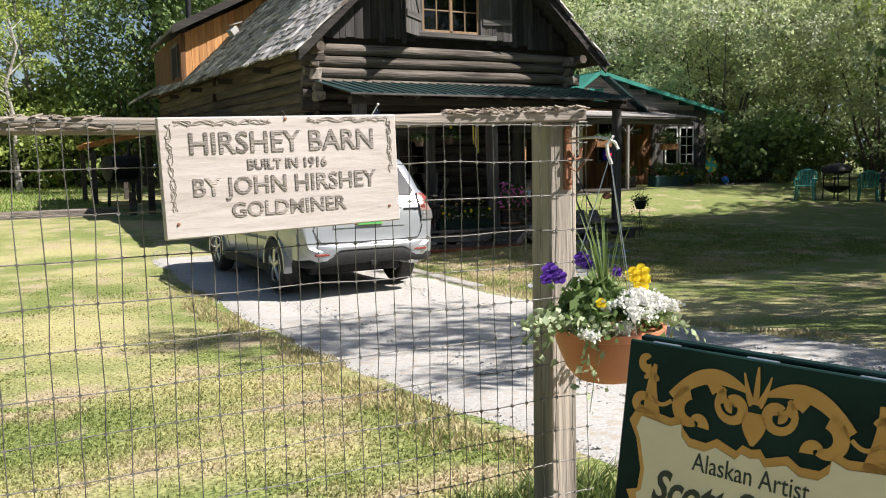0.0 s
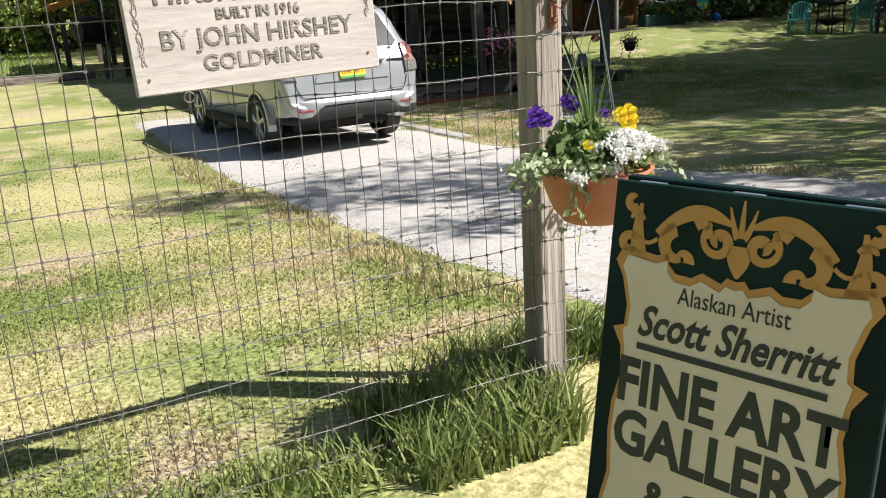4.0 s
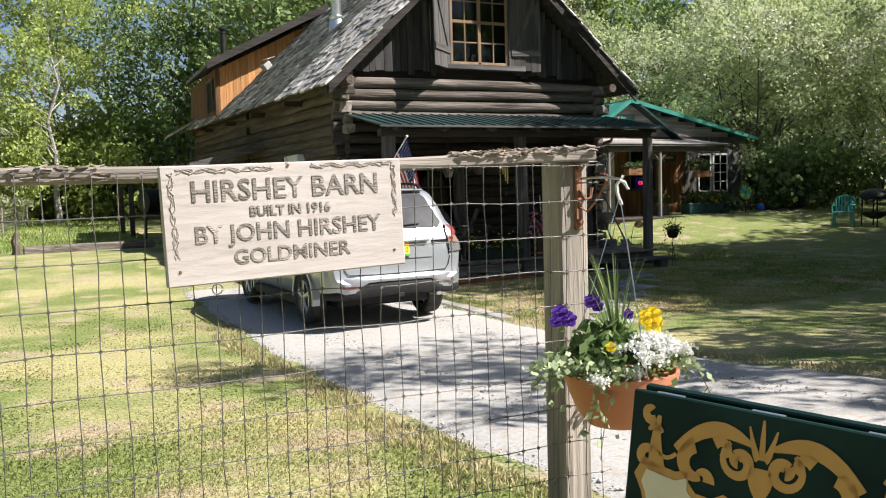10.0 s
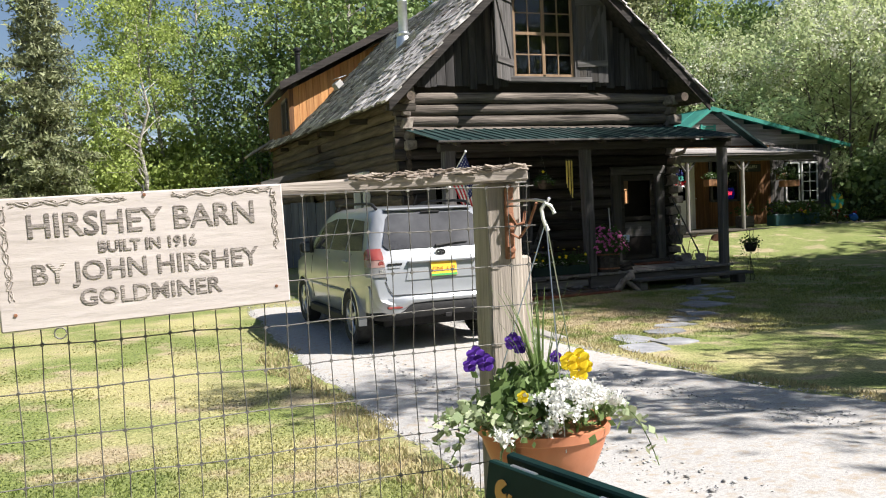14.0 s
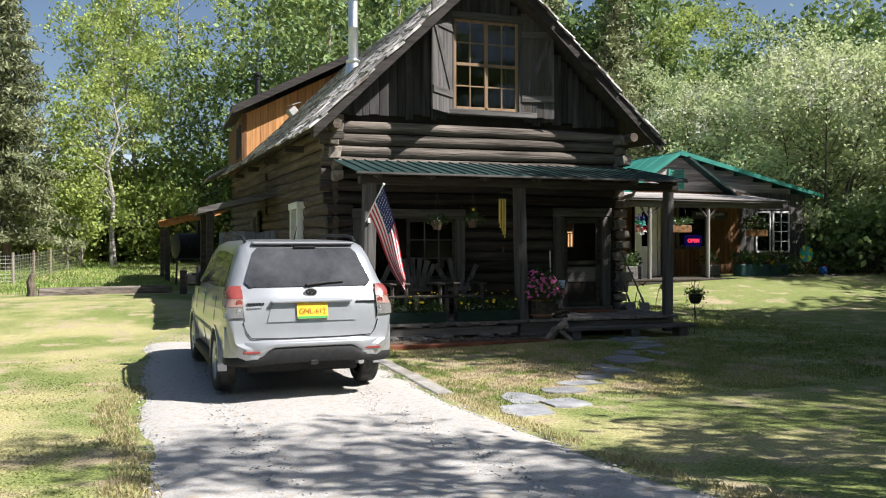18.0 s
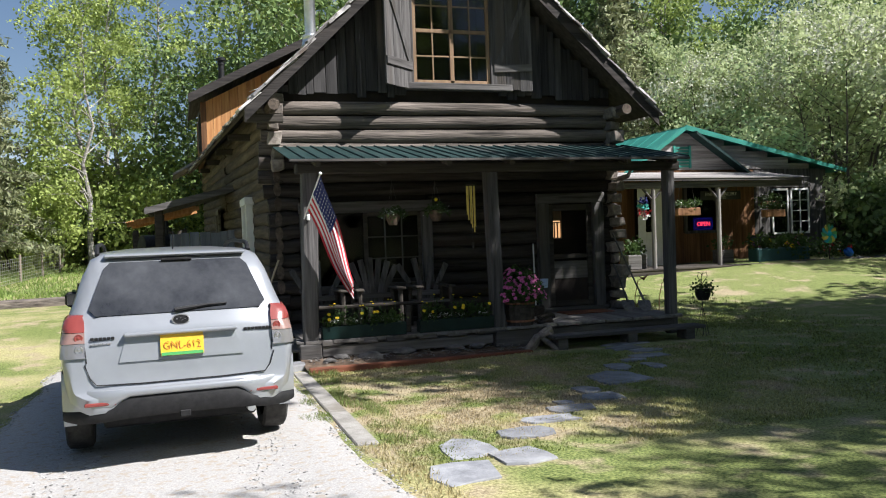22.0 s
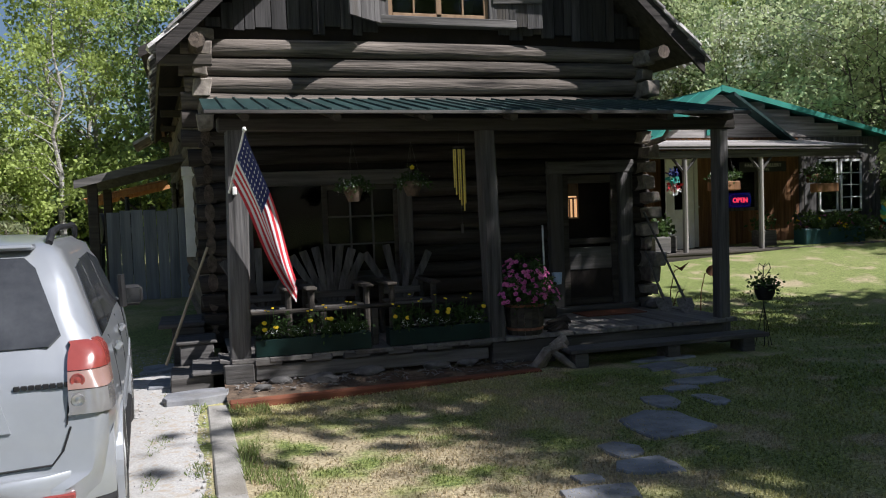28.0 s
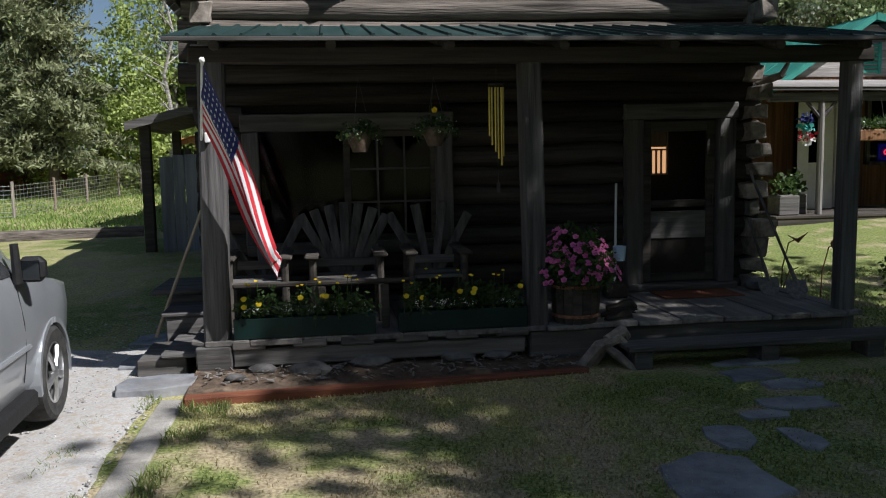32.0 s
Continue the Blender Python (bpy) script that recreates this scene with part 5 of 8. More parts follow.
    lamp_shell("reverse_lens", s, ((0.852, 0.69, 0.10), (0.872, 0.698, 0.15), (0.91, 0.695, 0.135), (0.958, 0.694, 0.145)), 0.022, LENS_CLEAR, lamp)
    for z, r, m in ((0.915, 0.03, ALLOY), (1.0, 0.032, LENS_RED)):
        part("lamp_bowl", lathed([(r, 0), (r * 0.9, 0.006), (r * 0.5, 0.003), (0.002, 0.007)], 14), m, lamp).matrix_local = pose(s * 0.735, slope_y(z) - 0.016, z, 90, 0, 0)
    part("reflector", boxed((s * 0.60 - 0.11, -0.012, 0.495), (s * 0.60 + 0.11, 0.08, 0.522), 0.006), LENS_RED, car)
    rail = part("roof_rail", tubed([(s * 0.60, 0.62, 1.61), (s * 0.605, 0.74, 1.665), (s * 0.61, 0.98, 1.685), (s * 0.61, 2.0, 1.70), (s * 0.60, 2.3, 1.68), (s * 0.59, 2.45, 1.62)], [0.018, 0.02, 0.017, 0.017, 0.02, 0.016], 8), CAR_BLACK, car, smooth=True)
    mir = part("mirror", boxed((min(s * 0.86, s * 1.02), 2.95, 1.05), (max(s * 0.86, s * 1.02), 3.07, 1.21), 0.035), CAR_BLACK, car)
    part("mirror_glass", boxed((min(s * 0.885, s * 1.0), 2.942, 1.07), (max(s * 0.885, s * 1.0), 2.949, 1.19), 0.003), plain("mirror", (0.10, 0.105, 0.11), 0.08, 1.0), mir)
    part("mirror_arm", tubed([(s * 0.80, 3.03, 1.06), (s * 0.90, 3.02, 1.10)], 0.025, 6), CAR_BLACK, mir)
    part("mirror_post", tubed([(s * 0.87, 2.94, 1.05), (s * 0.865, 2.93, 1.30)], [0.03, 0.026], 8), CAR_BLACK, mir, smooth=True)

    def skin(y, z, out=0.004):
        """A point on the flank."""
        sec = section(y)
        for (x0, z0), (x1, z1) in zip(sec[1:], sec[2:]):
            if z0 <= z <= z1:
                return (s * (x0 + (x1 - x0) * (z - z0) / max(1e-6, z1 - z0) + out), y, z)
        return (s * (sec[8][0] + out), y, z)

    for outline in ([(0.52, 1.14), (1.22, 1.12), (1.22, 1.50), (0.78, 1.48)], [(1.28, 1.12), (2.02, 1.12), (2.02, 1.515), (1.28, 1.505)], [(2.08, 1.12), (2.98, 1.10), (2.62, 1.45), (2.08, 1.515)]):
        panel("side_window", [skin(y, z, 0.008) for y, z in (outline if s > 0 else outline[::-1])], CAR_GLASS, car, 0.01, "dark tinted side window")
    for y in (1.25, 2.05):
        part("door_pillar", boxed((s * 0.79 - 0.01, y - 0.03, 1.10), (s * 0.79 + 0.012, y + 0.03, 1.14)), CAR_BLACK, car)
    for y0 in (1.20, 2.06):
        b = tubed([skin(y0 - 0.15, 1.0, 0.02), skin(y0 - 0.08, 1.005, 0.035), skin(y0 + 0.02, 1.005, 0.02)], 0.016, 6)
        part("door_handle", b, CAR_PAINT, car)
    for y in (0.95, 2.04, 2.95):
        pts = [skin(y + (0.12 if y < 1 and z < 0.6 else 0), z, 0.0015) for z in (0.42, 0.6, 0.8, 1.0, 1.09)]
        part("door_seam", tubed(pts, 0.004, 4), CAR_BLACK, car)
    part("side_strip", tubed([skin(y, 0.64, 0.004) for y in (1.15, 1.6, 2.1, 2.6, 3.0)], 0.018, 6), CAR_PAINT, car)
    part("sill", boxed((s * 0.80, 1.15, 0.22), (s * 0.895, 3.1, 0.34), 0.02), CAR_BLACK, car)
    for y in (0.93, 3.545):
        b = bmesh.new()
        n = 18
        lo_v, hi_v = [], []
        for k in range(n + 1):
            a = math.pi * k / n * 1.12 - 0.19
            for rr_, arr in ((0.35, lo_v), (0.388, hi_v)):
                arr.append((y + math.cos(a) * rr_, 0.335 + math.sin(a) * rr_))
        for k in range(n):
            q = [lo_v[k], hi_v[k], hi_v[k + 1], lo_v[k + 1]]
            f_ = [b.verts.new((s * 0.894, yy, zz)) for yy, zz in q]
            g_ = [b.verts.new((s * 0.80, yy, zz)) for yy, zz in q]
            b.faces.new(f_)
            for i in range(4):
                b.faces.new((f_[i], f_[(i + 1) % 4], g_[(i + 1) % 4], g_[i]))
        bmesh.ops.remove_doubles(b, verts=b.verts[:], dist=0.0005)
        bmesh.ops.recalc_face_normals(b, faces=b.faces[:])
        part("arch_trim", b, CAR_PAINT, car, smooth=True)
        wheel = part("wheel", lathed([(0.215, -0.09), (0.30, -0.105), (0.328, -0.085), (0.336, -0.03), (0.336, 0.03), (0.328, 0.085), (0.30, 0.105), (0.215, 0.09)], 32, cap=False), TYRE, car, "wheel with worn black tyre and alloy rim", smooth=True)
        wheel.matrix_local = pose(s * 0.79, y, 0.335, 0, s * 90, 0)
        part("rim", lathed([(0.222, 0.0), (0.222, 0.085), (0.205, 0.095), (0.20, 0.05)], 32, cap=False), ALLOY, wheel, smooth=True)
        part("rim_back", lathed([(0.21, 0.01), (0.21, 0.02)], 24), CAR_BLACK, wheel)
        for k in range(5):
            for off in (-0.09, 0.09):
                a = 2 * math.pi * k / 5 + off
                part("spoke", tubed([(0.04 * math.cos(a), 0.04 * math.sin(a), 0.085), (0.12 * math.cos(a), 0.12 * math.sin(a), 0.088), (0.208 * math.cos(a - off * 0.3), 0.208 * math.sin(a - off * 0.3), 0.075)], [0.022, 0.016, 0.02], 6), ALLOY, wheel)
        part("hub_cap", lathed([(0.05, 0.06), (0.05, 0.095), (0.035, 0.102)], 14), ALLOY, wheel)


def wrapped(name, prof, y0, depth, material, label=""):
    """A bumper piece: (x, low, high) across half the width, curved round the corners."""
    b = bmesh.new()
    full = [(-x, lo, hi) for x, lo, hi in reversed(prof[1:])] + list(prof)
    ring = []
    for x, lo, hi in full:
        y = y0 + 0.20 * (abs(x) / 0.87) ** 5
        m = (lo + hi) / 2
        ring.append([b.verts.new(p) for p in ((x, y + 0.012, lo), (x, y, lo + (m - lo) * 0.3), (x, y - 0.006, m), (x, y, hi - (hi - m) * 0.3), (x, y + 0.012, hi), (x, y + depth, hi), (x, y + depth, lo))])
    for p, q in zip(ring, ring[1:]):
        for k in range(7):
            b.faces.new((p[k], q[k], q[(k + 1) % 7], p[(k + 1) % 7]))
    b.faces.new(ring[0])
    b.faces.new(ring[-1][::-1])
    bmesh.ops.recalc_face_normals(b, faces=b.faces[:])
    return part(name, b, material, car, label, smooth=True)


wrapped("bumper_face", ((0.0, 0.55, 0.605), (0.2, 0.55, 0.605), (0.40, 0.548, 0.605), (0.46, 0.52, 0.605), (0.52, 0.48, 0.605), (0.60, 0.465, 0.605), (0.70, 0.46, 0.61), (0.78, 0.455, 0.64), (0.84, 0.45, 0.70), (0.87, 0.45, 0.75)), -0.03, 0.14, CAR_PAINT, "silver bumper wrapping round the corners")
wrapped("bumper_lower", ((0.0, 0.39, 0.548), (0.2, 0.39, 0.548), (0.39, 0.385, 0.546), (0.45, 0.38, 0.518), (0.51, 0.375, 0.478), (0.60, 0.365, 0.463), (0.70, 0.36, 0.458), (0.78, 0.36, 0.453), (0.84, 0.37, 0.448), (0.87, 0.38, 0.448)), -0.022, 0.14, CAR_BLACK, "unpainted black lower bumper")
part("tailgate_seam", tubed([rear(-0.70, 0.80, 0.002), rear(-0.665, 0.70, 0.004), rear(-0.62, 0.645, 0.006), rear(-0.3, 0.635, 0.008), rear(0.3, 0.635, 0.008), rear(0.62, 0.645, 0.006), rear(0.665, 0.70, 0.004), rear(0.70, 0.80, 0.002)], 0.005, 5), CAR_BLACK, car)
for s in (-1, 1):
    part("tailgate_seam", tubed([rear(s * 0.685, 0.81, 0.003), rear(s * 0.70, 0.97, 0.003), rear(s * 0.71, 1.08, 0.003)], 0.004, 5), CAR_BLACK, car)
part("undertray", boxed((-0.6, 0.5, 0.22), (0.6, 4.2, 0.36), 0.02), CAR_BLACK, car)
part("exhaust", tubed([(0.5, 0.0, 0.37), (0.5, 0.5, 0.36)], 0.032, 10), M_STEEL, car)
part("tow_hitch", boxed((-0.04, -0.03, 0.36), (0.04, 0.15, 0.41), 0.006), CAR_BLACK, car)
part("antenna", tubed([(0.0, 1.0, 1.63), (0.0, 0.82, 1.79)], [0.008, 0.003], 5), CAR_BLACK, car)
# ---- wire fence, gate post, sign board ----
FY = -11.42
M_RAIL = surf("pale_weathered_rail", (0.10, 0.085, 0.073), (0.38, 0.335, 0.295), 1.5, 0.85, bump=0.9, fine=6, stretch=AX["x"], vary=0.1, stain=(0.16, 0.12, 0.09))
M_GPOST = surf("pale_gate_post", (0.11, 0.095, 0.08), (0.42, 0.37, 0.32), 1.5, 0.85, bump=0.9, fine=6, stretch=AX["z"], vary=0.1, stain=(0.20, 0.15, 0.11))
M_SHRED = surf("bark_shreds", (0.14, 0.11, 0.09), (0.36, 0.31, 0.26), 12, 0.95, bump=0.8, fine=30, vary=0.1)
fence = thing("wire_fence", "woven wire mesh fence under a peeling wooden top rail", "fence")
part("top_rail", boxed((-9.5, -0.035, -0.02), (-4.9, 0.035, 0.018), 0.006, 0.003, pose(0, FY, 1.645)), M_RAIL, fence)
part("top_rail", boxed((-1.07, -0.035, -0.036), (0.012, 0.035, 0.0), 0.006, 0.003, pose(-3.84, FY, 1.703, 0, -2.2, 0)), M_RAIL, fence)
shreds = bmesh.new()
r = random.Random(8)
for a, b, n in ((-9.4, -5.1, 2600), (-4.3, -3.83, 400)):
    for i in range(n):
        x = r.uniform(a, b)
        if noise.noise(Vector((x * 3, 1.0, 0))) < -0.15 and n > 1000:
            continue
        zb = 1.703 + 0.038 * (x + 3.84) if x > -5 else 1.662
        box(shreds, (-0.013, -0.003, -0.0012), (0.013, 0.003, 0.0012), 0, 0.001, pose(x, FY + r.uniform(-0.045, 0.035), zb + r.uniform(-0.012 if x > -5 else -0.03, 0.006), r.uniform(-40, 40), r.uniform(-14, 14), r.uniform(-16, 16)))
part("peeling_bark", shreds, M_SHRED, fence, "peeling shreds of bark on the rail", kind="stuff")
part("gate_post", boxed((-0.05, -0.05, -0.3), (0.05, 0.05, 1.418), 0.006, 0.003, pose(-3.885, -11.36, 0.25)), M_GPOST, fence, "square pale timber gate post")
part("latch_post", boxed((-0.02, -0.025, -0.3), (0.02, 0.025, 1.21), 0.006, 0.004, pose(-3.775, -11.27, 0.25)), M_GPOST, fence)
for x in (-6.9, -9.2):
    part("fence_post", boxed((-0.05, -0.05, -0.3), (0.05, 0.05, 1.38), 0.008, 0.004, pose(x, -11.33, 0.25)), M_GPOST, fence)


def sag(x, z):
    """How far the mesh bellies out of its plane."""
    return 0.012 * noise.noise(Vector((x * 1.1, z * 1.3, 0)))


x, vert = -9.2, []
while x < -3.82:
    vert.append(x)
    x += 0.0525
horiz = [0.33 + 0.1015 * k for k in range(14)]
FW = FY - 0.042
for x in vert:
    pts = [(x + 0.008 * noise.noise(Vector((x * 9, z * 6, 3))), FW + sag(x, z) + (-0.012 if x > -3.94 else 0), z) for z in horiz]
    part("upright_wire", tubed(pts, 0.0013, 4, False), M_WIRE, fence)
for z in horiz:
    pts = [(x, FW + sag(x, z) + (-0.012 if x > -3.94 else 0), z + 0.008 * noise.noise(Vector((x * 5, z * 9, 8)))) for x in vert[::2] + [vert[-1], -3.824]]
    part("level_wire", tubed(pts, 0.0014, 4, False), M_WIRE, fence)
knots = bmesh.new()
for x in vert:
    for z in horiz:
        px = x + 0.008 * noise.noise(Vector((x * 9, z * 6, 3)))
        pz = z + 0.008 * noise.noise(Vector((x * 5, z * 9, 8)))
        box(knots, (-0.0035, -0.003, -0.004), (0.0035, 0.003, 0.004), 0, 0.0008, pose(px, FW + sag(x, z) - 0.001 + (-0.012 if x > -3.94 else 0), pz, 0, 45, 0))
part("knotting", knots, M_WIRE, fence, kind="stuff")
for z in (1.60, 1.66):
    part("staple", tubed([(-3.88, -11.42, z), (-3.88, -11.485, z), (-3.85, -11.485, z)], 0.002, 4), M_WIRE, fence)

M_SIGN = surf("bleached_sign_wood", (0.41, 0.365, 0.345), (0.51, 0.465, 0.445), 1.2, 0.8, bump=0.3, fine=6, stretch=(1.5, 8, 8), vary=0.0, stain=(0.38, 0.335, 0.315))
M_CARVE = surf("carved_grey_letters", (0.16, 0.14, 0.13), (0.30, 0.27, 0.25), 6, 0.9, bump=0.6, fine=25, stretch=(1, 14, 14), vary=0.1, stain=(0.40, 0.355, 0.325))
sign = thing("barn_sign", "bleached wooden board with carved lettering tied on the wire fence", "sign")
sign.matrix_world = pose(-5.066, -11.535, 1.384, 0, -1.6, 4.0)
SW, SH_ = 0.60, 0.275
part("panel", boxed((0, 0, 0), (SW, 0.018, SH_), 0.003, 0.001), M_SIGN, sign)
for text, size, z, wide in (("HIRSHEY BARN", 0.066, 0.192, 1.0), ("BUILT IN 1916", 0.031, 0.152, 1.0), ("BY JOHN HIRSHEY", 0.054, 0.096, 1.0), ("GOLDMINER", 0.046, 0.042, 1.05)):
    words("carved_line", text, size * 1.06, M_CARVE, sign, pose(SW * 0.5, -0.0005, z, 90, 0, 0), 0.0016, bold=0.0008, wide=wide, split=True)


def vine(a, b, seed, amp):
    """A carved tendril wandering along a border."""
    r_ = random.Random(seed)
    n, out = 34, []
    a, b = Vector(a), Vector(b)
    d = (b - a).normalized()
    s = Vector((-d.z, 0, d.x))
    ph, f = r_.uniform(0, 6), r_.uniform(0.55, 0.8)
    for i in range(n):
        f += r_.uniform(-0.02, 0.02)
        out.append(a.lerp(b, i / (n - 1)) + s * amp * (math.sin(i * f + ph) + 0.4 * r_.uniform(-1, 1)) + d * 0.004 * math.cos(i * f * 2 + ph) - Vector((0, 0.0004, 0)))
    return out


M_VINE = surf("carved_vine", (0.26, 0.23, 0.21), (0.40, 0.36, 0.33), 9, 0.9, bump=0.5, fine=30, vary=0.1)
for q, (a, b) in enumerate((((0.035, 0, 0.262), (0.26, 0, 0.262)), ((0.36, 0, 0.264), (0.57, 0, 0.264)), ((0.022, 0, 0.262), (0.026, 0, 0.065)), ((0.578, 0, 0.262), (0.578, 0, 0.13)))):
    for k in range(4):
        part("border_scroll", tubed(vine(a, b, 10 * q + k, 0.0055), 0.0011 + 0.0004 * (k % 2), 4), M_VINE, sign)
for x, z in ((0.03, 0.035), (0.57, 0.04), (0.3, 0.268)):
    part("screw", lathed([(0.004, 0), (0.003, 0.002)], 8), M_RUST, sign).matrix_local = pose(x, -0.001, z, 90, 0, 0)
part("tie_wire", tubed([(0.3, 0.01, 0.27), (0.3, -0.004, 0.278), (0.3, 0.02, 0.29)], 0.0014, 4), M_WIRE, sign)
part("tie_ring", tubed([(0.11 + 0.012 * math.cos(a), 0.0, -0.012 + 0.012 * math.sin(a)) for a in (k * 0.6 for k in range(11))], 0.0016, 4), M_WIRE, sign)

# iron hook, chain and the hanging pot
hook = thing("iron_hook", "rusty iron latch plate and bracket with a steel hook", "hook", at=(-3.873, -11.415, 1.6))
part("plate", boxed((-0.012, -0.008, -0.14), (0.014, 0.004, 0.045), 0.003, 0.002), M_RUST, hook)
for z in (0.045, -0.055, -0.115):
    part("bolt", lathed([(0.012, 0), (0.012, 0.006), (0.006, 0.01)], 8), M_RUST, hook).matrix_local = pose(0.0, -0.008, z, 90, 0, 0)
part("arm", tubed([(0.0, -0.005, 0.012), (0.012, -0.06, 0.014), (0.024, -0.12, 0.013), (0.034, -0.165, 0.006), (0.036, -0.172, 0.016)], 0.004, 6), M_STEEL, hook, smooth=True)
part("brace", tubed([(0.0, -0.005, -0.07), (0.02, -0.02, -0.085), (0.035, -0.05, -0.05), (0.04, -0.09, 0.006)], 0.004, 6), M_RUST, hook)
part("chain", tubed([(0.0, -0.01, -0.02), (0.015, -0.015, -0.05), (0.035, -0.016, -0.045), (0.045, -0.01, -0.015)], 0.005, 5), M_RUST, hook)
pot = thing("hanging_pot", "terracotta coloured hanging bowl full of pansies, alyssum and trailing ivy", "hanging pot", at=(-3.91, -11.655, 0.905))
part("bowl", lathed([(0.07, 0.0), (0.09, 0.006), (0.118, 0.04), (0.142, 0.10), (0.150, 0.128), (0.157, 0.131), (0.160, 0.152), (0.150, 0.152), (0.142, 0.136), (0.0, 0.13)], 40), M_TERRA, pot, smooth=True).matrix_local = pose(0, 0, 0.03)
M_FOL = leafy("basket_leaf", (0.06, 0.12, 0.03), (0.22, 0.30, 0.11), 0.35)
M_IVY = leafy("variegated_ivy", (0.16, 0.24, 0.10), (0.50, 0.55, 0.36), 0.3)
M_PETW = leafy("white_petal", (0.72, 0.72, 0.68), (0.85, 0.85, 0.82), 0.3)
M_PETP = leafy("purple_petal", (0.06, 0.015, 0.22), (0.14, 0.05, 0.42), 0.25)
M_PETY = leafy("yellow_petal", (0.75, 0.50, 0.01), (0.90, 0.68, 0.03), 0.3)
M_PETK = leafy("pink_petal", (0.50, 0.08, 0.28), (0.72, 0.20, 0.45), 0.3)


def leaves(name, seed, parent, material, centres, per, spread, size, droop=0.0, aspect=0.65, label=""):
    v, f = leaf_cloud(np.random.default_rng(seed), centres, per, spread, size, droop, aspect)
    ob = new(name, raw_mesh(name, v, f, material))
    ob.parent = parent
    return tagged(ob, label)


def leaf_cloud(r, centres, per, spread, size, droop=0.0, aspect=0.65):
    """Small leaves round the clump centres; each one is a diamond of two triangles."""
    c = np.repeat(np.asarray(centres, dtype=float), per, axis=0)
    n = len(c)
    p = c + r.normal(0, 1, (n, 3)) * np.asarray(spread)
    p[:, 2] -= droop * np.abs(r.normal(0, 1, n))
    a = r.normal(0, 1, (n, 3))
    a[:, 2] -= droop * 1.5
    a /= np.linalg.norm(a, axis=1)[:, None]
    b = np.cross(a, r.normal(0, 1, (n, 3)))
    b /= np.linalg.norm(b, axis=1)[:, None]
    s = (size * r.uniform(0.6, 1.35, n))[:, None]
    v = np.stack([p - a * s, p + b * s * aspect, p + a * s, p - b * s * aspect], 1).reshape(-1, 3)
    i = np.arange(n)[:, None] * 4
    return v, i + np.array([[0, 1, 2, 3]])


def pansy(parent, at, size, material, face, name="pansy"):
    """A five-petalled flower turned to face a direction."""
    b = bmesh.new()
    for k, (a, s) in enumerate(((90, 1.0), (162, 0.9), (18, 0.9), (235, 1.05), (305, 1.05))):
        c = Vector((math.cos(radians(a)) * size * 0.55, math.sin(radians(a)) * size * 0.55, 0.002 * k))
        ring = [b.verts.new(c + Vector((math.cos(t) * size * 0.55 * s, math.sin(t) * size * 0.5 * s, 0.12 * size * math.sin(2 * t + k)))) for t in (2 * math.pi * i / 9 for i in range(9))]
        b.faces.new(ring)
    q = (Vector(face)).to_track_quat("Z", "Y").to_matrix().to_4x4()
    bmesh.ops.transform(b, matrix=Matrix.Translation(at) @ q, verts=b.verts[:])
    return part(name, b, material, parent)


r = np.random.default_rng(3)
ring = [(0.14 * math.cos(a) * q, 0.14 * math.sin(a) * q, 0.195 + 0.05 * (1.1 - q) + 0.015 * r.random()) for a, q in zip(r.uniform(0, 6.28, 120), r.uniform(0.1, 1.1, 120))]
leaves("foliage", 31, pot, M_FOL, ring, 15, (0.024, 0.024, 0.018), 0.0115, aspect=0.7)
mound = [(-0.02 + 0.10 * math.cos(a) * q, 0.05 + 0.08 * math.sin(a) * q, 0.245 + 0.03 * r.random()) for a, q in zip(r.uniform(0, 6.28, 40), r.uniform(0, 1.1, 40))]
tagged(leaves("leafage", 34, pot, M_FOL, mound, 7, (0.022, 0.022, 0.02), 0.022, aspect=0.62, label="broad fresh green pansy leaves"), kind="stuff")
# strands of ivy: (direction, reach, drop)
strands = ((3.05, 0.12, 0.06), (3.75, 0.03, 0.24), (3.6, 0.04, 0.17), (3.2, 0.10, 0.10), (2.9, 0.12, 0.03), (0.0, 0.10, 0.07), (5.95, 0.13, 0.16), (6.15, 0.09, 0.05), (0.5, 0.10, 0.05), (2.6, 0.08, 0.04))
trail, vines = [], bmesh.new()
for a, reach, drop in strands:
    line = []
    for k in range(11):
        q = k / 10
        rad = 0.145 + reach * q ** 0.75
        line.append(Vector((math.cos(a + 0.12 * math.sin(3 * q)) * rad, math.sin(a + 0.12 * math.sin(3 * q)) * rad, 0.195 + 0.03 * math.sin(q * 2.2) - drop * q * q)))
    tube(vines, line, 0.0013, 4, False)
    trail += [tuple(p) for p in line]
part("vine_stem", vines, M_FOL, pot, kind="stuff")
leaves("ivy", 32, pot, M_IVY, trail, 3, (0.012, 0.012, 0.010), 0.0115, aspect=0.9, label="trailing variegated ivy")
ivy_rim = [(0.15 * math.cos(a), 0.15 * math.sin(a), 0.195 + 0.02 * r.random()) for a in r.uniform(2.4, 4.3, 24)]
leaves("ivy", 35, pot, M_IVY, ivy_rim, 5, (0.016, 0.016, 0.012), 0.010, aspect=0.9, label="variegated ivy over the rim")
# alyssum in round heads of many small florets
heads = [(0.03 + 0.12 * math.cos(a) * q, -0.095 + 0.075 * math.sin(a) * q, 0.232 + 0.04 * (1 - q * q) + 0.008 * r.random()) for a, q in zip(r.uniform(0, 6.28, 74), r.uniform(0.0, 1.1, 74))]
heads += [(-0.05 + 0.02 * r.normal(), -0.13 + 0.012 * r.normal(), 0.195 + 0.01 * r.random()) for _ in range(5)] + [(0.0 + 0.03 * r.normal(), 0.08, 0.28) for _ in range(4)]
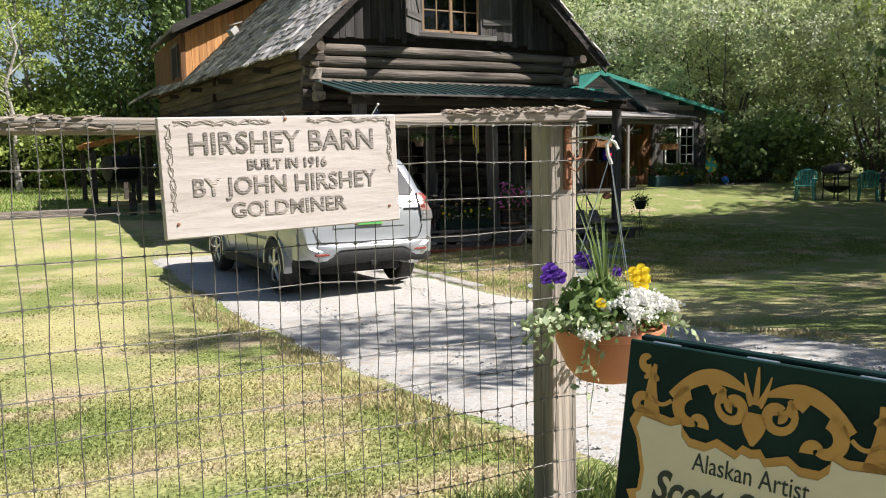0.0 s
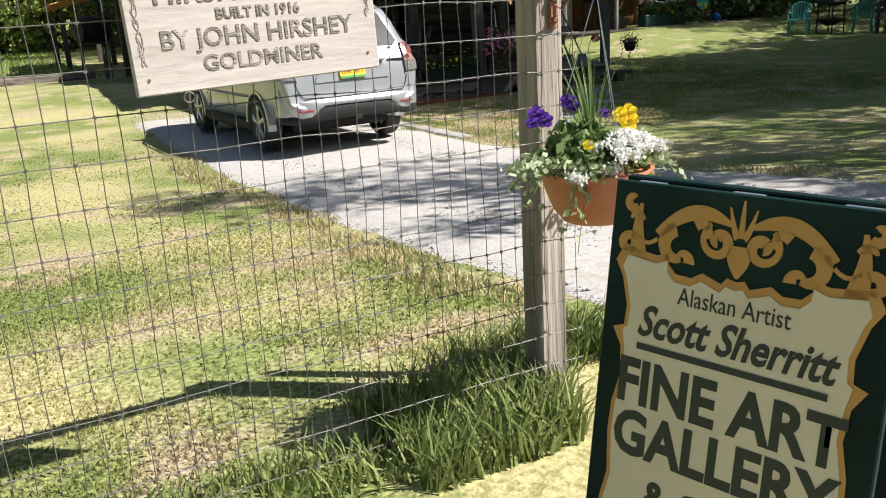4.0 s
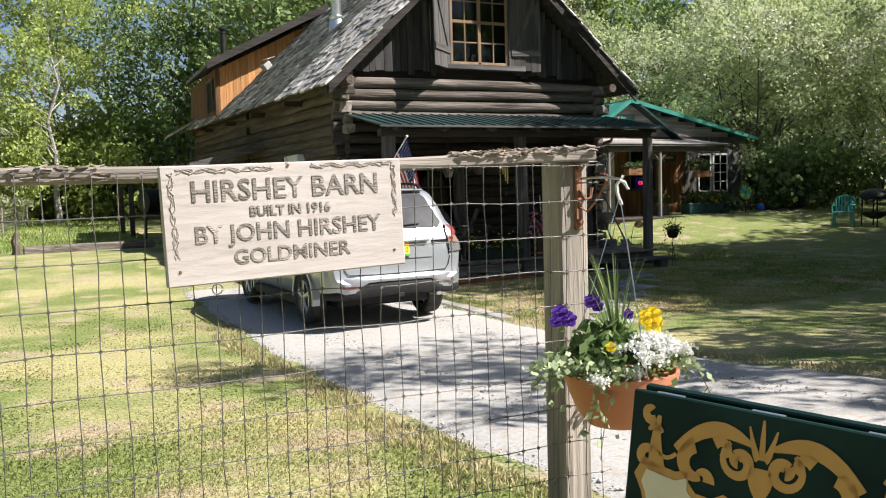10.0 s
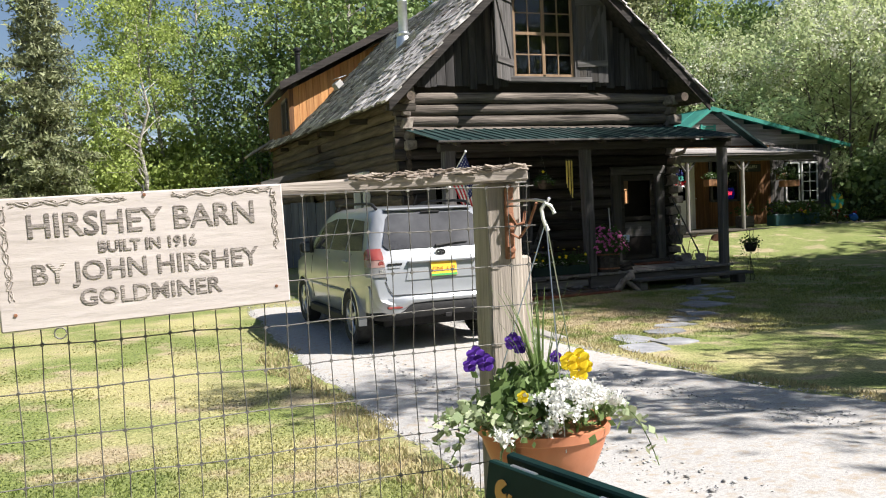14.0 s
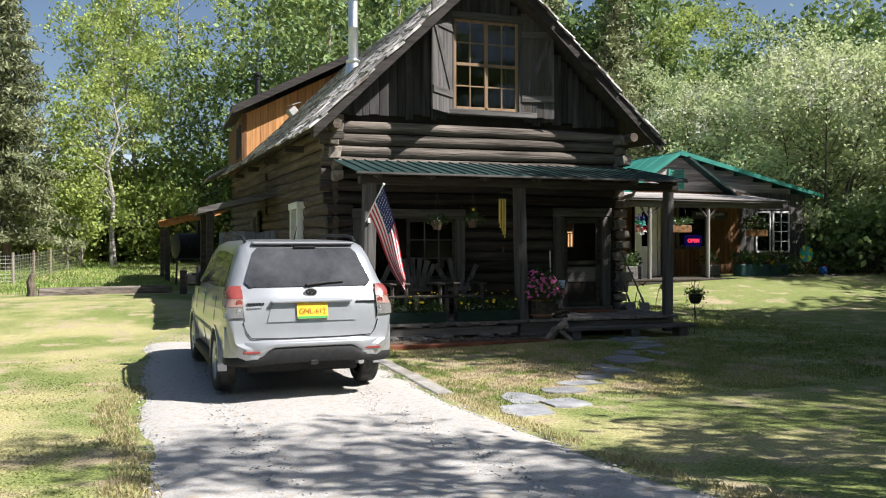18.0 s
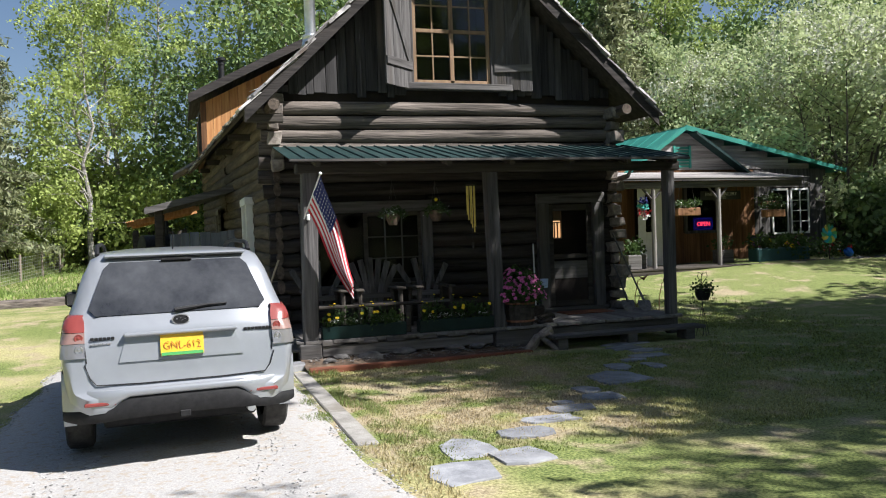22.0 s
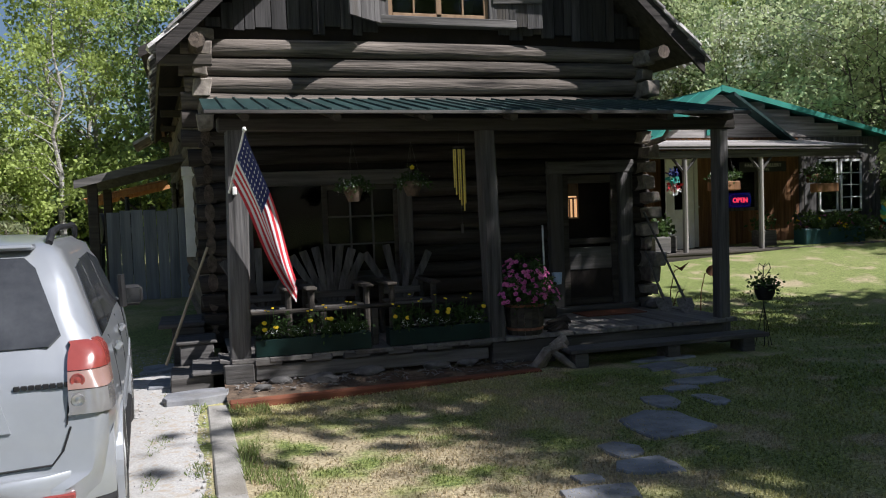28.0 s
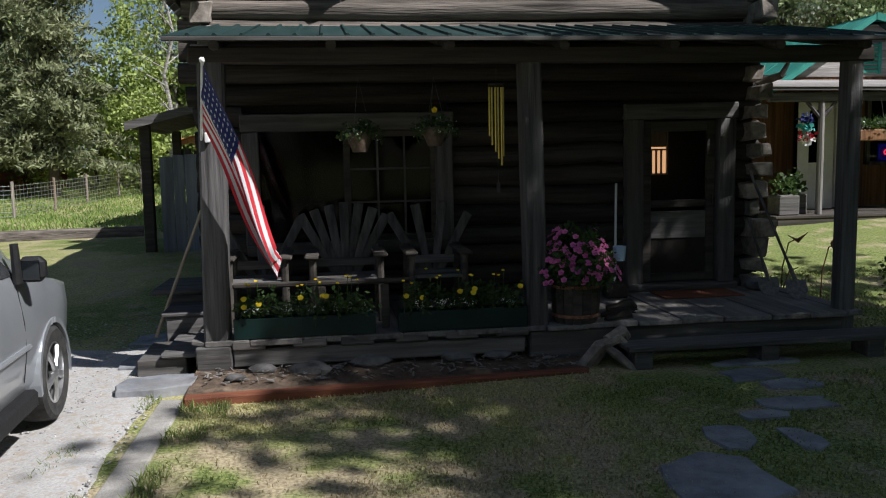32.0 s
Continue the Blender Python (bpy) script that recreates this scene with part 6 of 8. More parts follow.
heads += [(-0.15 + 0.02 * r.normal(), -0.10 + 0.02 * r.normal(), 0.19) for _ in range(6)]
leaves("alyssum", 33, pot, M_PETW, heads, 46, (0.0088, 0.0088, 0.0065), 0.0046, aspect=1.0, label="mounds of small white flowers")
toward = (-0.55, -0.8, 0.2)
for at, q in (((-0.125, 0.10, 0.335), 0.024), ((-0.105, 0.085, 0.318), 0.022), ((-0.145, 0.09, 0.315), 0.018), ((-0.035, 0.075, 0.365), 0.022), ((-0.02, 0.07, 0.35), 0.017), ((0.055, 0.03, 0.325), 0.015), ((0.12, 0.0, 0.30), 0.010)):
    pansy(pot, at, q, M_PETP, toward)
for at, q in (((0.055, -0.04, 0.325), 0.022), ((0.08, -0.045, 0.33), 0.024), ((0.075, -0.05, 0.302), 0.024), ((0.10, -0.04, 0.31), 0.016), ((-0.08, -0.07, 0.262), 0.014)):
    pansy(pot, at, q, M_PETY, toward)
spike = bmesh.new()
for k in range(46):
    a, t = r.uniform(0, 6.28), r.uniform(0.05, 0.5)
    h = r.uniform(0.16, 0.36)
    d = Vector((math.cos(a), math.sin(a), 0))
    p = [Vector((0.015, 0.03, 0.15)) + d * (t * h * q * q) + Vector((0, 0, h * q)) for q in (0, 0.4, 0.75, 1)]
    s = Vector((-d.y, d.x, 0)) * 0.0026
    vs = [(spike.verts.new(c - s * w), spike.verts.new(c + s * w)) for c, w in zip(p, (1, 1, 0.7, 0.1))]
    for (a0, a1), (b0, b1) in zip(vs, vs[1:]):
        spike.faces.new((a0, a1, b1, b0))
part("spike_grass", spike, M_FOL, pot, "fountain of upright spike grass")
for a in (0.4, 2.5, 4.6):
    part("hanger_wire", tubed([(0.15 * math.cos(a), 0.15 * math.sin(a), 0.145), (0.063, 0.07, 0.655)], 0.0016, 4), M_STEEL, pot)
part("hanger_hook", tubed([(0.066, 0.068, 0.63), (0.055, 0.07, 0.66), (0.052, 0.07, 0.685), (0.06, 0.065, 0.698), (0.072, 0.06, 0.692), (0.08, 0.055, 0.672)], 0.0052, 7), M_WHITE, pot)

# ---- folding gallery board ----
M_BGREEN = surf("dark_green_board_paint", (0.003, 0.014, 0.013), (0.006, 0.024, 0.022), 7, 0.55, bump=0.1, vary=0.0, stain=(0.012, 0.04, 0.034), spec=0.15)
M_CREAM = surf("cream_board_paint", (0.66, 0.59, 0.44), (0.74, 0.67, 0.52), 4, 0.5, bump=0.05, vary=0.0)
M_OCHRE = surf("ochre_board_paint", (0.50, 0.27, 0.075), (0.58, 0.33, 0.10), 5, 0.5, bump=0.05, vary=0.0)
M_INK = plain("dark_lettering", (0.02, 0.03, 0.025), 0.5)
board = thing("folding_sign", "dark green folding sign board with a cream shield and ochre scrollwork", "sign")
BW, BH = 0.56, 0.95
bx = Vector((0.15, -0.535, -0.005)).normalized()
bn = Vector((bx.y, -bx.x, 0)).normalized()
board.matrix_world = Matrix.Translation((-4.25, -12.15, 0.30)) @ Matrix(((bx.x, -bn.x, 0), (bx.y, -bn.y, 0), (0, 0, 1))).to_4x4()
tilt = pose(0, -0.15, 0, 0, 0, 0) @ pose(0, 0, 0, -9.8, 0, 0)
front = part("front_panel", boxed((0, 0, 0), (BW, 0.018, BH - 0.06), 0.003, 0, tilt), M_BGREEN, board)
rearp = part("rear_panel", boxed((0, 0, 0), (BW, 0.018, BH - 0.06), 0.003, 0, pose(0, 0.19, 0) @ pose(0, 0, 0, 9.8, 0, 0)), M_BGREEN, board)
for x in (0.08, 0.28, 0.48):
    part("hinge", tubed([(x - 0.03, 0.012, BH - 0.078), (x + 0.03, 0.012, BH - 0.078)], 0.006, 6), M_STEEL, board)
TOPZ = BH - 0.06


def shield(inset):
    """Outline of the cream shield, wider at its shoulders."""
    i = inset
    half = [(0.5, 0.80 - i), (0.47, 0.805 - i), (0.45, 0.79 - i), (0.38, 0.805 - i), (0.34, 0.79 - i), (0.28, 0.792 - i), (0.25, 0.81 - i), (0.245, 0.835 - i), (0.20, 0.825 - i), (0.13, 0.83 - i), (0.07 + i * 0.9, 0.84 - i * 1.4), (0.035 + i * 1.9, 0.80 - i * 0.7), (0.07 + i, 0.765), (0.10 + i, 0.70), (0.095 + i, 0.655), (0.05 + i * 2.4, 0.645), (0.09 + i, 0.605), (0.10 + i, 0.54), (0.075 + i, 0.47), (0.07 + i, 0.40), (0.085 + i, 0.30), (0.06 + i, 0.22), (0.10 + i, 0.12 + i), (0.30, 0.10 + i), (0.5, 0.07 + i)]
    pts = [(x * BW, z * TOPZ / 0.98) for x, z in half]
    return pts + [(BW - x, z) for x, z in reversed(pts[1:-1])]


def flat(name, poly, off, material, parent, thick=0.0015):
    b = bmesh.new()
    prism(b, poly, thick, tilt @ pose(0, -off - thick, 0))
    bmesh.ops.triangulate(b, faces=b.faces[:])
    return part(name, b, material, parent)


flat("shield_border", shield(0.0), 0.001, M_OCHRE, front)
flat("shield_field", shield(0.018), 0.0028, M_CREAM, front)


def scroll(pts, widths):
    """A painted stroke of changing width."""
    a, b = [], []
    for i, (x, z) in enumerate(pts):
        p, q = pts[max(0, i - 1)], pts[min(len(pts) - 1, i + 1)]
        d = math.hypot(q[0] - p[0], q[1] - p[1]) or 1
        nx_, nz_ = -(q[1] - p[1]) / d, (q[0] - p[0]) / d
        a.append((x + nx_ * widths[i], z + nz_ * widths[i]))
        b.append((x - nx_ * widths[i], z - nz_ * widths[i]))
    return a, b


def stroke(pts, widths, off=0.001):
    a, b = scroll(pts, widths)
    bm_ = bmesh.new()
    va = [bm_.verts.new((x, 0, z)) for x, z in a]
    vb = [bm_.verts.new((x, 0, z)) for x, z in b]
    for i in range(len(va) - 1):
        bm_.faces.new((va[i], va[i + 1], vb[i + 1], vb[i]))
    ext = bmesh.ops.extrude_face_region(bm_, geom=bm_.faces[:])
    bmesh.ops.translate(bm_, vec=(0, -0.0015, 0), verts=[v for v in ext["geom"] if isinstance(v, bmesh.types.BMVert)])
    bmesh.ops.recalc_face_normals(bm_, faces=bm_.faces[:])
    bmesh.ops.transform(bm_, matrix=tilt @ pose(0, -off, 0), verts=bm_.verts[:])
    part("scrollwork", bm_, M_OCHRE, front)


def spiral(cx, cz, r0, r1, a0, a1, n=22):
    return [(cx + (r0 + (r1 - r0) * k / (n - 1)) * math.cos(radians(a0 + (a1 - a0) * k / (n - 1))), cz + (r0 + (r1 - r0) * k / (n - 1)) * math.sin(radians(a0 + (a1 - a0) * k / (n - 1)))) for k in range(n)]


ZT = TOPZ - 0.072
N = 22


def taper(a, b, c):
    """Widths that swell from a to b and end at c."""
    return [(a + (b - a) * math.sin(math.pi * min(1, k / (N - 1) * 1.3) / 2)) * (1 - k / (N - 1)) + c * k / (N - 1) for k in range(N)]


for s in (-1, 1):
    def fx(pts):
        return [(BW / 2 + s * x, z) for x, z in pts]
    # inner volute with its leaf, the arching stem, the hooked leaf under it, and the corner sprig
    stroke(fx(spiral(0.042, ZT - 0.022, 0.036, 0.010, 60, -300)), taper(0.004, 0.006, 0.012))
    stroke(fx(spiral(0.042, ZT - 0.022, 0.012, 0.002, -300, -380)), [0.012] * N)
    stroke(fx([(0.02 + 0.15 * k / 21, ZT + 0.012 + 0.026 * math.sin(k / 21 * 2.6) - 0.052 * (k / 21) ** 2.2) for k in range(N)]), taper(0.004, 0.022, 0.010))
    stroke(fx(spiral(0.075, ZT - 0.012, 0.022, 0.008, 40, 230)), taper(0.012, 0.010, 0.003))
    stroke(fx(spiral(0.125, ZT - 0.045, 0.034, 0.022, 80, -110)), taper(0.014, 0.018, 0.008))
    stroke(fx(spiral(0.115, ZT - 0.068, 0.018, 0.006, 200, 20)), taper(0.012, 0.012, 0.004))
    stroke(fx([(0.17 + 0.045 * k / 21, ZT - 0.035 - 0.012 * math.sin(k / 21 * 3.1)) for k in range(N)]), [0.004] * N)
    stroke(fx([(0.205 + 0.012 * math.sin(k / 21 * 2.4), ZT - 0.10 + 0.13 * k / 21) for k in range(N)]), taper(0.022, 0.024, 0.004))
    stroke(fx(spiral(0.232, ZT + 0.034, 0.018, 0.006, -130, 120)), taper(0.010, 0.010, 0.006))
    stroke(fx(spiral(0.236, ZT - 0.055, 0.020, 0.006, 130, -120)), taper(0.008, 0.012, 0.008))
    stroke(fx(spiral(0.225, ZT - 0.01, 0.022, 0.012, 160, 40)), taper(0.004, 0.012, 0.003))
    stroke(fx([(0.006 + 0.020 * k / 21, ZT - 0.01 + 0.055 * (k / 21) ** 1.4) for k in range(N)]), taper(0.007, 0.009, 0.0015))
stroke([(BW / 2, ZT - 0.085 + 0.06 * k / 21) for k in range(N)], [0.003 + 0.020 * math.sin(math.pi * k / 30) for k in range(N)])
stroke([(BW / 2, ZT - 0.01 + 0.07 * k / 21) for k in range(N)], taper(0.005, 0.008, 0.002))
up = tilt @ pose(0, -0.0045, 0)
for text, size, z, shear, wide, bold in (("Alaskan Artist", 0.050, 0.662, 0.0, 0.78, 0.0), ("Scott Sherritt", 0.088, 0.584, 0.30, 0.80, 0.0022), ("FINE ART", 0.128, 0.440, 0.0, 0.86, 0.0042), ("GALLERY", 0.128, 0.330, 0.0, 0.86, 0.0042), ("& GIFTS", 0.09, 0.225, 0.0, 0.9, 0.003)):
    words("lettering", text, size, M_INK, front, up @ pose(BW / 2, 0, z, 90, 0, 0), 0.001, shear=shear, bold=bold, wide=wide, split=True)
flat("rule", [(0.09, 0.553), (0.47, 0.553), (0.47, 0.566), (0.09, 0.566)], 0.0045, M_INK, front)
flat("rule", [(0.10, 0.15), (0.46, 0.15), (0.46, 0.16), (0.10, 0.16)], 0.0045, M_INK, front)
# ---- things on the porch ----
M_CHIME = surf("brass_tube", (0.55, 0.40, 0.10), (0.70, 0.54, 0.16), 6, 0.3, 0.9, bump=0.0, vary=0.05)
M_BOX = surf("dark_green_planter", (0.002, 0.013, 0.011), (0.004, 0.022, 0.019), 4, 0.5, bump=0.1, vary=0.05)
M_CLOTH_R = surf("flag_red", (0.42, 0.02, 0.03), (0.52, 0.035, 0.045), 60, 0.75, bump=0.2, fine=300, vary=0.0)
M_CLOTH_W = surf("flag_white", (0.60, 0.60, 0.61), (0.70, 0.70, 0.70), 60, 0.75, bump=0.2, fine=300, vary=0.0)
M_CLOTH_B = surf("flag_blue", (0.012, 0.02, 0.10), (0.022, 0.03, 0.14), 60, 0.75, bump=0.2, fine=300, vary=0.0)

# flag hanging from a slanted pole on the corner post
flag_ob = thing("flag", "striped flag with starred blue corner on a slanted white pole", "flag")
F0, F1 = Vector((-0.06, -0.10, 2.02)), Vector((0.065, -0.73, 2.55))
part("pole", tubed([F0 - (F1 - F0) * 0.06, F1], 0.011, 8), M_WHITE, flag_ob)
part("pole_knob", rock_mesh(bmesh.new(), F1, (0.022, 0.022, 0.022), 0, 2), M_WHITE, flag_ob, smooth=True)
part("bracket", boxed((-0.035, -0.12, 1.97), (0.005, -0.06, 2.05), 0.006), M_WHITE, flag_ob)


def flag_point(u, v):
    """u along the fly, v down the hoist; the cloth hangs in folds off the pole."""
    hoist = F1.lerp(F0, 0.03 + 0.80 * v)
    fly = 1.42
    d = Vector((0.36, 0.08, -0.92)).normalized()
    p = hoist + d * fly * u
    pinch = 0.46 + 0.54 * (1 - u) ** 1.2
    mid = F1.lerp(F0, 0.43) + d * fly * u
    p = mid + (p - mid) * pinch
    p += Vector((0.02, 0.09, 0.03)) * math.sin(v * 9.0 + u * 2.5) * (0.15 + u)
    p += Vector((0.05, -0.03, 0.0)) * math.sin(u * 5.0 + v * 2.0) * u
    return p


def cloth(name, u0, u1, v0, v1, material, nu=26, nv=3, off=0.0):
    b = bmesh.new()
    g = [[b.verts.new(flag_point(u0 + (u1 - u0) * i / nu, v0 + (v1 - v0) * j / nv)) for j in range(nv + 1)] for i in range(nu + 1)]
    for i in range(nu):
        for j in range(nv):
            b.faces.new((g[i][j], g[i + 1][j], g[i + 1][j + 1], g[i][j + 1]))
    b.normal_update()
    ext = bmesh.ops.extrude_face_region(b, geom=b.faces[:])
    for w in ext["geom"]:
        if isinstance(w, bmesh.types.BMVert):
            w.co += Vector((0.0012, -0.0012, 0.0012))
    return part(name, b, material, flag_ob, smooth=True)


for k in range(13):
    cloth("stripe", 0.4 if k < 7 else 0.0, 1.0, k / 13, (k + 1) / 13, M_CLOTH_R if k % 2 == 0 else M_CLOTH_W, 26, 2)
canton = cloth("canton", 0.0, 0.4, 0.0, 7 / 13, M_CLOTH_B, 14, 10)
stars = bmesh.new()
for i in range(9):
    for j in range(6 if i % 2 == 0 else 5):
        u, v = 0.4 * (0.5 + i * 1.0 + 0.5) / 10, 7 / 13 * ((j + 0.5 + (0 if i % 2 == 0 else 0.5)) / 6)
        c = flag_point(u, v)
        du, dv = (flag_point(u + 0.01, v) - c).normalized(), (flag_point(u, v + 0.01) - c).normalized()
        n = du.cross(dv).normalized()
        for side in (-1, 1):
            ring = [stars.verts.new(c + n * side * 0.0035 + (du * math.cos(a) + dv * math.sin(a)) * (0.016 if q % 2 == 0 else 0.0065)) for q, a in enumerate(2 * math.pi * k / 10 for k in range(10))]
            stars.faces.new(ring)
part("stars", stars, M_CLOTH_W, canton, "rows of small white stars", kind="stuff")

# planter boxes with marigolds and small white flowers
M_PFOL = leafy("planter_leaf", (0.018, 0.042, 0.012), (0.062, 0.105, 0.028), 0.3)


def planter(x0, x1, seed):
    box_ob = thing("planter_box", "long dark green planter box with yellow and white flowers", "planter", "planter boxes on the porch edge", at=(x0, -0.02, 0.335))
    w = x1 - x0
    for lo, hi in (((0, -0.09, 0), (w, -0.075, 0.17)), ((0, 0.075, 0), (w, 0.09, 0.17)), ((0, -0.075, 0), (0.015, 0.075, 0.17)), ((w - 0.015, -0.075, 0), (w, 0.075, 0.17)), ((0.015, -0.075, 0.0), (w - 0.015, 0.075, 0.13))):
        part("side", boxed(lo, hi, 0.003), M_BOX, box_ob)
    r = np.random.default_rng(seed)
    cs = [(q, r.normal(0, 0.05), 0.2 + 0.16 * r.random() ** 2) for q in r.uniform(0.03, w - 0.03, 70)]
    leaves("foliage", seed + 1, box_ob, M_PFOL, cs, 14, (0.03, 0.03, 0.04), 0.022)
    wc = [(q, -0.06 + r.normal(0, 0.035), 0.21 + 0.05 * r.random()) for q in r.uniform(0.1, w - 0.05, 34)]
    tagged(leaves("white_flowers", seed + 2, box_ob, M_PETW, wc, 6, (0.014, 0.012, 0.012), 0.007), kind="stuff")
    stems = bmesh.new()
    for k in range(17):
        x, z = r.uniform(0.04, w - 0.04), (0.26 + 0.1 * r.random()) if k < 6 else 0.46 + 0.03 * r.normal()
        s = 0.026 if k < 6 else 0.015
        y = -0.08 + 0.05 * r.normal() * 0.5
        flower = bmesh.new()
        for t in range(3):
            ring = [flower.verts.new((x + math.cos(a) * s * (1 - 0.25 * t) * (1.0 + 0.18 * math.sin(5 * a)), y - 0.008 * t + 0.4 * math.sin(a) * s, z + math.sin(a) * s * (0.8 if k < 6 else 0.45) * (1 - 0.25 * t))) for a in (2 * math.pi * q / 12 for q in range(12))]
            flower.faces.new(ring)
        part("marigold", flower, M_PETY, box_ob)
        tube(stems, [(x, y + 0.02, 0.13), (x + 0.01, y + 0.01, z)], 0.003, 4, False)
    part("stalk_growth", stems, M_PFOL, box_ob, kind="stuff")
    return box_ob


planter(0.12, 1.3, 301)
planter(1.5, 2.62, 311)


def basket(x, y, z, seed, yellow):
    ob = thing("hanging_basket", "small dark hanging basket with white trailing flowers under the porch roof", "hanging basket", "baskets under the porch roof", at=(x, y, z))
    part("pot", lathed([(0.06, -0.16), (0.1, -0.06), (0.11, 0.0), (0.10, 0.0), (0.0, -0.02)], 16), M_SOIL, ob, smooth=True)
    r = np.random.default_rng(seed)
    cs = [(0.16 * math.cos(a) * q, 0.14 * math.sin(a) * q, 0.03 + 0.07 * r.random() - 0.09 * q * q) for a, q in zip(r.uniform(0, 6.28, 50), r.uniform(0.2, 1.2, 50))]
    leaves("foliage", seed + 1, ob, M_PFOL, cs, 11, (0.025, 0.025, 0.025), 0.018)
    tagged(leaves("white_flowers", seed + 2, ob, M_PETW, cs[::2], 3, (0.02, 0.02, 0.02), 0.009), kind="stuff")
    if yellow:
        pansy(ob, (0.0, -0.03, 0.15), 0.026, M_PETY, (-0.3, -1, 0.1))
    for a in (0, 2.1, 4.2):
        part("wire", tubed([(0.1 * math.cos(a), 0.1 * math.sin(a), 0), (0, 0, 2.5 - z)], 0.0015, 4), M_WIRE, ob)


basket(1.22, 0.12, 2.03, 321, False)
basket(1.87, 0.14, 2.07, 331, True)

chimes = thing("wind_chimes", "long brass tube wind chimes hanging from the porch beam", "wind chimes", at=(2.42, 0.14, 2.44))
part("top_disc", lathed([(0.07, -0.015), (0.07, 0.0)], 16), M_BEAM, chimes)
for k, (dx, ln) in enumerate(((-0.062, 0.42), (-0.035, 0.50), (-0.008, 0.56), (0.02, 0.62), (0.045, 0.68), (0.066, 0.60))):
    part("tube", lathed([(0.009, -0.03 - ln), (0.009, -0.03)], 8, (dx, 0.02 * (k % 2), 0)), M_CHIME, chimes, smooth=True)
part("striker_cord", tubed([(0.0, 0, 0), (0.01, 0, -0.86)], 0.0015, 4), M_WIRE, chimes)
part("sail", boxed((-0.006, -0.003, -0.95), (0.026, 0.003, -0.86), 0.002), M_BEAM, chimes)
part("hanger", tubed([(0, 0, 0), (0, 0, 0.14)], 0.0015, 4), M_WIRE, chimes)


def fan_seat(x, n, width, name, label):
    """A rough log seat whose back is a fan of slats."""
    ob = thing(name, label, "chair", at=(x, 0.75, 0.325))
    for sx in (-1, 1):
        for y in (-0.28, 0.22):
            part("leg", tubed([(sx * width / 2, y, 0), (sx * width / 2 * 0.98, y, 0.60 if y < 0 else 0.66)], 0.035, 7), M_BEAM, ob)
        part("arm", boxed((sx * width / 2 - 0.06, -0.36, 0.60), (sx * width / 2 + 0.06, 0.3, 0.635), 0.012, 0.008), M_BEAM, ob)
    for k in range(5):
        part("seat_slat", boxed((-width / 2, -0.3 + 0.11 * k, 0.38), (width / 2, -0.21 + 0.11 * k, 0.405), 0.006, 0.004), M_GREY_X, ob)
    for k in range(n):
        a = (k / (n - 1) - 0.5) * 1.15
        c = width * 0.28 * (k / (n - 1) - 0.5)
        top = 0.62 + 0.1 * math.cos(a * 1.6) + random.uniform(-0.02, 0.02)
        bm_ = boxed((-0.035, -0.011, 0), (0.035, 0.011, top), 0.008, 0.004)
        for v in bm_.verts:
            if v.co.z > top / 2:
                v.co.x *= 1.35
        bmesh.ops.transform(bm_, matrix=pose(c, 0.22, 0.36, -12, math.degrees(a) * 0.9, 0), verts=bm_.verts[:])
        part("back_slat", bm_, M_GREY_Z, ob)
    part("back_rail", boxed((-width / 2, 0.2, 0.46), (width / 2, 0.23, 0.54), 0.008, 0.005), M_GREY_X, ob)
    return ob


fan_seat(0.28, 3, 0.5, "fan_back_chair", "rough grey wooden chair with a fanned slat back on the porch")
fan_seat(1.08, 7, 0.62, "fan_back_chair", "rough grey wooden chair with a wide fan of slats")
fan_seat(1.92, 4, 0.5, "fan_back_chair", "rough grey wooden chair with a narrow fan of slats")
rail = thing("porch_rail", "low rough wooden rail behind the planter boxes", "rail")
part("top_rail", boxed((0.1, 0.12, 0.72), (1.62, 0.17, 0.765), 0.01, 0.008), M_BEAM, rail)
for x in (0.85, 1.4, 1.6):
    part("baluster", boxed((x - 0.035, 0.125, 0.32), (x + 0.035, 0.165, 0.72), 0.008, 0.004), M_BEAM, rail)

# barrel of petunias, shoes, broom, shovels
barrel = thing("barrel_planter", "old wooden half barrel overflowing with pink petunias", "planter", at=(3.1, 0.05, 0.325))
for k in range(16):
    a0, a1 = 2 * math.pi * k / 16 + 0.012, 2 * math.pi * (k + 1) / 16 - 0.012
    b = bmesh.new()
    rings = []
    for z, rad in ((0.0, 0.19), (0.14, 0.215), (0.28, 0.22), (0.40, 0.205)):
        rings.append([b.verts.new((math.cos(a) * q, math.sin(a) * q, z)) for a, q in ((a0, rad), (a1, rad), (a1, rad - 0.02), (a0, rad - 0.02))])
    for p, q in zip(rings, rings[1:]):
        for i in range(4):
            b.faces.new((p[i], p[(i + 1) % 4], q[(i + 1) % 4], q[i]))
    b.faces.new(rings[0][::-1])
    b.faces.new(rings[-1])
    part("stave", b, M_BEAM, barrel)
for z, rad in ((0.07, 0.208), (0.33, 0.219)):
    part("hoop", lathed([(rad, z - 0.015), (rad + 0.004, z - 0.012), (rad + 0.004, z + 0.012), (rad, z + 0.015)], 24, cap=False), M_RUST, barrel)
part("soil", lathed([(0.19, 0.33), (0.19, 0.37), (0.0, 0.38)], 20), M_SOIL, barrel)
r = np.random.default_rng(41)
cs = [(0.38 * math.cos(a) * q, 0.32 * math.sin(a) * q, 0.36 + 0.50 * (1 - q * q * 0.7) * r.random()) for a, q in zip(r.uniform(0, 6.28, 190), r.uniform(0, 1.0, 190) ** 0.6)]
leaves("foliage", 42, barrel, M_PFOL, cs, 16, (0.035, 0.035, 0.035), 0.022)
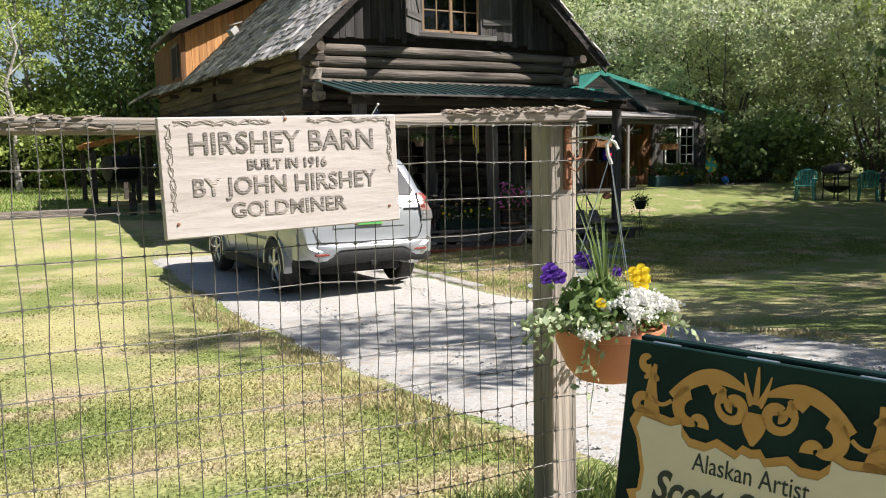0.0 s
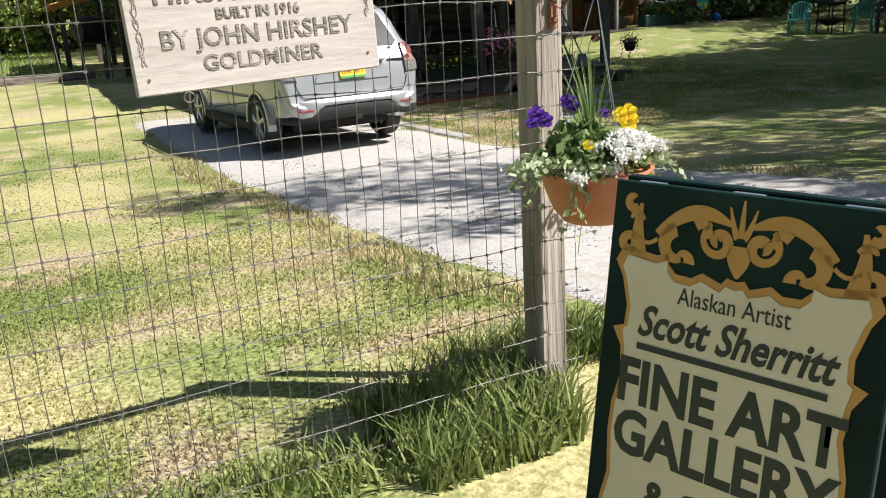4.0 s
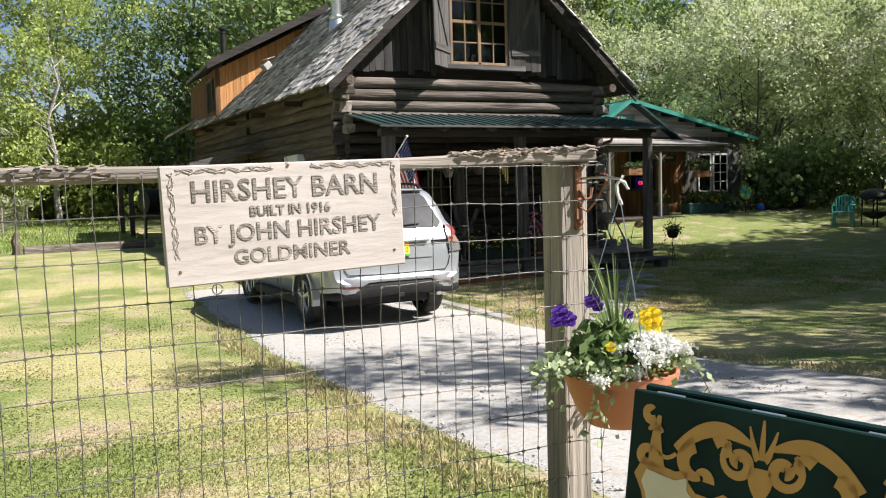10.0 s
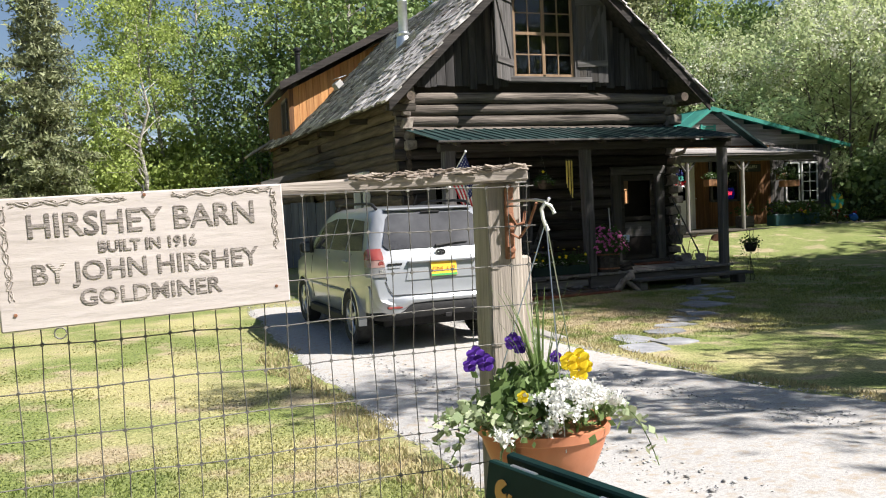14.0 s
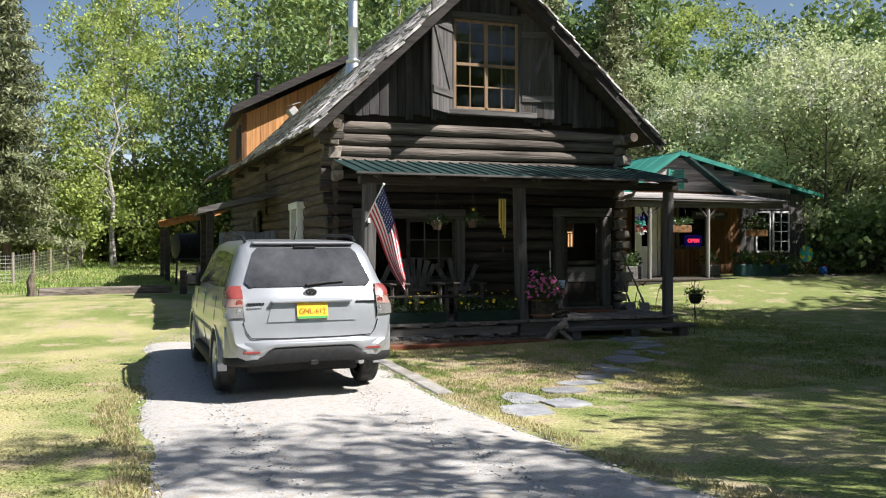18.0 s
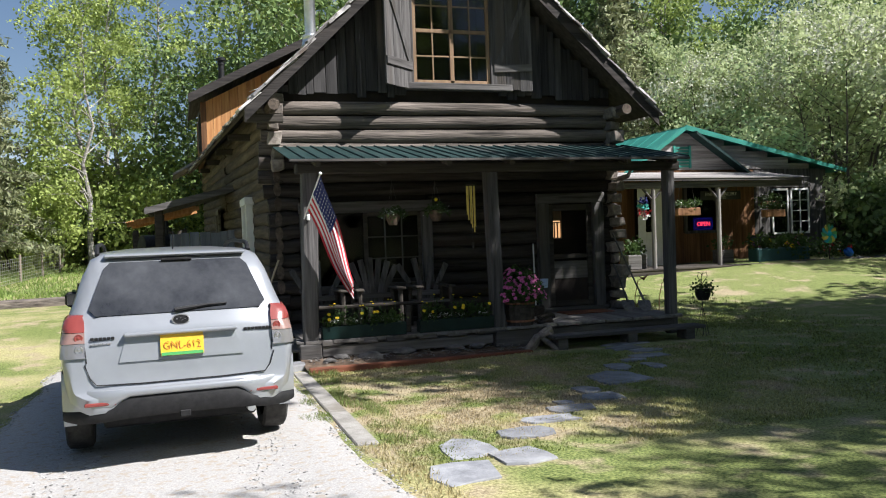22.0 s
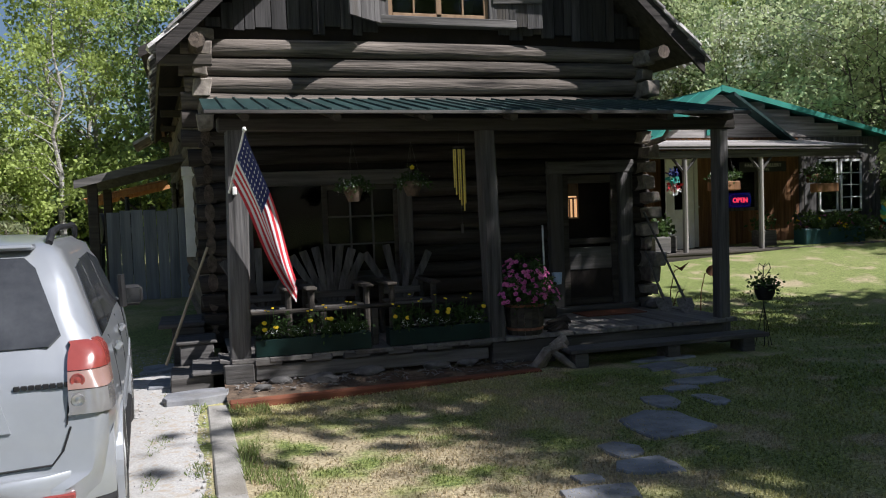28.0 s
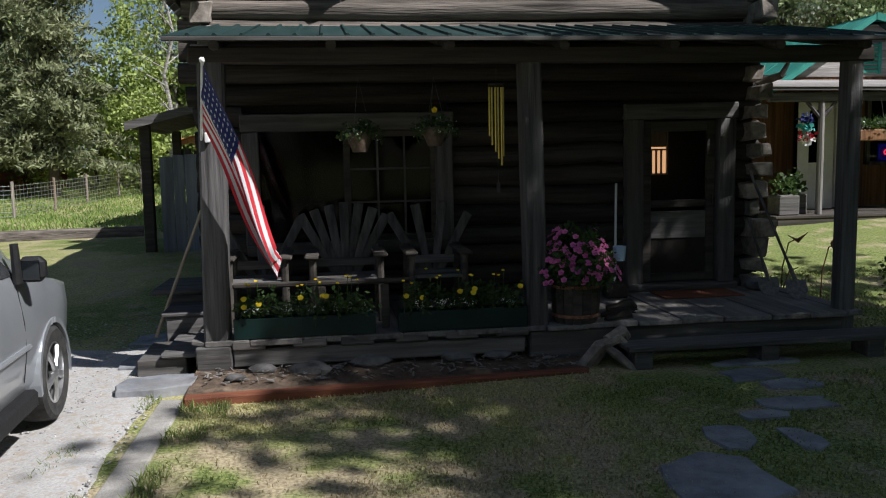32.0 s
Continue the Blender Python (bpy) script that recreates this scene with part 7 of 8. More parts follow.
for k in range(175):
    a, q = r.uniform(0, 6.28), r.uniform(0.2, 1.0) ** 0.5
    z = 0.30 + 0.60 * (1 - q * q * 0.8) * r.uniform(0.55, 1.1)
    d = Vector((math.cos(a) * q, math.sin(a) * q - 0.35, 0.5)).normalized()
    if math.sin(a) * q > 0.55:
        continue
    pansy(barrel, (0.41 * math.cos(a) * q, 0.34 * math.sin(a) * q, z), 0.027, M_PETK, d, "petunia")
M_SHOE = surf("dark_leather", (0.02, 0.016, 0.013), (0.06, 0.05, 0.04), 20, 0.6, bump=0.4, vary=0.2)
for i, (x, y, z, rz) in enumerate(((3.52, 0.12, 0.325, 70), (3.62, 0.3, 0.325, 95), (3.5, 0.02, 0.325, 110), (3.58, 0.16, 0.385, 80))):
    shoe = thing("shoe", "worn dark leather shoe lying on the porch boards", "shoe", "shoes beside the barrel", at=(x, y, z), rz=rz)
    b = bmesh.new()
    for py, w, h in ((-0.13, 0.03, 0.05), (-0.08, 0.042, 0.1), (-0.02, 0.042, 0.095), (0.06, 0.048, 0.06), (0.12, 0.044, 0.05), (0.15, 0.025, 0.035)):
        for k in range(8):
            a = 2 * math.pi * k / 8
            b.verts.new((w * math.cos(a), py, max(0.012, h / 2 + h / 2 * math.sin(a))))
    b.verts.ensure_lookup_table()
    for s in range(5):
        for k in range(8):
            b.faces.new([b.verts[q] for q in (s * 8 + k, s * 8 + (k + 1) % 8, s * 8 + 8 + (k + 1) % 8, s * 8 + 8 + k)])
    b.faces.new([b.verts[k] for k in range(8)][::-1])
    b.faces.new([b.verts[40 + k] for k in range(8)])
    part("upper", b, M_SHOE, shoe, smooth=True)
    part("sole", boxed((-0.045, -0.135, 0.0), (0.045, 0.15, 0.016), 0.008), M_BLACK, shoe)
bucket = tagged(new("plastic_cup", mesh_of("plastic_cup", lathed([(0.05, 0), (0.06, 0.13), (0.062, 0.13), (0.0, 0.12)], 14, (3.5, 0.02, 0.86)), plain("pale_blue_plastic", (0.45, 0.58, 0.75), 0.4))), "pale blue plastic cup set among the petunias", "cup")
broom = thing("broom", "broom with a pale handle leaning by the door", "broom")
part("handle", tubed([(3.86, 1.15, 0.35), (3.98, 1.45, 1.5)], 0.013, 7), M_WHITE, broom)
part("bristles", boxed((3.74, 1.06, 0.325), (3.98, 1.2, 0.48), 0.02, 0.01), M_SHOE, broom)
wood_pole = tagged(new("leaning_pole", mesh_of("leaning_pole", tubed([(-0.78, 1.2, 0.12), (-0.27, 1.3, 1.42)], [0.018, 0.015], 8), surf("pale_pole", (0.36, 0.29, 0.2), (0.5, 0.42, 0.3), 3, 0.8, vary=0)), ), "pale wooden pole leaning against the house corner", "pole")


def shovel(x0, y0, x1, y1, z1, label):
    ob = thing("shovel", label, "shovel", "tools leaning at the corner")
    a, b = Vector((x0, y0, 0.50)), Vector((x1, y1, z1))
    d = (b - a).normalized()
    part("shaft", tubed([a, b], 0.015, 7), M_GREY_Z, ob)
    part("socket", tubed([a - d * 0.05, a + d * 0.16], 0.02, 8), M_WIRE, ob)
    bl = bmesh.new()
    prism(bl, [(-0.10, 0.0), (0.10, 0.0), (0.105, -0.12), (0.07, -0.20), (0.0, -0.24), (-0.07, -0.20), (-0.105, -0.12)], 0.006)
    bmesh.ops.transform(bl, matrix=Matrix.Translation(a) @ pose(0, 0, 0, -38, 0, -15) , verts=bl.verts[:])
    part("blade", bl, M_WIRE, ob)


shovel(5.62, 0.72, 5.36, 1.22, 1.62, "long handled steel shovel leaning on the log corner")
shovel(5.45, 0.95, 5.38, 1.25, 1.1, "short handled shovel leaning on the log corner")
stone = tagged(new("rock", mesh_of("rock", rock_mesh(bmesh.new(), (5.45, 1.2, 0.385), (0.1, 0.09, 0.07), 9), M_ROCK, True)), "pale stone resting beside the door casing", "rock")
root = thing("driftwood", "twisted grey driftwood root beside the step", "driftwood")
for k, pts in enumerate((((3.05, -0.25, -0.05), (3.2, -0.3, 0.17), (3.4, -0.25, 0.21), (3.55, -0.3, 0.06)), ((3.15, -0.2, -0.03), (3.28, -0.22, 0.15), (3.35, -0.35, 0.09), (3.5, -0.45, -0.05)), ((3.3, -0.25, 0.19), (3.45, -0.2, 0.27), (3.5, -0.15, 0.2)))):
    part("limb", tubed(pts, [0.06, 0.055, 0.045, 0.025][:len(pts)], 8), M_LOGEND, root, smooth=True)
# ---- gallery building ----
gal = thing("gallery_building", "small cedar boarded gallery with a bright green metal roof", "building")
GY, G0 = 8.4, 0.62
core = part("front_wall", boxed((8.6, GY + 0.03, 0.2), (10.15, GY + 0.12, 3.3)), M_DARK, gal)
for lo, hi in (((11.05, 0.2), (11.75, 3.3)), ((12.8, 0.2), (14.6, 3.3)), ((16.05, 0.2), (16.6, 3.2)), ((10.15, 2.75), (11.05, 3.3)), ((11.75, 2.95), (12.8, 3.3)), ((14.6, 2.7), (16.05, 3.3)), ((11.75, 0.2), (12.8, 1.5)), ((14.6, 0.2), (16.05, 1.38))):
    part("wall_core", boxed((lo[0], GY + 0.03, lo[1]), (hi[0], GY + 0.12, hi[1])), M_DARK, core)
x = 8.6
while x < 16.6:
    w = random.uniform(0.16, 0.22)
    c = x + w / 2
    segs = [(0.45, 3.25)]
    for a, b, z0, z1 in ((10.1, 11.1, 0.3, 2.78), (11.7, 12.8, 1.5, 2.98), (14.58, 16.05, 1.36, 2.72)):
        if a < c < b:
            segs = [(0.45, z0), (z1, 3.25)]
    for z0, z1 in segs:
        if z1 - z0 > 0.05:
            part("board", boxed((x, GY, z0), (x + w - 0.008, GY + 0.03, z1), 0.004, 0.003), M_CEDAR if x < 14.0 else M_GREY_Z, core)
    x += w
part("side_wall", boxed((16.5, GY, 0.2), (16.6, 14, 3.2)), M_GREY_Z, gal)
part("side_wall", boxed((8.6, GY + 0.1, 0.2), (8.7, 14, 3.3)), M_CEDAR, gal)
part("back_wall", boxed((8.7, 13.9, 0.2), (16.5, 14, 3.2)), M_CEDAR, gal)
for z in (3.25, 3.42, 3.59, 3.76, 3.93, 4.1):
    l, rr_ = 11.7 - (4.25 - z) / 0.66, 11.7 + (4.25 - z) * 4.3
    part("gable_board", boxed((max(8.9, l), GY - 0.02, z), (min(16.4, rr_), GY + 0.03, z + 0.165), 0.004, 0.003), M_PALE_X, gal)


def slab(name, a, b, c, d, thick, material, parent, label=""):
    """A sheet with four corners and a thickness downwards."""
    bm_ = bmesh.new()
    hi = [bm_.verts.new(p) for p in (a, b, c, d)]
    lo = [bm_.verts.new(Vector(p) - Vector((0, 0, thick))) for p in (a, b, c, d)]
    bm_.faces.new(hi)
    bm_.faces.new(lo[::-1])
    for i in range(4):
        j = (i + 1) % 4
        bm_.faces.new((hi[j], hi[i], lo[i], lo[j]))
    bmesh.ops.recalc_face_normals(bm_, faces=bm_.faces[:])
    return part(name, bm_, material, parent, label)


main = slab("main_roof", (11.7, 8.2, 4.44), (17.1, 8.2, 3.21), (17.1, 14.2, 3.21), (11.7, 14.2, 4.44), 0.07, M_GREEN_METAL, gal, "bright green standing seam roof")
slab("roof_half", (9.2, 8.2, 2.78), (11.7, 8.2, 4.42), (11.7, 14.2, 4.42), (9.2, 14.2, 2.78), 0.06, M_GREEN_METAL, main)
for k in range(9):
    y = 8.3 + 0.7 * k
    part("seam", tubed([(11.75, y, 4.445), (17.0, y, 3.235)], 0.015, 4), M_GREEN_METAL, main)
    part("seam", tubed([(9.22, y, 2.80), (11.68, y, 4.415)], 0.012, 4), M_GREEN_METAL, main)
part("rake_trim", prism(bmesh.new(), [(9.15, 2.66), (11.7, 4.33), (11.7, 4.45), (9.15, 2.78)], 0.05, pose(0, 8.16, 0)), M_GREEN_METAL, main)
part("ridge_trim", prism(bmesh.new(), [(11.7, 4.33), (17.15, 3.12), (17.15, 3.23), (11.7, 4.47)], 0.05, pose(0, 8.15, 0)), M_GREEN_METAL, main)
# shade on the small gable is put into this darker green
gpo = slab("porch_gable", (11.9, 8.0, 4.28), (13.6, 8.0, 3.16), (13.6, 9.0, 3.16), (11.9, 9.0, 4.28), 0.03, M_DULL_GREEN, gal)
part("rake_trim", prism(bmesh.new(), [(11.9, 4.2), (13.65, 3.06), (13.65, 3.13), (11.9, 4.28)], 0.04, pose(0, 7.96, 0)), M_DULL_GREEN, gpo)
lv = part("louvre_vent", boxed((11.40, GY - 0.06, 3.30), (11.46, GY - 0.02, 3.92)), M_GREEN_METAL, gal, "green louvred gable vent")
part("louvre_side", boxed((11.90, GY - 0.06, 3.30), (11.96, GY - 0.02, 3.92)), M_GREEN_METAL, lv)
for k in range(7):
    part("louvre", boxed((11.45, GY - 0.05, 3.32 + 0.085 * k), (11.91, GY - 0.03, 3.375 + 0.085 * k), 0.003), M_GREEN_METAL, lv)
pr = slab("porch_roof", (8.55, 6.45, 2.90), (14.2, 6.45, 2.86), (14.4, 8.45, 3.16), (8.55, 8.45, 3.2), 0.05, M_GREY_X, gal, "weathered grey plank porch roof")
for k in range(6):
    y = 6.43 + 0.335 * k
    slab("roof_plank", (8.5, y, 2.925 + 0.05 * k), (14.25, y, 2.885 + 0.05 * k), (14.25, y + 0.33, 2.93 + 0.05 * k), (8.5, y + 0.33, 2.97 + 0.05 * k), 0.018, M_PALE_X, pr)
part("porch_beam", boxed((8.6, 6.55, 2.66), (14.1, 6.68, 2.82), 0.01, 0.006), M_GREY_X, gal)
for x in (9.6, 11.52):
    part("porch_post", tubed([(x, 6.62, G0), (x + 0.01, 6.62, 2.7)], [0.06, 0.055], 9), M_RAIL_Z, gal)
    for s in (-1, 1):
        part("knee_brace", tubed([(x, 6.62, 2.35), (x + 0.28 * s, 6.62, 2.66)], 0.03, 6), M_GREY_Z, gal)
gd = part("porch_floor", boxed((8.7, 6.4, 0.45), (13.2, 6.46, 0.66), 0.01), M_BEAM, gal)
y = 6.38
while y < 8.35:
    part("floor_board", boxed((8.65, y, 0.62), (13.3, y + 0.19, 0.665), 0.005, 0.002), M_BEAM, gd)
    y += 0.2

# its door, windows and signs
door_2 = tagged(new("door_2"), "white half-glazed door standing open on the gallery porch", "door", kind="structure")
part("leaf", boxed((0, 0, 0), (0.24, 0.045, 2.05), 0.005, 0, pose(9.88, 7.75, 0.67, 0, 0, 12)), M_WHITE, door_2)
part("leaf_panel", boxed((0.24, 0, 0), (0.85, 0.045, 0.9), 0.005, 0, pose(9.88, 7.75, 0.67, 0, 0, 12)), M_WHITE, door_2)
part("leaf_stile", boxed((0.6, 0, 0.9), (0.85, 0.045, 2.05), 0.005, 0, pose(9.88, 7.75, 0.67, 0, 0, 12)), M_WHITE, door_2)
part("leaf_rail", boxed((0.24, 0, 1.9), (0.6, 0.045, 2.05), 0.005, 0, pose(9.88, 7.75, 0.67, 0, 0, 12)), M_WHITE, door_2)
part("pane", boxed((0.24, 0.015, 0.9), (0.6, 0.025, 1.9), 0, 0, pose(9.88, 7.75, 0.67, 0, 0, 12)), M_GLASS, door_2)
part("door_frame", boxed((11.02, GY - 0.05, 0.65), (11.12, GY + 0.05, 2.78), 0.005), M_WHITE, door_2)
part("door_handle", tubed([(10.83, 7.96, 1.62), (10.83, 7.9, 1.62), (10.75, 7.88, 1.62)], 0.012, 6), M_STEEL, door_2)
# near-black sheet stands in for the unlit gallery room
part("room_dark", boxed((8.75, 10.2, 0.4), (16.4, 10.25, 3.1)), M_DARK, door_2)
window_2 = tagged(new("window_2"), "gallery window with a pale frame and a lit sign inside", "window", kind="structure")
for lo, hi in (((11.72, 1.5), (11.8, 3.0)), ((12.74, 1.5), (12.82, 3.0)), ((11.72, 1.48), (12.82, 1.56)), ((11.72, 2.94), (12.82, 3.02))):
    part("window_frame", boxed((lo[0], GY - 0.04, lo[1]), (hi[0], GY + 0.03, hi[1]), 0.005), M_GREY_Z, window_2)
part("pane", boxed((11.8, GY, 1.56), (12.74, GY + 0.005, 2.94)), M_GLASS, window_2)
neon = thing("open_sign", "lit sign reading OPEN in red letters inside a blue ring", "neon sign", at=(12.38, GY + 0.06, 1.74))
# backing glows faintly to stand in for the blue halo
part("backing", boxed((-0.32, 0.03, -0.18), (0.32, 0.05, 0.18), 0.01), glow("blue_halo_panel", (0.02, 0.02, 0.35), 0.08), neon)
words("letters", "OPEN", 0.165, glow("red_neon", (1.0, 0.05, 0.10), 1.8), neon, pose(0, 0.0, -0.057, 90, 0, 0), 0.01, bold=0.003)
part("ring", tubed([(0.30 * math.copysign(abs(math.cos(a)) ** 0.4, math.cos(a)), 0.01, 0.15 * math.copysign(abs(math.sin(a)) ** 0.5, math.sin(a))) for a in (2 * math.pi * k / 36 for k in range(37))], 0.009, 6), glow("blue_neon", (0.05, 0.05, 0.8), 0.14), neon)
window_3 = tagged(new("window_3"), "gallery window with white painted glazing bars", "window", kind="structure")
for a, b in ((14.64, 15.22), (15.3, 15.96)):
    for lo, hi in (((a, 1.38), (a + 0.05, 2.68)), ((b - 0.05, 1.38), (b, 2.68)), ((a, 1.36), (b, 1.42)), ((a, 2.62), (b, 2.68))):
        part("window_frame", boxed((lo[0], GY - 0.05, lo[1]), (hi[0], GY, hi[1]), 0.004), M_WHITE, window_3)
    part("pane", boxed((a + 0.05, GY - 0.03, 1.42), (b - 0.05, GY - 0.025, 2.62)), M_GLASS, window_3)
part("glazing_bar", boxed((15.62, GY - 0.045, 1.42), (15.645, GY - 0.01, 2.62)), M_WHITE, window_3)
for z in (1.71, 2.02, 2.32):
    part("glazing_bar", boxed((15.35, GY - 0.045, z), (15.91, GY - 0.01, z + 0.022)), M_WHITE, window_3)
gs = thing("gallery_sign", "narrow dark board lettered for the art gallery under the porch roof", "sign", at=(11.84, 6.95, 2.46))
part("panel", boxed((-0.62, -0.015, -0.11), (0.62, 0.015, 0.12), 0.006), plain("dark_sign_paint", (0.02, 0.02, 0.018), 0.7), gs)
words("lettering", "FINE ART GALLERY", 0.115, plain("gold_lettering", (0.55, 0.52, 0.45), 0.6), gs, pose(0, -0.018, 0.0, 90, 0, 0), 0.002)
words("lettering", "& GIFTS", 0.09, plain("gold_lettering_small", (0.55, 0.52, 0.45), 0.6), gs, pose(0, -0.018, -0.09, 90, 0, 0), 0.002)
for x in (-0.5, 0.5):
    part("hanger", tubed([(x, 0, 0.12), (x, 0, 0.45)], 0.006, 4), M_BLACK, gs)


def gal_basket(x, y, z, seed, wide=0.34):
    ob = thing("hanging_planter", "brown box planter of flowers hanging at the gallery", "hanging planter", "planters hanging at the gallery", at=(x, y, z))
    part("box", boxed((-wide, -0.12, -0.2), (wide, 0.12, 0.0), 0.02), M_CEDAR, ob)
    r = np.random.default_rng(seed)
    cs = [(r.uniform(-wide, wide), r.normal(0, 0.08), 0.05 + 0.1 * r.random()) for _ in range(30)]
    leaves("foliage", seed, ob, M_PFOL, cs, 12, (0.05, 0.05, 0.05), 0.035)
    tagged(leaves("blossom", seed + 1, ob, M_PETW, cs[::3], 4, (0.05, 0.05, 0.03), 0.018), kind="stuff")
    for s in (-1, 1):
        part("cord", tubed([(wide * 0.8 * s, 0, 0), (wide * 0.5 * s, 0, max(0.1, 2.7 - z))], 0.004, 4), M_WIRE, ob)


gal_basket(10.45, 6.45, 2.15, 401)
gal_basket(13.2, 6.6, 2.05, 403, 0.3)
gal_basket(14.2, 7.9, 2.3, 405, 0.26)
wreath = thing("ribbon_wreath", "wreath of red, white and blue ribbon on the gallery post", "wreath", at=(9.25, 6.5, 2.2))
for k, (m, dz) in enumerate(((M_CLOTH_B, 0.18), (plain("teal_ribbon", (0.05, 0.35, 0.30), 0.6), 0.0), (M_CLOTH_R, -0.16), (M_CLOTH_W, -0.28))):
    leaves("ribbon", 410 + k, wreath, m, [(0.08 * math.cos(a), 0, 0.7 * dz + 0.06 * math.sin(a)) for a in np.linspace(0, 6.28, 10)], 4, (0.04, 0.02, 0.04), 0.045)
# flower beds and ornaments along the gallery
trough = thing("flower_trough", "blue-green trough of mixed flowers before the gallery window", "planter", at=(13.6, 6.9, 0.62))
part("tub", boxed((-0.85, -0.2, 0.0), (0.85, 0.2, 0.42), 0.03), plain("blue_green_tub", (0.02, 0.07, 0.075), 0.5), trough)
r = np.random.default_rng(61)
cs = [(r.uniform(-0.85, 0.85), r.normal(0, 0.12), 0.45 + 0.25 * r.random()) for _ in range(90)]
leaves("foliage", 62, trough, M_PFOL, cs, 14, (0.07, 0.07, 0.07), 0.05)
tagged(leaves("yellow_flowers", 63, trough, M_PETY, cs[::7], 6, (0.04, 0.04, 0.03), 0.04), kind="stuff")
tagged(leaves("pink_flowers", 65, trough, M_PETK, cs[2::8], 6, (0.04, 0.04, 0.03), 0.04), kind="stuff")
tagged(leaves("purple_flowers", 68, trough, M_PETP, cs[6::11], 5, (0.04, 0.04, 0.03), 0.035), kind="stuff")
tagged(leaves("white_flowers", 64, trough, M_PETW, cs[4::9], 5, (0.05, 0.05, 0.03), 0.03), kind="stuff")
bedr = thing("raised_bed", "low stone edged bed of green plants beside the gallery", "flower bed", at=(15.2, 6.8, 0.55))
for k in range(12):
    part("edging_stone", rock_mesh(bmesh.new(), (-1.6 + 0.3 * k, -0.5, 0.05), (0.17, 0.12, 0.12), 60 + k, 1), M_ROCK, bedr)
part("soil", boxed((-1.7, -0.45, -0.1), (1.9, 0.9, 0.14), 0.03), M_SOIL, bedr)
cs = [(r.uniform(-1.6, 1.8), r.uniform(-0.3, 0.8), 0.25 + 0.3 * r.random()) for _ in range(120)]
leaves("foliage", 66, bedr, M_PFOL, cs, 14, (0.09, 0.09, 0.09), 0.05)
tagged(leaves("red_flowers", 67, bedr, M_CLOTH_R, cs[::13], 6, (0.04, 0.04, 0.03), 0.04), kind="stuff")
tagged(leaves("yellow_flowers", 69, bedr, M_PETY, cs[5::16], 6, (0.04, 0.04, 0.03), 0.04), kind="stuff")
tagged(leaves("white_flowers", 70, bedr, M_PETW, cs[9::19], 6, (0.05, 0.05, 0.03), 0.035), kind="stuff")
spin = thing("garden_spinner", "round green and yellow garden spinner on a stake", "ornament", at=(14.75, 6.35, 0.6))
part("stake", tubed([(0, 0, -0.1), (0, 0, 0.75)], 0.012, 5), M_BLACK, spin)
for k in range(12):
    a = 2 * math.pi * k / 12
    b = bmesh.new()
    prism(b, [(0.02, -0.03), (0.16, -0.075), (0.25, -0.05), (0.25, 0.05), (0.16, 0.075), (0.02, 0.03)], 0.006, pose(0, -0.02, 0.75, 0, -math.degrees(a), 0) @ pose(0, 0, 0, 22, 0, 0))
    part("vane", b, (plain("spinner_green", (0.10, 0.42, 0.16), 0.4), plain("spinner_yellow", (0.60, 0.50, 0.08), 0.4), plain("spinner_teal", (0.03, 0.35, 0.42), 0.4))[k % 3], spin)
part("hub", lathed([(0.09, 0), (0.07, 0.03), (0.0, 0.05)], 14), plain("turquoise", (0.02, 0.40, 0.46), 0.3), spin).matrix_local = pose(0, -0.02, 0.75, 90, 0, 0)
ball = tagged(new("gazing_ball", mesh_of("gazing_ball", rock_mesh(bmesh.new(), (0, 0, 0), (0.12, 0.12, 0.12), 0, 3), plain("blue_glass_ball", (0.03, 0.15, 0.6), 0.1, 0.3), True)), "shiny blue glass garden ball", "ornament")
ball.location = (15.35, 6.3, 0.85)
for x, y in ((9.0, 6.75), (9.3, 7.0), (12.2, 7.4)):
    pl_ = thing("potted_plant", "leafy plant in a square wooden tub on the gallery porch", "potted plant", "pots on the gallery porch", at=(x, y, 0.665))
    part("tub", boxed((-0.2, -0.2, 0), (0.2, 0.2, 0.36), 0.02), M_GREY_X, pl_)
    leaves("foliage", int(x * 50), pl_, M_PFOL, [(0.12 * math.cos(a), 0.12 * math.sin(a), 0.5) for a in range(12)], 12, (0.1, 0.1, 0.12), 0.05)

# ---- yard ornaments and the seats on the lawn ----
crook = thing("basket_stand", "iron crook stand with a small dark flower basket", "plant stand", at=(6.05, -0.3, gz(6.05, -0.3)))
part("stem", tubed([(0.0, 0.02, 0.0), (0, 0.02, 0.95), (0.02, 0, 1.0)], 0.006, 5), M_BLACK, crook)
part("heart", tubed([(0, 0, 0.82), (-0.09, 0, 0.93), (-0.07, 0, 1.0), (0, 0, 0.95), (0.07, 0, 1.0), (0.09, 0, 0.93), (0, 0, 0.82)], 0.005, 5), M_BLACK, crook)
part("pot", lathed([(0.08, 0.56), (0.115, 0.64), (0.125, 0.74), (0.115, 0.74), (0, 0.72)], 18), M_BLACK, crook, smooth=True)
leaves("foliage", 71, crook, M_PFOL, [(0.11 * math.cos(a), 0.11 * math.sin(a), 0.76) for a in range(14)], 14, (0.05, 0.05, 0.05), 0.025)
tagged(leaves("trailing", 72, crook, M_PFOL, [(0.17 * math.cos(a), 0.17 * math.sin(a), 0.60) for a in range(9)], 8, (0.03, 0.03, 0.07), 0.018), kind="stuff")
for s in (-1, 0, 1):
    part("foot", tubed([(0, 0.02, 0.5), (0.12 * s, -0.06 + 0.1 * abs(s), 0.0)], 0.005, 4), M_BLACK, crook)
for x, y, h, kindly in ((6.6, 1.6, 0.75, "oval"), (6.2, 1.75, 0.8, "bird"), (5.95, 1.3, 0.55, "curl")):
    z = gz(x, y)
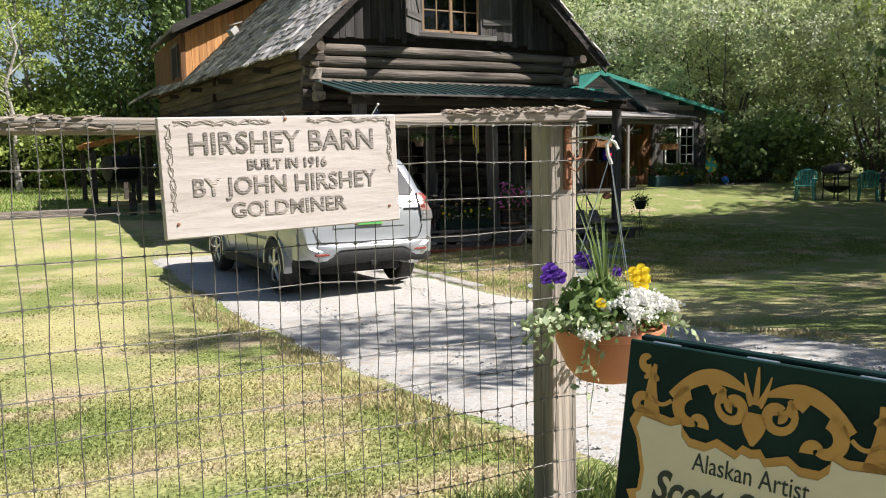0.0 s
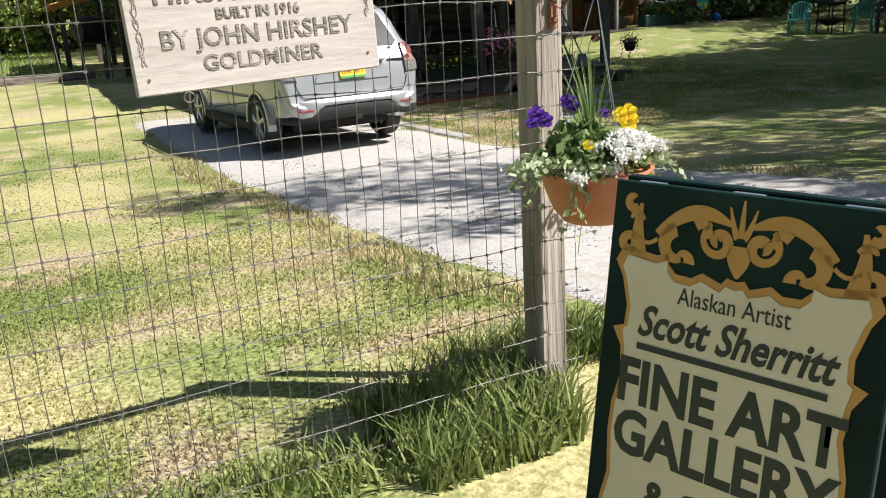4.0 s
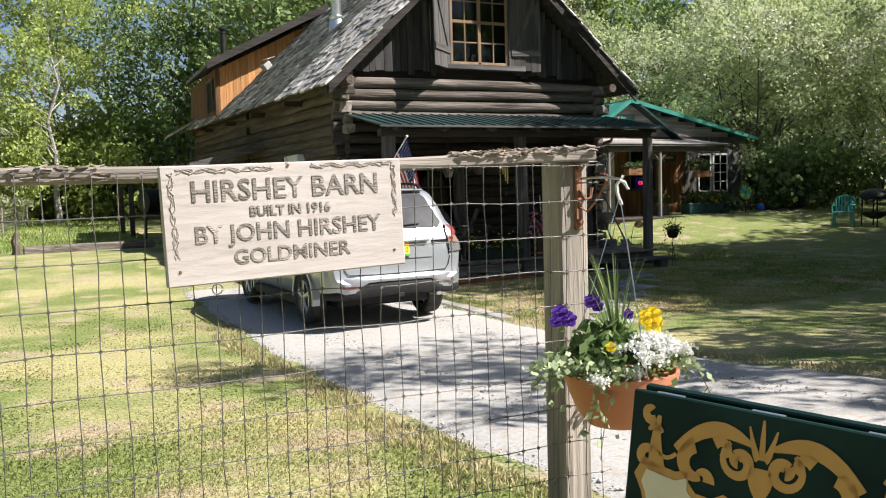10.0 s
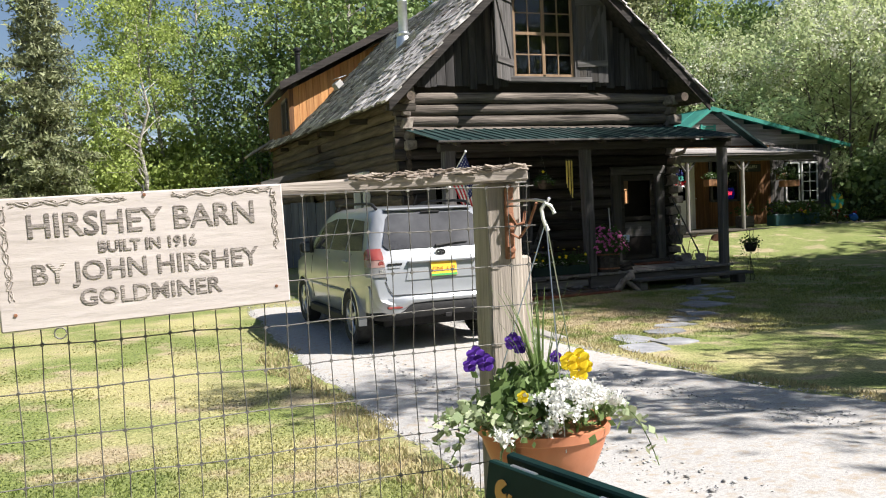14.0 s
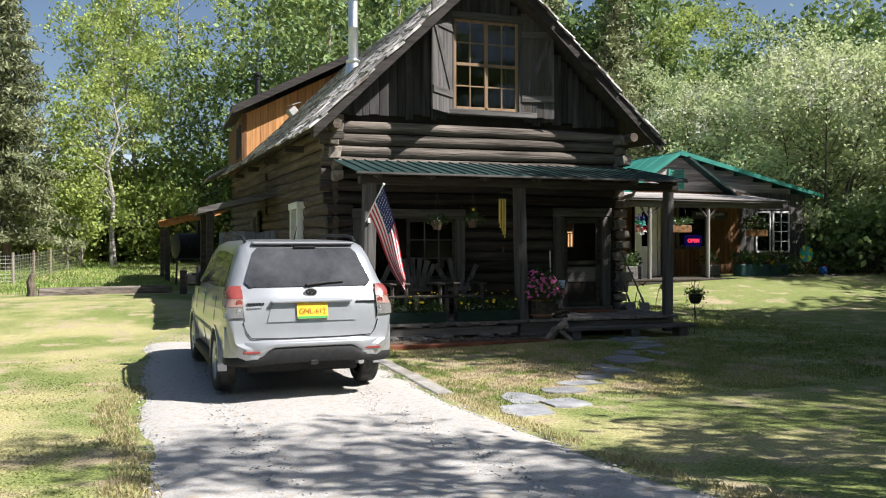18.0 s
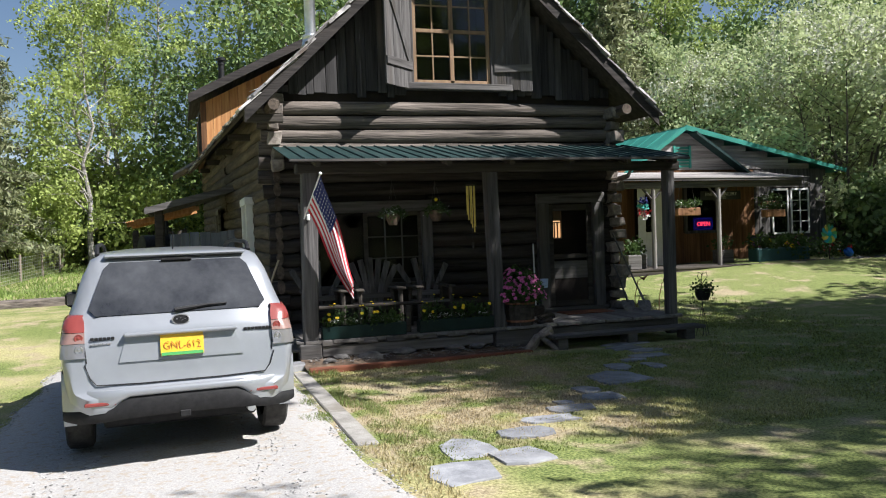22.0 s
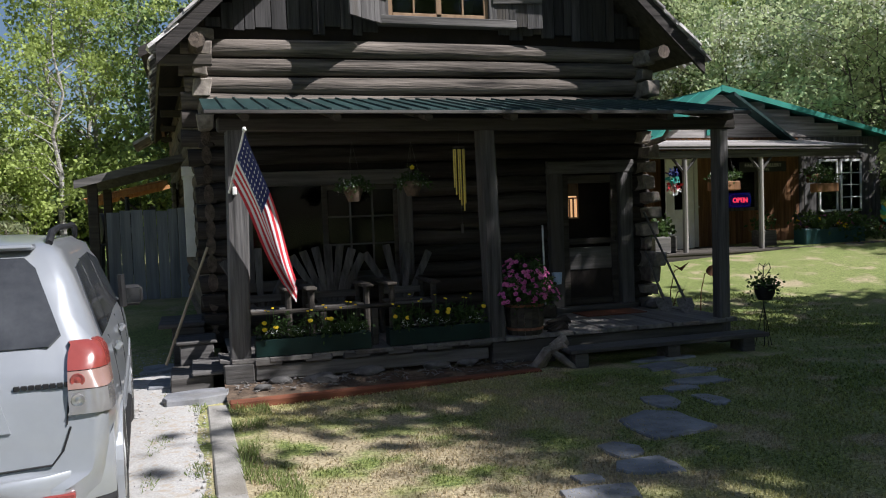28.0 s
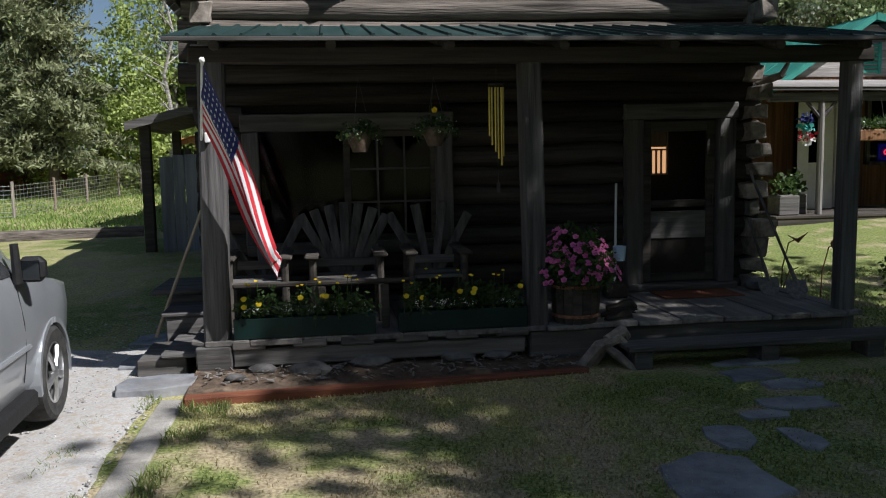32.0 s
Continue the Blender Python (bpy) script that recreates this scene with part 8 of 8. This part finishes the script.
    orn = thing("garden_stake", "rusty iron garden stake with an ornament on top", "ornament", "iron stakes by the house corner", at=(x, y, z))
    part("rod", tubed([(-0.14, 0, 0), (-0.12, 0, h * 0.6), (-0.05, 0, h * 0.95), (0.05, 0, h)], 0.008, 5), M_RUST, orn)
    if kindly == "oval":
        part("plaque", lathed([(0.13, 0), (0.13, 0.012)], 18), M_RUST, orn).matrix_local = pose(0.1, 0, h, 90, 0, 0) @ Matrix.Diagonal((1, 0.62, 1, 1))
    elif kindly == "bird":
        part("wing", prism(bmesh.new(), [(-0.12, 0.05), (0, 0), (0.14, 0.07), (0.02, -0.05)], 0.006, pose(0.05, 0, h)), M_RUST, orn)


def lawn_chair(x, y, rz):
    ob = thing("plastic_chair", "green moulded plastic garden chair on the lawn", "chair", "green chairs round the fire pit", at=(x, y, gz(x, y)), rz=rz)
    gm = M_CHAIR
    for sx in (-1, 1):
        for sy in (-1, 1):
            part("leg", tubed([(0.25 * sx, 0.24 * sy, 0), (0.21 * sx, 0.2 * sy, 0.42)], [0.022, 0.03], 6), gm, ob)
        part("arm", boxed((0.22 * sx - 0.03, -0.24, 0.60), (0.22 * sx + 0.05 * sx + 0.03, 0.24, 0.635), 0.012), gm, ob)
        part("arm_post", tubed([(0.25 * sx, -0.22, 0.4), (0.26 * sx, -0.22, 0.61)], 0.02, 6), gm, ob)
    part("seat", boxed((-0.24, -0.24, 0.40), (0.24, 0.24, 0.435), 0.015), gm, ob)
    for k in range(7):
        a = (k - 3) / 3
        part("back_slat", boxed((-0.025, -0.01, 0), (0.025, 0.01, 0.46 - 0.09 * a * a), 0.006, 0, pose(0.072 * (k - 3), 0.24 - 0.05 * a * a, 0.43, -14, a * 5, 0)), gm, ob)
    part("back_top", tubed([(-0.25 + 0.5 * k / 8, 0.36 - 0.05 * ((k - 4) / 4) ** 2, 0.88 - 0.10 * ((k - 4) / 4) ** 2) for k in range(9)], 0.025, 6), gm, ob)


M_CHAIR = plain("green_plastic", (0.05, 0.27, 0.23), 0.4)
lawn_chair(14.8, 2.75, -60)
lawn_chair(16.45, 1.95, 130)
fp = thing("fire_pit", "round black steel fire pit with a domed mesh lid", "fire pit", at=(15.8, 2.5, gz(15.8, 2.5)))
for k in range(4):
    a = 2 * math.pi * (k + 0.5) / 4
    part("leg", tubed([(0.36 * math.cos(a), 0.36 * math.sin(a), 0), (0.33 * math.cos(a), 0.33 * math.sin(a), 0.85)], 0.02, 6), M_BLACK, fp)
part("bowl", lathed([(0.12, 0.22), (0.36, 0.34), (0.42, 0.42), (0.40, 0.42), (0.1, 0.27)], 24), M_BLACK, fp, smooth=True)
part("band", lathed([(0.38, 0.78), (0.39, 0.78), (0.39, 0.86), (0.38, 0.86)], 24, cap=False), M_BLACK, fp)
part("lid", lathed([(0.44, 0.84), (0.43, 0.90), (0.33, 1.0), (0.18, 1.06), (0.03, 1.08)], 24), M_BLACK, fp, smooth=True)
part("knob", lathed([(0.03, 1.07), (0.03, 1.12)], 8), M_BLACK, fp)
bench = thing("wooden_bench", "low weathered wooden bench on the lawn", "bench", at=(17.3, 1.3, gz(17.3, 1.3)), rz=-25)
for k in range(3):
    part("seat_plank", boxed((-0.75, -0.2 + 0.14 * k, 0.40), (0.75, -0.07 + 0.14 * k, 0.44), 0.006), M_GREY_X, bench)
for k in range(2):
    part("back_plank", boxed((-0.75, 0.24, 0.55 + 0.18 * k), (0.75, 0.27, 0.69 + 0.18 * k), 0.006), M_GREY_X, bench)
for s in (-0.6, 0.6):
    part("leg", boxed((s - 0.04, -0.2, 0), (s + 0.04, -0.12, 0.4), 0.005), M_GREY_Z, bench)
    part("leg", boxed((s - 0.04, 0.2, 0), (s + 0.04, 0.28, 0.9), 0.005), M_GREY_Z, bench)
# ---- back yard beyond the driveway ----
lean = thing("lean_to", "low lean-to roof with a grey board screen beside the house", "lean-to")
bm = prism(bmesh.new(), [(-2.3, 2.40), (-0.45, 2.86), (-0.45, 2.94), (-2.3, 2.48)], 3.2, pose(0, 7.2, 0))
part("roof", bm, M_GREY_Y, lean)
part("roof_edge", prism(bmesh.new(), [(-2.34, 2.36), (-0.45, 2.82), (-0.45, 2.96), (-2.34, 2.50)], 0.05, pose(0, 7.14, 0)), M_GREY_X, lean)
for y in (7.3, 10.2):
    part("post", boxed((-2.15, y, 0.1), (-1.98, y + 0.15, 2.45), 0.012, 0.006), M_BEAM, lean)
x = -1.85
while x < -0.55:
    w = random.uniform(0.17, 0.23)
    part("screen_board", boxed((x, 7.3, 0.12), (x + w - 0.01, 7.33, 1.95 + random.uniform(-0.04, 0.03)), 0.004, 0.004), M_BLUEGREY, lean)
    x += w
part("screen_rail", boxed((-1.85, 7.33, 1.55), (-0.5, 7.38, 1.65), 0.005), M_BLUEGREY, lean)

perg = thing("timber_frame", "open frame of orange new timber over a smoker", "timber frame")
for x, y in ((-2.95, 17.0), (-1.45, 17.7), (-3.1, 19.6), (-1.6, 20.2)):
    part("post", boxed((x - 0.08, y - 0.08, gz(x, y) - 0.05), (x + 0.08, y + 0.08, 2.2), 0.006), M_BEAM, perg)
tilt = -math.degrees(math.atan2(0.28, 1.25))
for y0 in (16.95, 20.0):
    part("beam", boxed((0, -0.05, 0), (2.3, 0.05, 0.13), 0.006, 0.004, pose(-3.2, y0, 2.30, 0, tilt, 0)), M_ORANGE, perg)
for k in range(9):
    part("roof_board", boxed((0, 0, 0), (0.235, 3.5, 0.03), 0.004, 0.003, pose(-3.25, 16.75, 2.43, 0, tilt, 0) @ pose(0.25 * k, 0, 0)), M_ORANGE, perg)
part("brace", tubed([(-1.45, 17.6, 1.75), (-2.3, 17.2, 2.45)], 0.04, 6), M_BEAM, perg)
smk = thing("smoker_grill", "black steel barrel smoker on a frame", "smoker", at=(-2.3, 15.2, gz(-2.3, 15.2)))
part("drum", lathed([(0.34, -0.47), (0.41, -0.44), (0.42, 0.44), (0.34, 0.47)], 20), M_BLACK, smk, smooth=True).matrix_local = pose(0, 0, 1.27, 0, 90, 20)
part("stack", tubed([(0.3, 0, 1.5), (0.3, 0, 2.1)], 0.06, 8), M_BLACK, smk)
for s in (-0.4, 0.4):
    for t in (-0.26, 0.26):
        part("leg", tubed([(s, t, 0), (s * 0.9, t * 0.8, 0.8)], 0.03, 6), M_BLACK, smk)
part("shelf", boxed((-0.5, -0.75, 0.82), (0.5, -0.45, 0.86), 0.006), M_BLACK, smk)

edge = thing("log_edging", "grey squared log lying along the edge of the lawn", "log")
e0, e1 = Vector((-6.15, 10.3, gz(-6.15, 10.3) + 0.09)), Vector((-2.9, 10.7, gz(-2.9, 10.7) + 0.09))
part("log", boxed((0, -0.11, -0.12), ((e1 - e0).length, 0.11, 0.11), 0.03, 0.015, Matrix.Translation(e0) @ pose(0, 0, 0, 0, 0, math.degrees(math.atan2(e1.y - e0.y, e1.x - e0.x)))), M_LOG_LIT, edge)
bm = tubed([(0, 0, -0.1), (0.02, 0, 0.12), (-0.03, 0.01, 0.36), (0.03, 0.0, 0.56)], [0.16, 0.11, 0.085, 0.05], 9)
for v in bm.verts:
    v.co += Vector((0.03 * noise.noise(v.co * 9), 0.03 * noise.noise(v.co * 9 + Vector((5, 0, 0))), 0.08 * noise.noise(v.co * 14) * (v.co.z > 0.4)))
stump = tagged(new("stump", mesh_of("stump", bm, M_BARK_DARK, True)), "thin broken dark tree stump at the end of the log", "stump")
stump.location = (-6.3, 10.25, gz(-6.3, 10.25))
post = tagged(new("short_post", mesh_of("short_post", boxed((-0.09, -0.09, 0), (0.09, 0.09, 0.62), 0.02, 0.01), M_BEAM)), "short dark post beside the log edging", "post")
post.location = (-2.6, 9.9, gz(-2.6, 9.9))

yard_fence = thing("garden_fence", "wire garden fence on pale posts across the meadow", "fence")
pts = [(-17.5, 14.5), (-14.6, 15.4), (-11.0, 16.2), (-7.78, 17.30), (-7.52, 20.00), (-7.25, 22.50), (-6.93, 25.50), (-6.53, 27.50)]
for (x, y), (x2, y2) in zip(pts, pts[1:] + [pts[-1]]):
    z = gz(x, y)
    part("post", tubed([(x, y, z - 0.1), (x, y, z + 1.05)], 0.045, 7), M_GPOST, yard_fence)
    if (x, y) != (x2, y2):
        z2 = gz(x2, y2)
        for k in range(8):
            h = 0.08 + 0.12 * k
            part("wire", tubed([(x, y, z + h), (x2, y2, z2 + h)], 0.007, 4), M_STEEL, yard_fence)
        n = int(math.hypot(x2 - x, y2 - y) / 0.22)
        for k in range(1, n):
            t = k / n
            part("upright", tubed([(x + (x2 - x) * t, y + (y2 - y) * t, z + (z2 - z) * t + 0.05), (x + (x2 - x) * t, y + (y2 - y) * t, z + (z2 - z) * t + 0.95)], 0.005, 4), M_STEEL, yard_fence)
bank = thing("red_shed", "low red-brown shed wall behind the garden fence", "shed", at=(-12.5, 30.5, gz(-12.5, 30.5)))
for k in range(14):
    part("board", boxed((-2.4 + 0.3 * k, 0, 0), (-2.11 + 0.3 * k, 0.04, 1.55 + 0.04 * math.sin(k)), 0.006, 0.004), surf("red_brown_board", (0.28, 0.10, 0.06), (0.42, 0.17, 0.10), 2, 0.85, bump=0.3, stretch=AX["z"]) if k == 0 else bpy.data.materials["red_brown_board"], bank)
part("roof", boxed((-2.6, -0.3, 1.55), (2.0, 1.8, 1.65), 0.01), M_GREY_X, bank)
part("back", boxed((-2.4, 1.5, 0), (1.8, 1.55, 1.55)), bpy.data.materials["red_brown_board"], bank)
# ---- trees ----


def tree(name, label, seed, h, crown_base, radius, clumps, per, size, bark, leaf, trunks=1, droop=0.1, lean=0.0, category="tree", spread=0.42):
    """Tapered trunk with limbs, and a crown of leaf clumps along them."""
    r = np.random.default_rng(seed)
    wood, centres = bmesh.new(), []
    for t in range(trunks):
        out = 0.0 if trunks == 1 else 1.0
        ang = 2 * math.pi * t / trunks + r.uniform(-0.4, 0.4)
        tip = Vector((math.cos(ang) * out * radius * 0.6 + lean * h, math.sin(ang) * out * radius * 0.6, h * r.uniform(0.85, 1.0)))
        base = Vector((math.cos(ang), math.sin(ang), 0)) * 0.12 * out
        pts = [base.lerp(tip, k / 7) + Vector((r.normal(0, 0.012 * h * min(k, 1)), r.normal(0, 0.012 * h * min(k, 1)), 0)) for k in range(8)]
        pts[0].z -= 0.2
        r0 = 0.011 * h + 0.02 if trunks == 1 else 0.008 * h + 0.01
        tube(wood, pts, [r0 * (1 - 0.93 * (k / 7) ** 0.8) * (1.25 if k == 0 else 1) for k in range(8)], 7)
        limbs = max(6, int(clumps / trunks / 4))
        for k in range(limbs):
            f = crown_base + (1 - crown_base) * ((k + r.uniform(0, 1)) / limbs)
            seg = min(6, int(f * 7))
            p0 = pts[seg].lerp(pts[seg + 1], f * 7 - seg)
            g = (f - crown_base) / (1 - crown_base)
            reach = radius * (0.35 + 0.9 * math.sin(math.pi * min(1, 0.18 + 0.82 * g)) ** 0.8) * r.uniform(0.6, 1.15)
            la = r.uniform(0, 6.283)
            rise = r.uniform(0.15, 0.75) * reach
            mid = p0 + Vector((math.cos(la) * reach * 0.5, math.sin(la) * reach * 0.5, rise * 0.7))
            end = p0 + Vector((math.cos(la) * reach, math.sin(la) * reach, rise * (1.0 - droop * 2)))
            tube(wood, [p0, mid, end], [r0 * 0.32 * (1 - 0.7 * f), r0 * 0.18 * (1 - 0.6 * f), 0.008], 5, False)
            for q in (0.45, 0.7, 0.9, 1.05):
                w = p0.lerp(mid, q * 2) if q < 0.5 else mid.lerp(end, q * 2 - 1)
                centres.append(tuple(w + Vector(r.normal(0, 0.2, 3))))
        centres.append(tuple(tip))
    tr = thing(name, label, category)
    part("trunk", wood, bark, tr, smooth=True)
    v, f = leaf_cloud(r, centres, per, (spread, spread, spread * 0.9), size, droop)
    crown = new("crown", raw_mesh("crown", v, f, leaf))
    crown.parent = tr
    return tr


def spruce(seed, h, radius, label, per=7):
    """A conifer: whorls of drooping boughs carrying needle sprays."""
    r = np.random.default_rng(seed)
    wood, centres = bmesh.new(), []
    tube(wood, [(0, 0, -0.2), (0.03, 0, h * 0.5), (0, 0.02, h)], [0.016 * h, 0.01 * h, 0.01], 7)
    vs, fs, n = [], [], 0
    z = h * 0.12
    while z < h * 0.98:
        reach = radius * (1 - z / h) ** 0.85 + 0.15
        for k in range(7):
            a = r.uniform(0, 6.283)
            ln = reach * r.uniform(0.7, 1.12)
            d = Vector((math.cos(a), math.sin(a), 0))
            p0, p1, p2 = Vector((0, 0, z)), Vector((0, 0, z)) + d * ln * 0.5 + Vector((0, 0, -0.06 * ln)), Vector((0, 0, z)) + d * ln + Vector((0, 0, -0.16 * ln))
            tube(wood, [p0, p1, p2], [0.03, 0.018, 0.006], 4, False)
            m = max(5, int(ln * 11))
            for i in range(m):
                q = (i + r.uniform(0, 1)) / m
                c = p0.lerp(p1, q * 2) if q < 0.5 else p1.lerp(p2, q * 2 - 1)
                side = Vector((-d.y, d.x, 0)) * r.normal(0, 0.30 * (1.1 - q) * min(ln, 1.6))
                centres.append(tuple(c + side + Vector((0, 0, -abs(side.length) * 0.25))))
        z += h * 0.026
    tr = thing("spruce_tree", label, "tree")
    part("trunk", wood, M_BARK_DARK, tr, smooth=True)
    v, f = leaf_cloud(r, centres, per, (0.15, 0.15, 0.09), 0.13 * (7 / per) ** 0.5, 0.06, 0.28)
    crown = new("crown", raw_mesh("crown", v, f, M_NEEDLE))
    crown.parent = tr
    return tr


LB = "tall birch in fresh green leaf at the edge of the yard"
birches = [tree("birch_tree", LB, 100 + i, h, cb, rad, int(cl * 0.72), 48, 0.092, M_BARK, M_LEAF, 1, 0.16, spread=0.25) for i, (h, cb, rad, cl) in enumerate(((15, 0.18, 2.7, 170), (17.5, 0.25, 2.9, 180), (13, 0.14, 2.5, 150), (19, 0.3, 3.0, 190)))]
alders = [tree("alder_tree", "dense dark green alder in the woods behind the yard", 130 + i, h, 0.06, rad, 190, (40, 30)[i], (0.108, 0.16)[i], M_BARK_DARK, M_LEAF2, tn, 0.05, spread=0.38) for i, (h, rad, tn) in enumerate(((10, 3.0, 3), (12.5, 3.2, 2)))]
willows = [tree("willow_bush", "large pale green willow bush with cream blossom", 150 + i, h, 0.04, rad, 250, 66, 0.07, M_BARK_DARK, M_WILLOW, tn, 0.03, category="bush", spread=0.23) for i, (h, rad, tn) in enumerate(((7.5, 2.9, 5), (9.0, 3.1, 4)))]
for i, w in enumerate(willows):
    r = np.random.default_rng(170 + i)
    ph, th = r.uniform(0, 6.283, 110), r.uniform(0.35, 1.0, 110)
    h = (7.5, 9.0)[i]
    cs = np.stack([np.cos(ph) * (1 - th ** 2) ** 0.5 * 3.0, np.sin(ph) * (1 - th ** 2) ** 0.5 * 3.0, 0.5 * h + th * h * 0.46], 1)
    v, f = leaf_cloud(r, cs, 26, (0.22, 0.22, 0.16), 0.055)
    ob = new("blossom", raw_mesh("blossom", v, f, M_BLOSSOM))
    ob.parent = w
shrubs = [tree("shrub", "low leafy shrub at the wood's edge", 180 + i, 2.4 + i * 0.8, 0.05, 1.3 + 0.2 * i, 90, 18, 0.12, M_BARK_DARK, (M_LEAF2, M_LEAF)[i], 5, 0.05, category="shrub", spread=0.3) for i in range(2)]
spruces = [spruce(201, 13.5, 3.1, "grey-green spruce with drooping boughs"), spruce(202, 17, 3.2, "tall dark spruce behind the meadow", 3)]


def plant(src, spots, group):
    """The first spot takes the tree itself, the others copies of it."""
    for i, (x, y, rz, s) in enumerate(spots):
        m = pose(x, y, gz(x, y), 0, 0, rz)
        if i == 0:
            src.matrix_world = m
            ob = src
        else:
            ob = copy_thing(src, m)
        ob.scale = (s, s, s)
        tagged(ob, group=group)


fr = random.Random(77)


def row(x0, x1, y0, y1, n, s0=0.85, s1=1.15):
    return [(x0 + (x1 - x0) * (i + fr.uniform(0.1, 0.9)) / n, fr.uniform(y0, y1), fr.uniform(0, 360), fr.uniform(s0, s1)) for i in range(n)]


# the woods behind the house and the meadow, unseen trees to the south-east placed to shade lawn, drive, porch and
# gallery, and unseen ones added round about to dim the sky light
plant(birches[0], [(-13.2, 31.0, 0, 1.0), (-18.5, 27.0, 60, 0.95), (-6.0, 33.5, 200, 1.0)] + row(2, 9, 29, 33, 3) + row(14, 40, 37, 46, 3) + [(12.7, -9.9, 40, 1.05), (4.3, -12.3, 120, 0.75), (24, -10, 0, 1.3), (27, -18, 50, 1.3), (-17, -20, 0, 1.0)], "birches of the woods")
plant(birches[1], [(-22.5, 30.0, 0, 1.0), (-16.0, 34.0, 90, 0.9), (-4.6, 34.0, 30, 0.95), (1.5, 31.5, 130, 1.0)] + row(4, 16, 28, 34, 3) + row(14, 46, 24, 40, 6) + [(17.5, -9.0, 160, 0.8), (17.2, -15.0, 20, 0.9), (3, -24, 0, 1.0)], "birches of the woods")
plant(birches[2], [(-5.2, 27.5, 0, 0.9)] + row(-22, -14, 22, 26, 2) + row(17, 28, 24, 28, 3) + [(10.5, -13.5, 200, 0.95), (6.6, -15.4, 60, 0.8), (7.4, -13.4, 310, 0.78), (-24, -4, 70, 1.0)], "birches of the woods")
plant(birches[3], row(-8, 34, 34, 42, 8, 0.9, 1.2) + [(12.2, -7.3, 90, 0.9), (19.8, 2.6, 20, 0.72), (23.0, 0.4, 60, 0.8), (23, -14, 0, 1.15), (16, -20, 70, 1.1), (11.1, -7.7, 140, 0.82)], "birches of the woods")
plant(alders[0], row(20, 36, 17, 24, 6) + row(-26, -14, 29, 34, 3) + row(-3, 14, 29, 33, 4) + row(4, 17, 22, 27, 5, 1.0, 1.3) + [(-25, 14, 0, 1.0), (-27, 4, 90, 1.1), (-26, -12, 30, 1.1), (-22, -26, 60, 1.2)], "alders of the woods")
plant(alders[1], row(6, 40, 22, 32, 9) + [(34, 9, 0, 1.0), (31, 0, 50, 1.0), (30, -7, 70, 1.1), (28, -16, 10, 1.2), (12.1, -8.0, 20, 0.95), (12.7, -6.1, 200, 1.05), (15.9, -6.7, 100, 0.95), (18.4, -5.6, 310, 0.85), (21.2, -3.6, 30, 0.82), (15.0, -10.6, 60, 1.1), (18.0, -12.4, 140, 1.25), (20.5, -11.0, 10, 1.25), (-10, -27, 0, 1.1), (0, -29, 80, 1.1), (10, -27, 150, 1.1), (20, -25, 220, 1.1), (13.6, -7.2, 250, 1.0), (16.9, -6.9, 40, 1.0), (19.7, -5.6, 170, 0.95)], "alders of the woods")
plant(willows[0], [(18.6, 9.6, 0, 1.0), (22.0, 5.8, 80, 0.95), (24.5, 10.5, 200, 1.1), (17.5, 15.0, 140, 1.0)], "willow bushes beside the gallery")
plant(willows[1], [(20.8, 12.6, 30, 1.0), (26.0, 7.0, 120, 1.0), (22.5, 2.6, 250, 0.8), (28.5, 12.0, 300, 1.1)], "willow bushes beside the gallery")
plant(shrubs[0], row(-26, -12, 22, 26, 6, 0.7, 1.2) + row(-6.5, -3, 32, 34, 3, 0.8, 1.2) + row(17.2, 24, 5.0, 9.0, 6, 0.6, 0.9) + row(18, 26, -2, 4, 3, 0.6, 1.0), "shrubs along the wood's edge")
plant(shrubs[1], row(-16, 4, 35, 38, 9, 1.3, 1.8) + row(-22, -2, 29, 33, 9, 0.8, 1.3) + row(16, 30, 14, 18, 5, 0.8, 1.1) + row(20, 30, -4, 6, 5, 0.8, 1.1), "shrubs along the wood's edge")
plant(spruces[0], [(-9.3, 25.8, 0, 1.0), (-12.6, 27.0, 100, 1.05), (-16.5, 24.5, 200, 0.9)], "spruces behind the meadow")
# three beyond the gallery are added to darken the woods beside the gable
plant(spruces[1], [(-24.0, 30.0, 30, 1.0), (15.4, 18.2, 40, 0.75), (17.0, 20.5, 200, 0.9), (14.2, 21.5, 120, 0.85), (16.0, 30.0, 60, 1.0), (24.0, 34.0, 0, 1.1), (-20.0, 36.0, 90, 1.1), (9.0, 36.0, 10, 1.0)], "spruces behind the meadow")

# far mountain ridge, the haze of distance painted in as blue
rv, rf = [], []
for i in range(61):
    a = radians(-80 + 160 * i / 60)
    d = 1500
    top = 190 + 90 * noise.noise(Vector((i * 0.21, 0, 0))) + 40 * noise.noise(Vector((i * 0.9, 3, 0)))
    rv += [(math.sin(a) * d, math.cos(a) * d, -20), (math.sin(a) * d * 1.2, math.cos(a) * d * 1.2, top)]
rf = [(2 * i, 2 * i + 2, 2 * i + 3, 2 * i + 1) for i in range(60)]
tagged(new("backdrop", raw_mesh("backdrop", rv, rf, surf("haze_blue_mountain", (0.14, 0.19, 0.24), (0.24, 0.29, 0.34), 0.01, 1.0, bump=0.0, vary=0.0))), "mountain ridge far beyond the woods, distance haze put into its blue colour", "mountain", kind="structure")
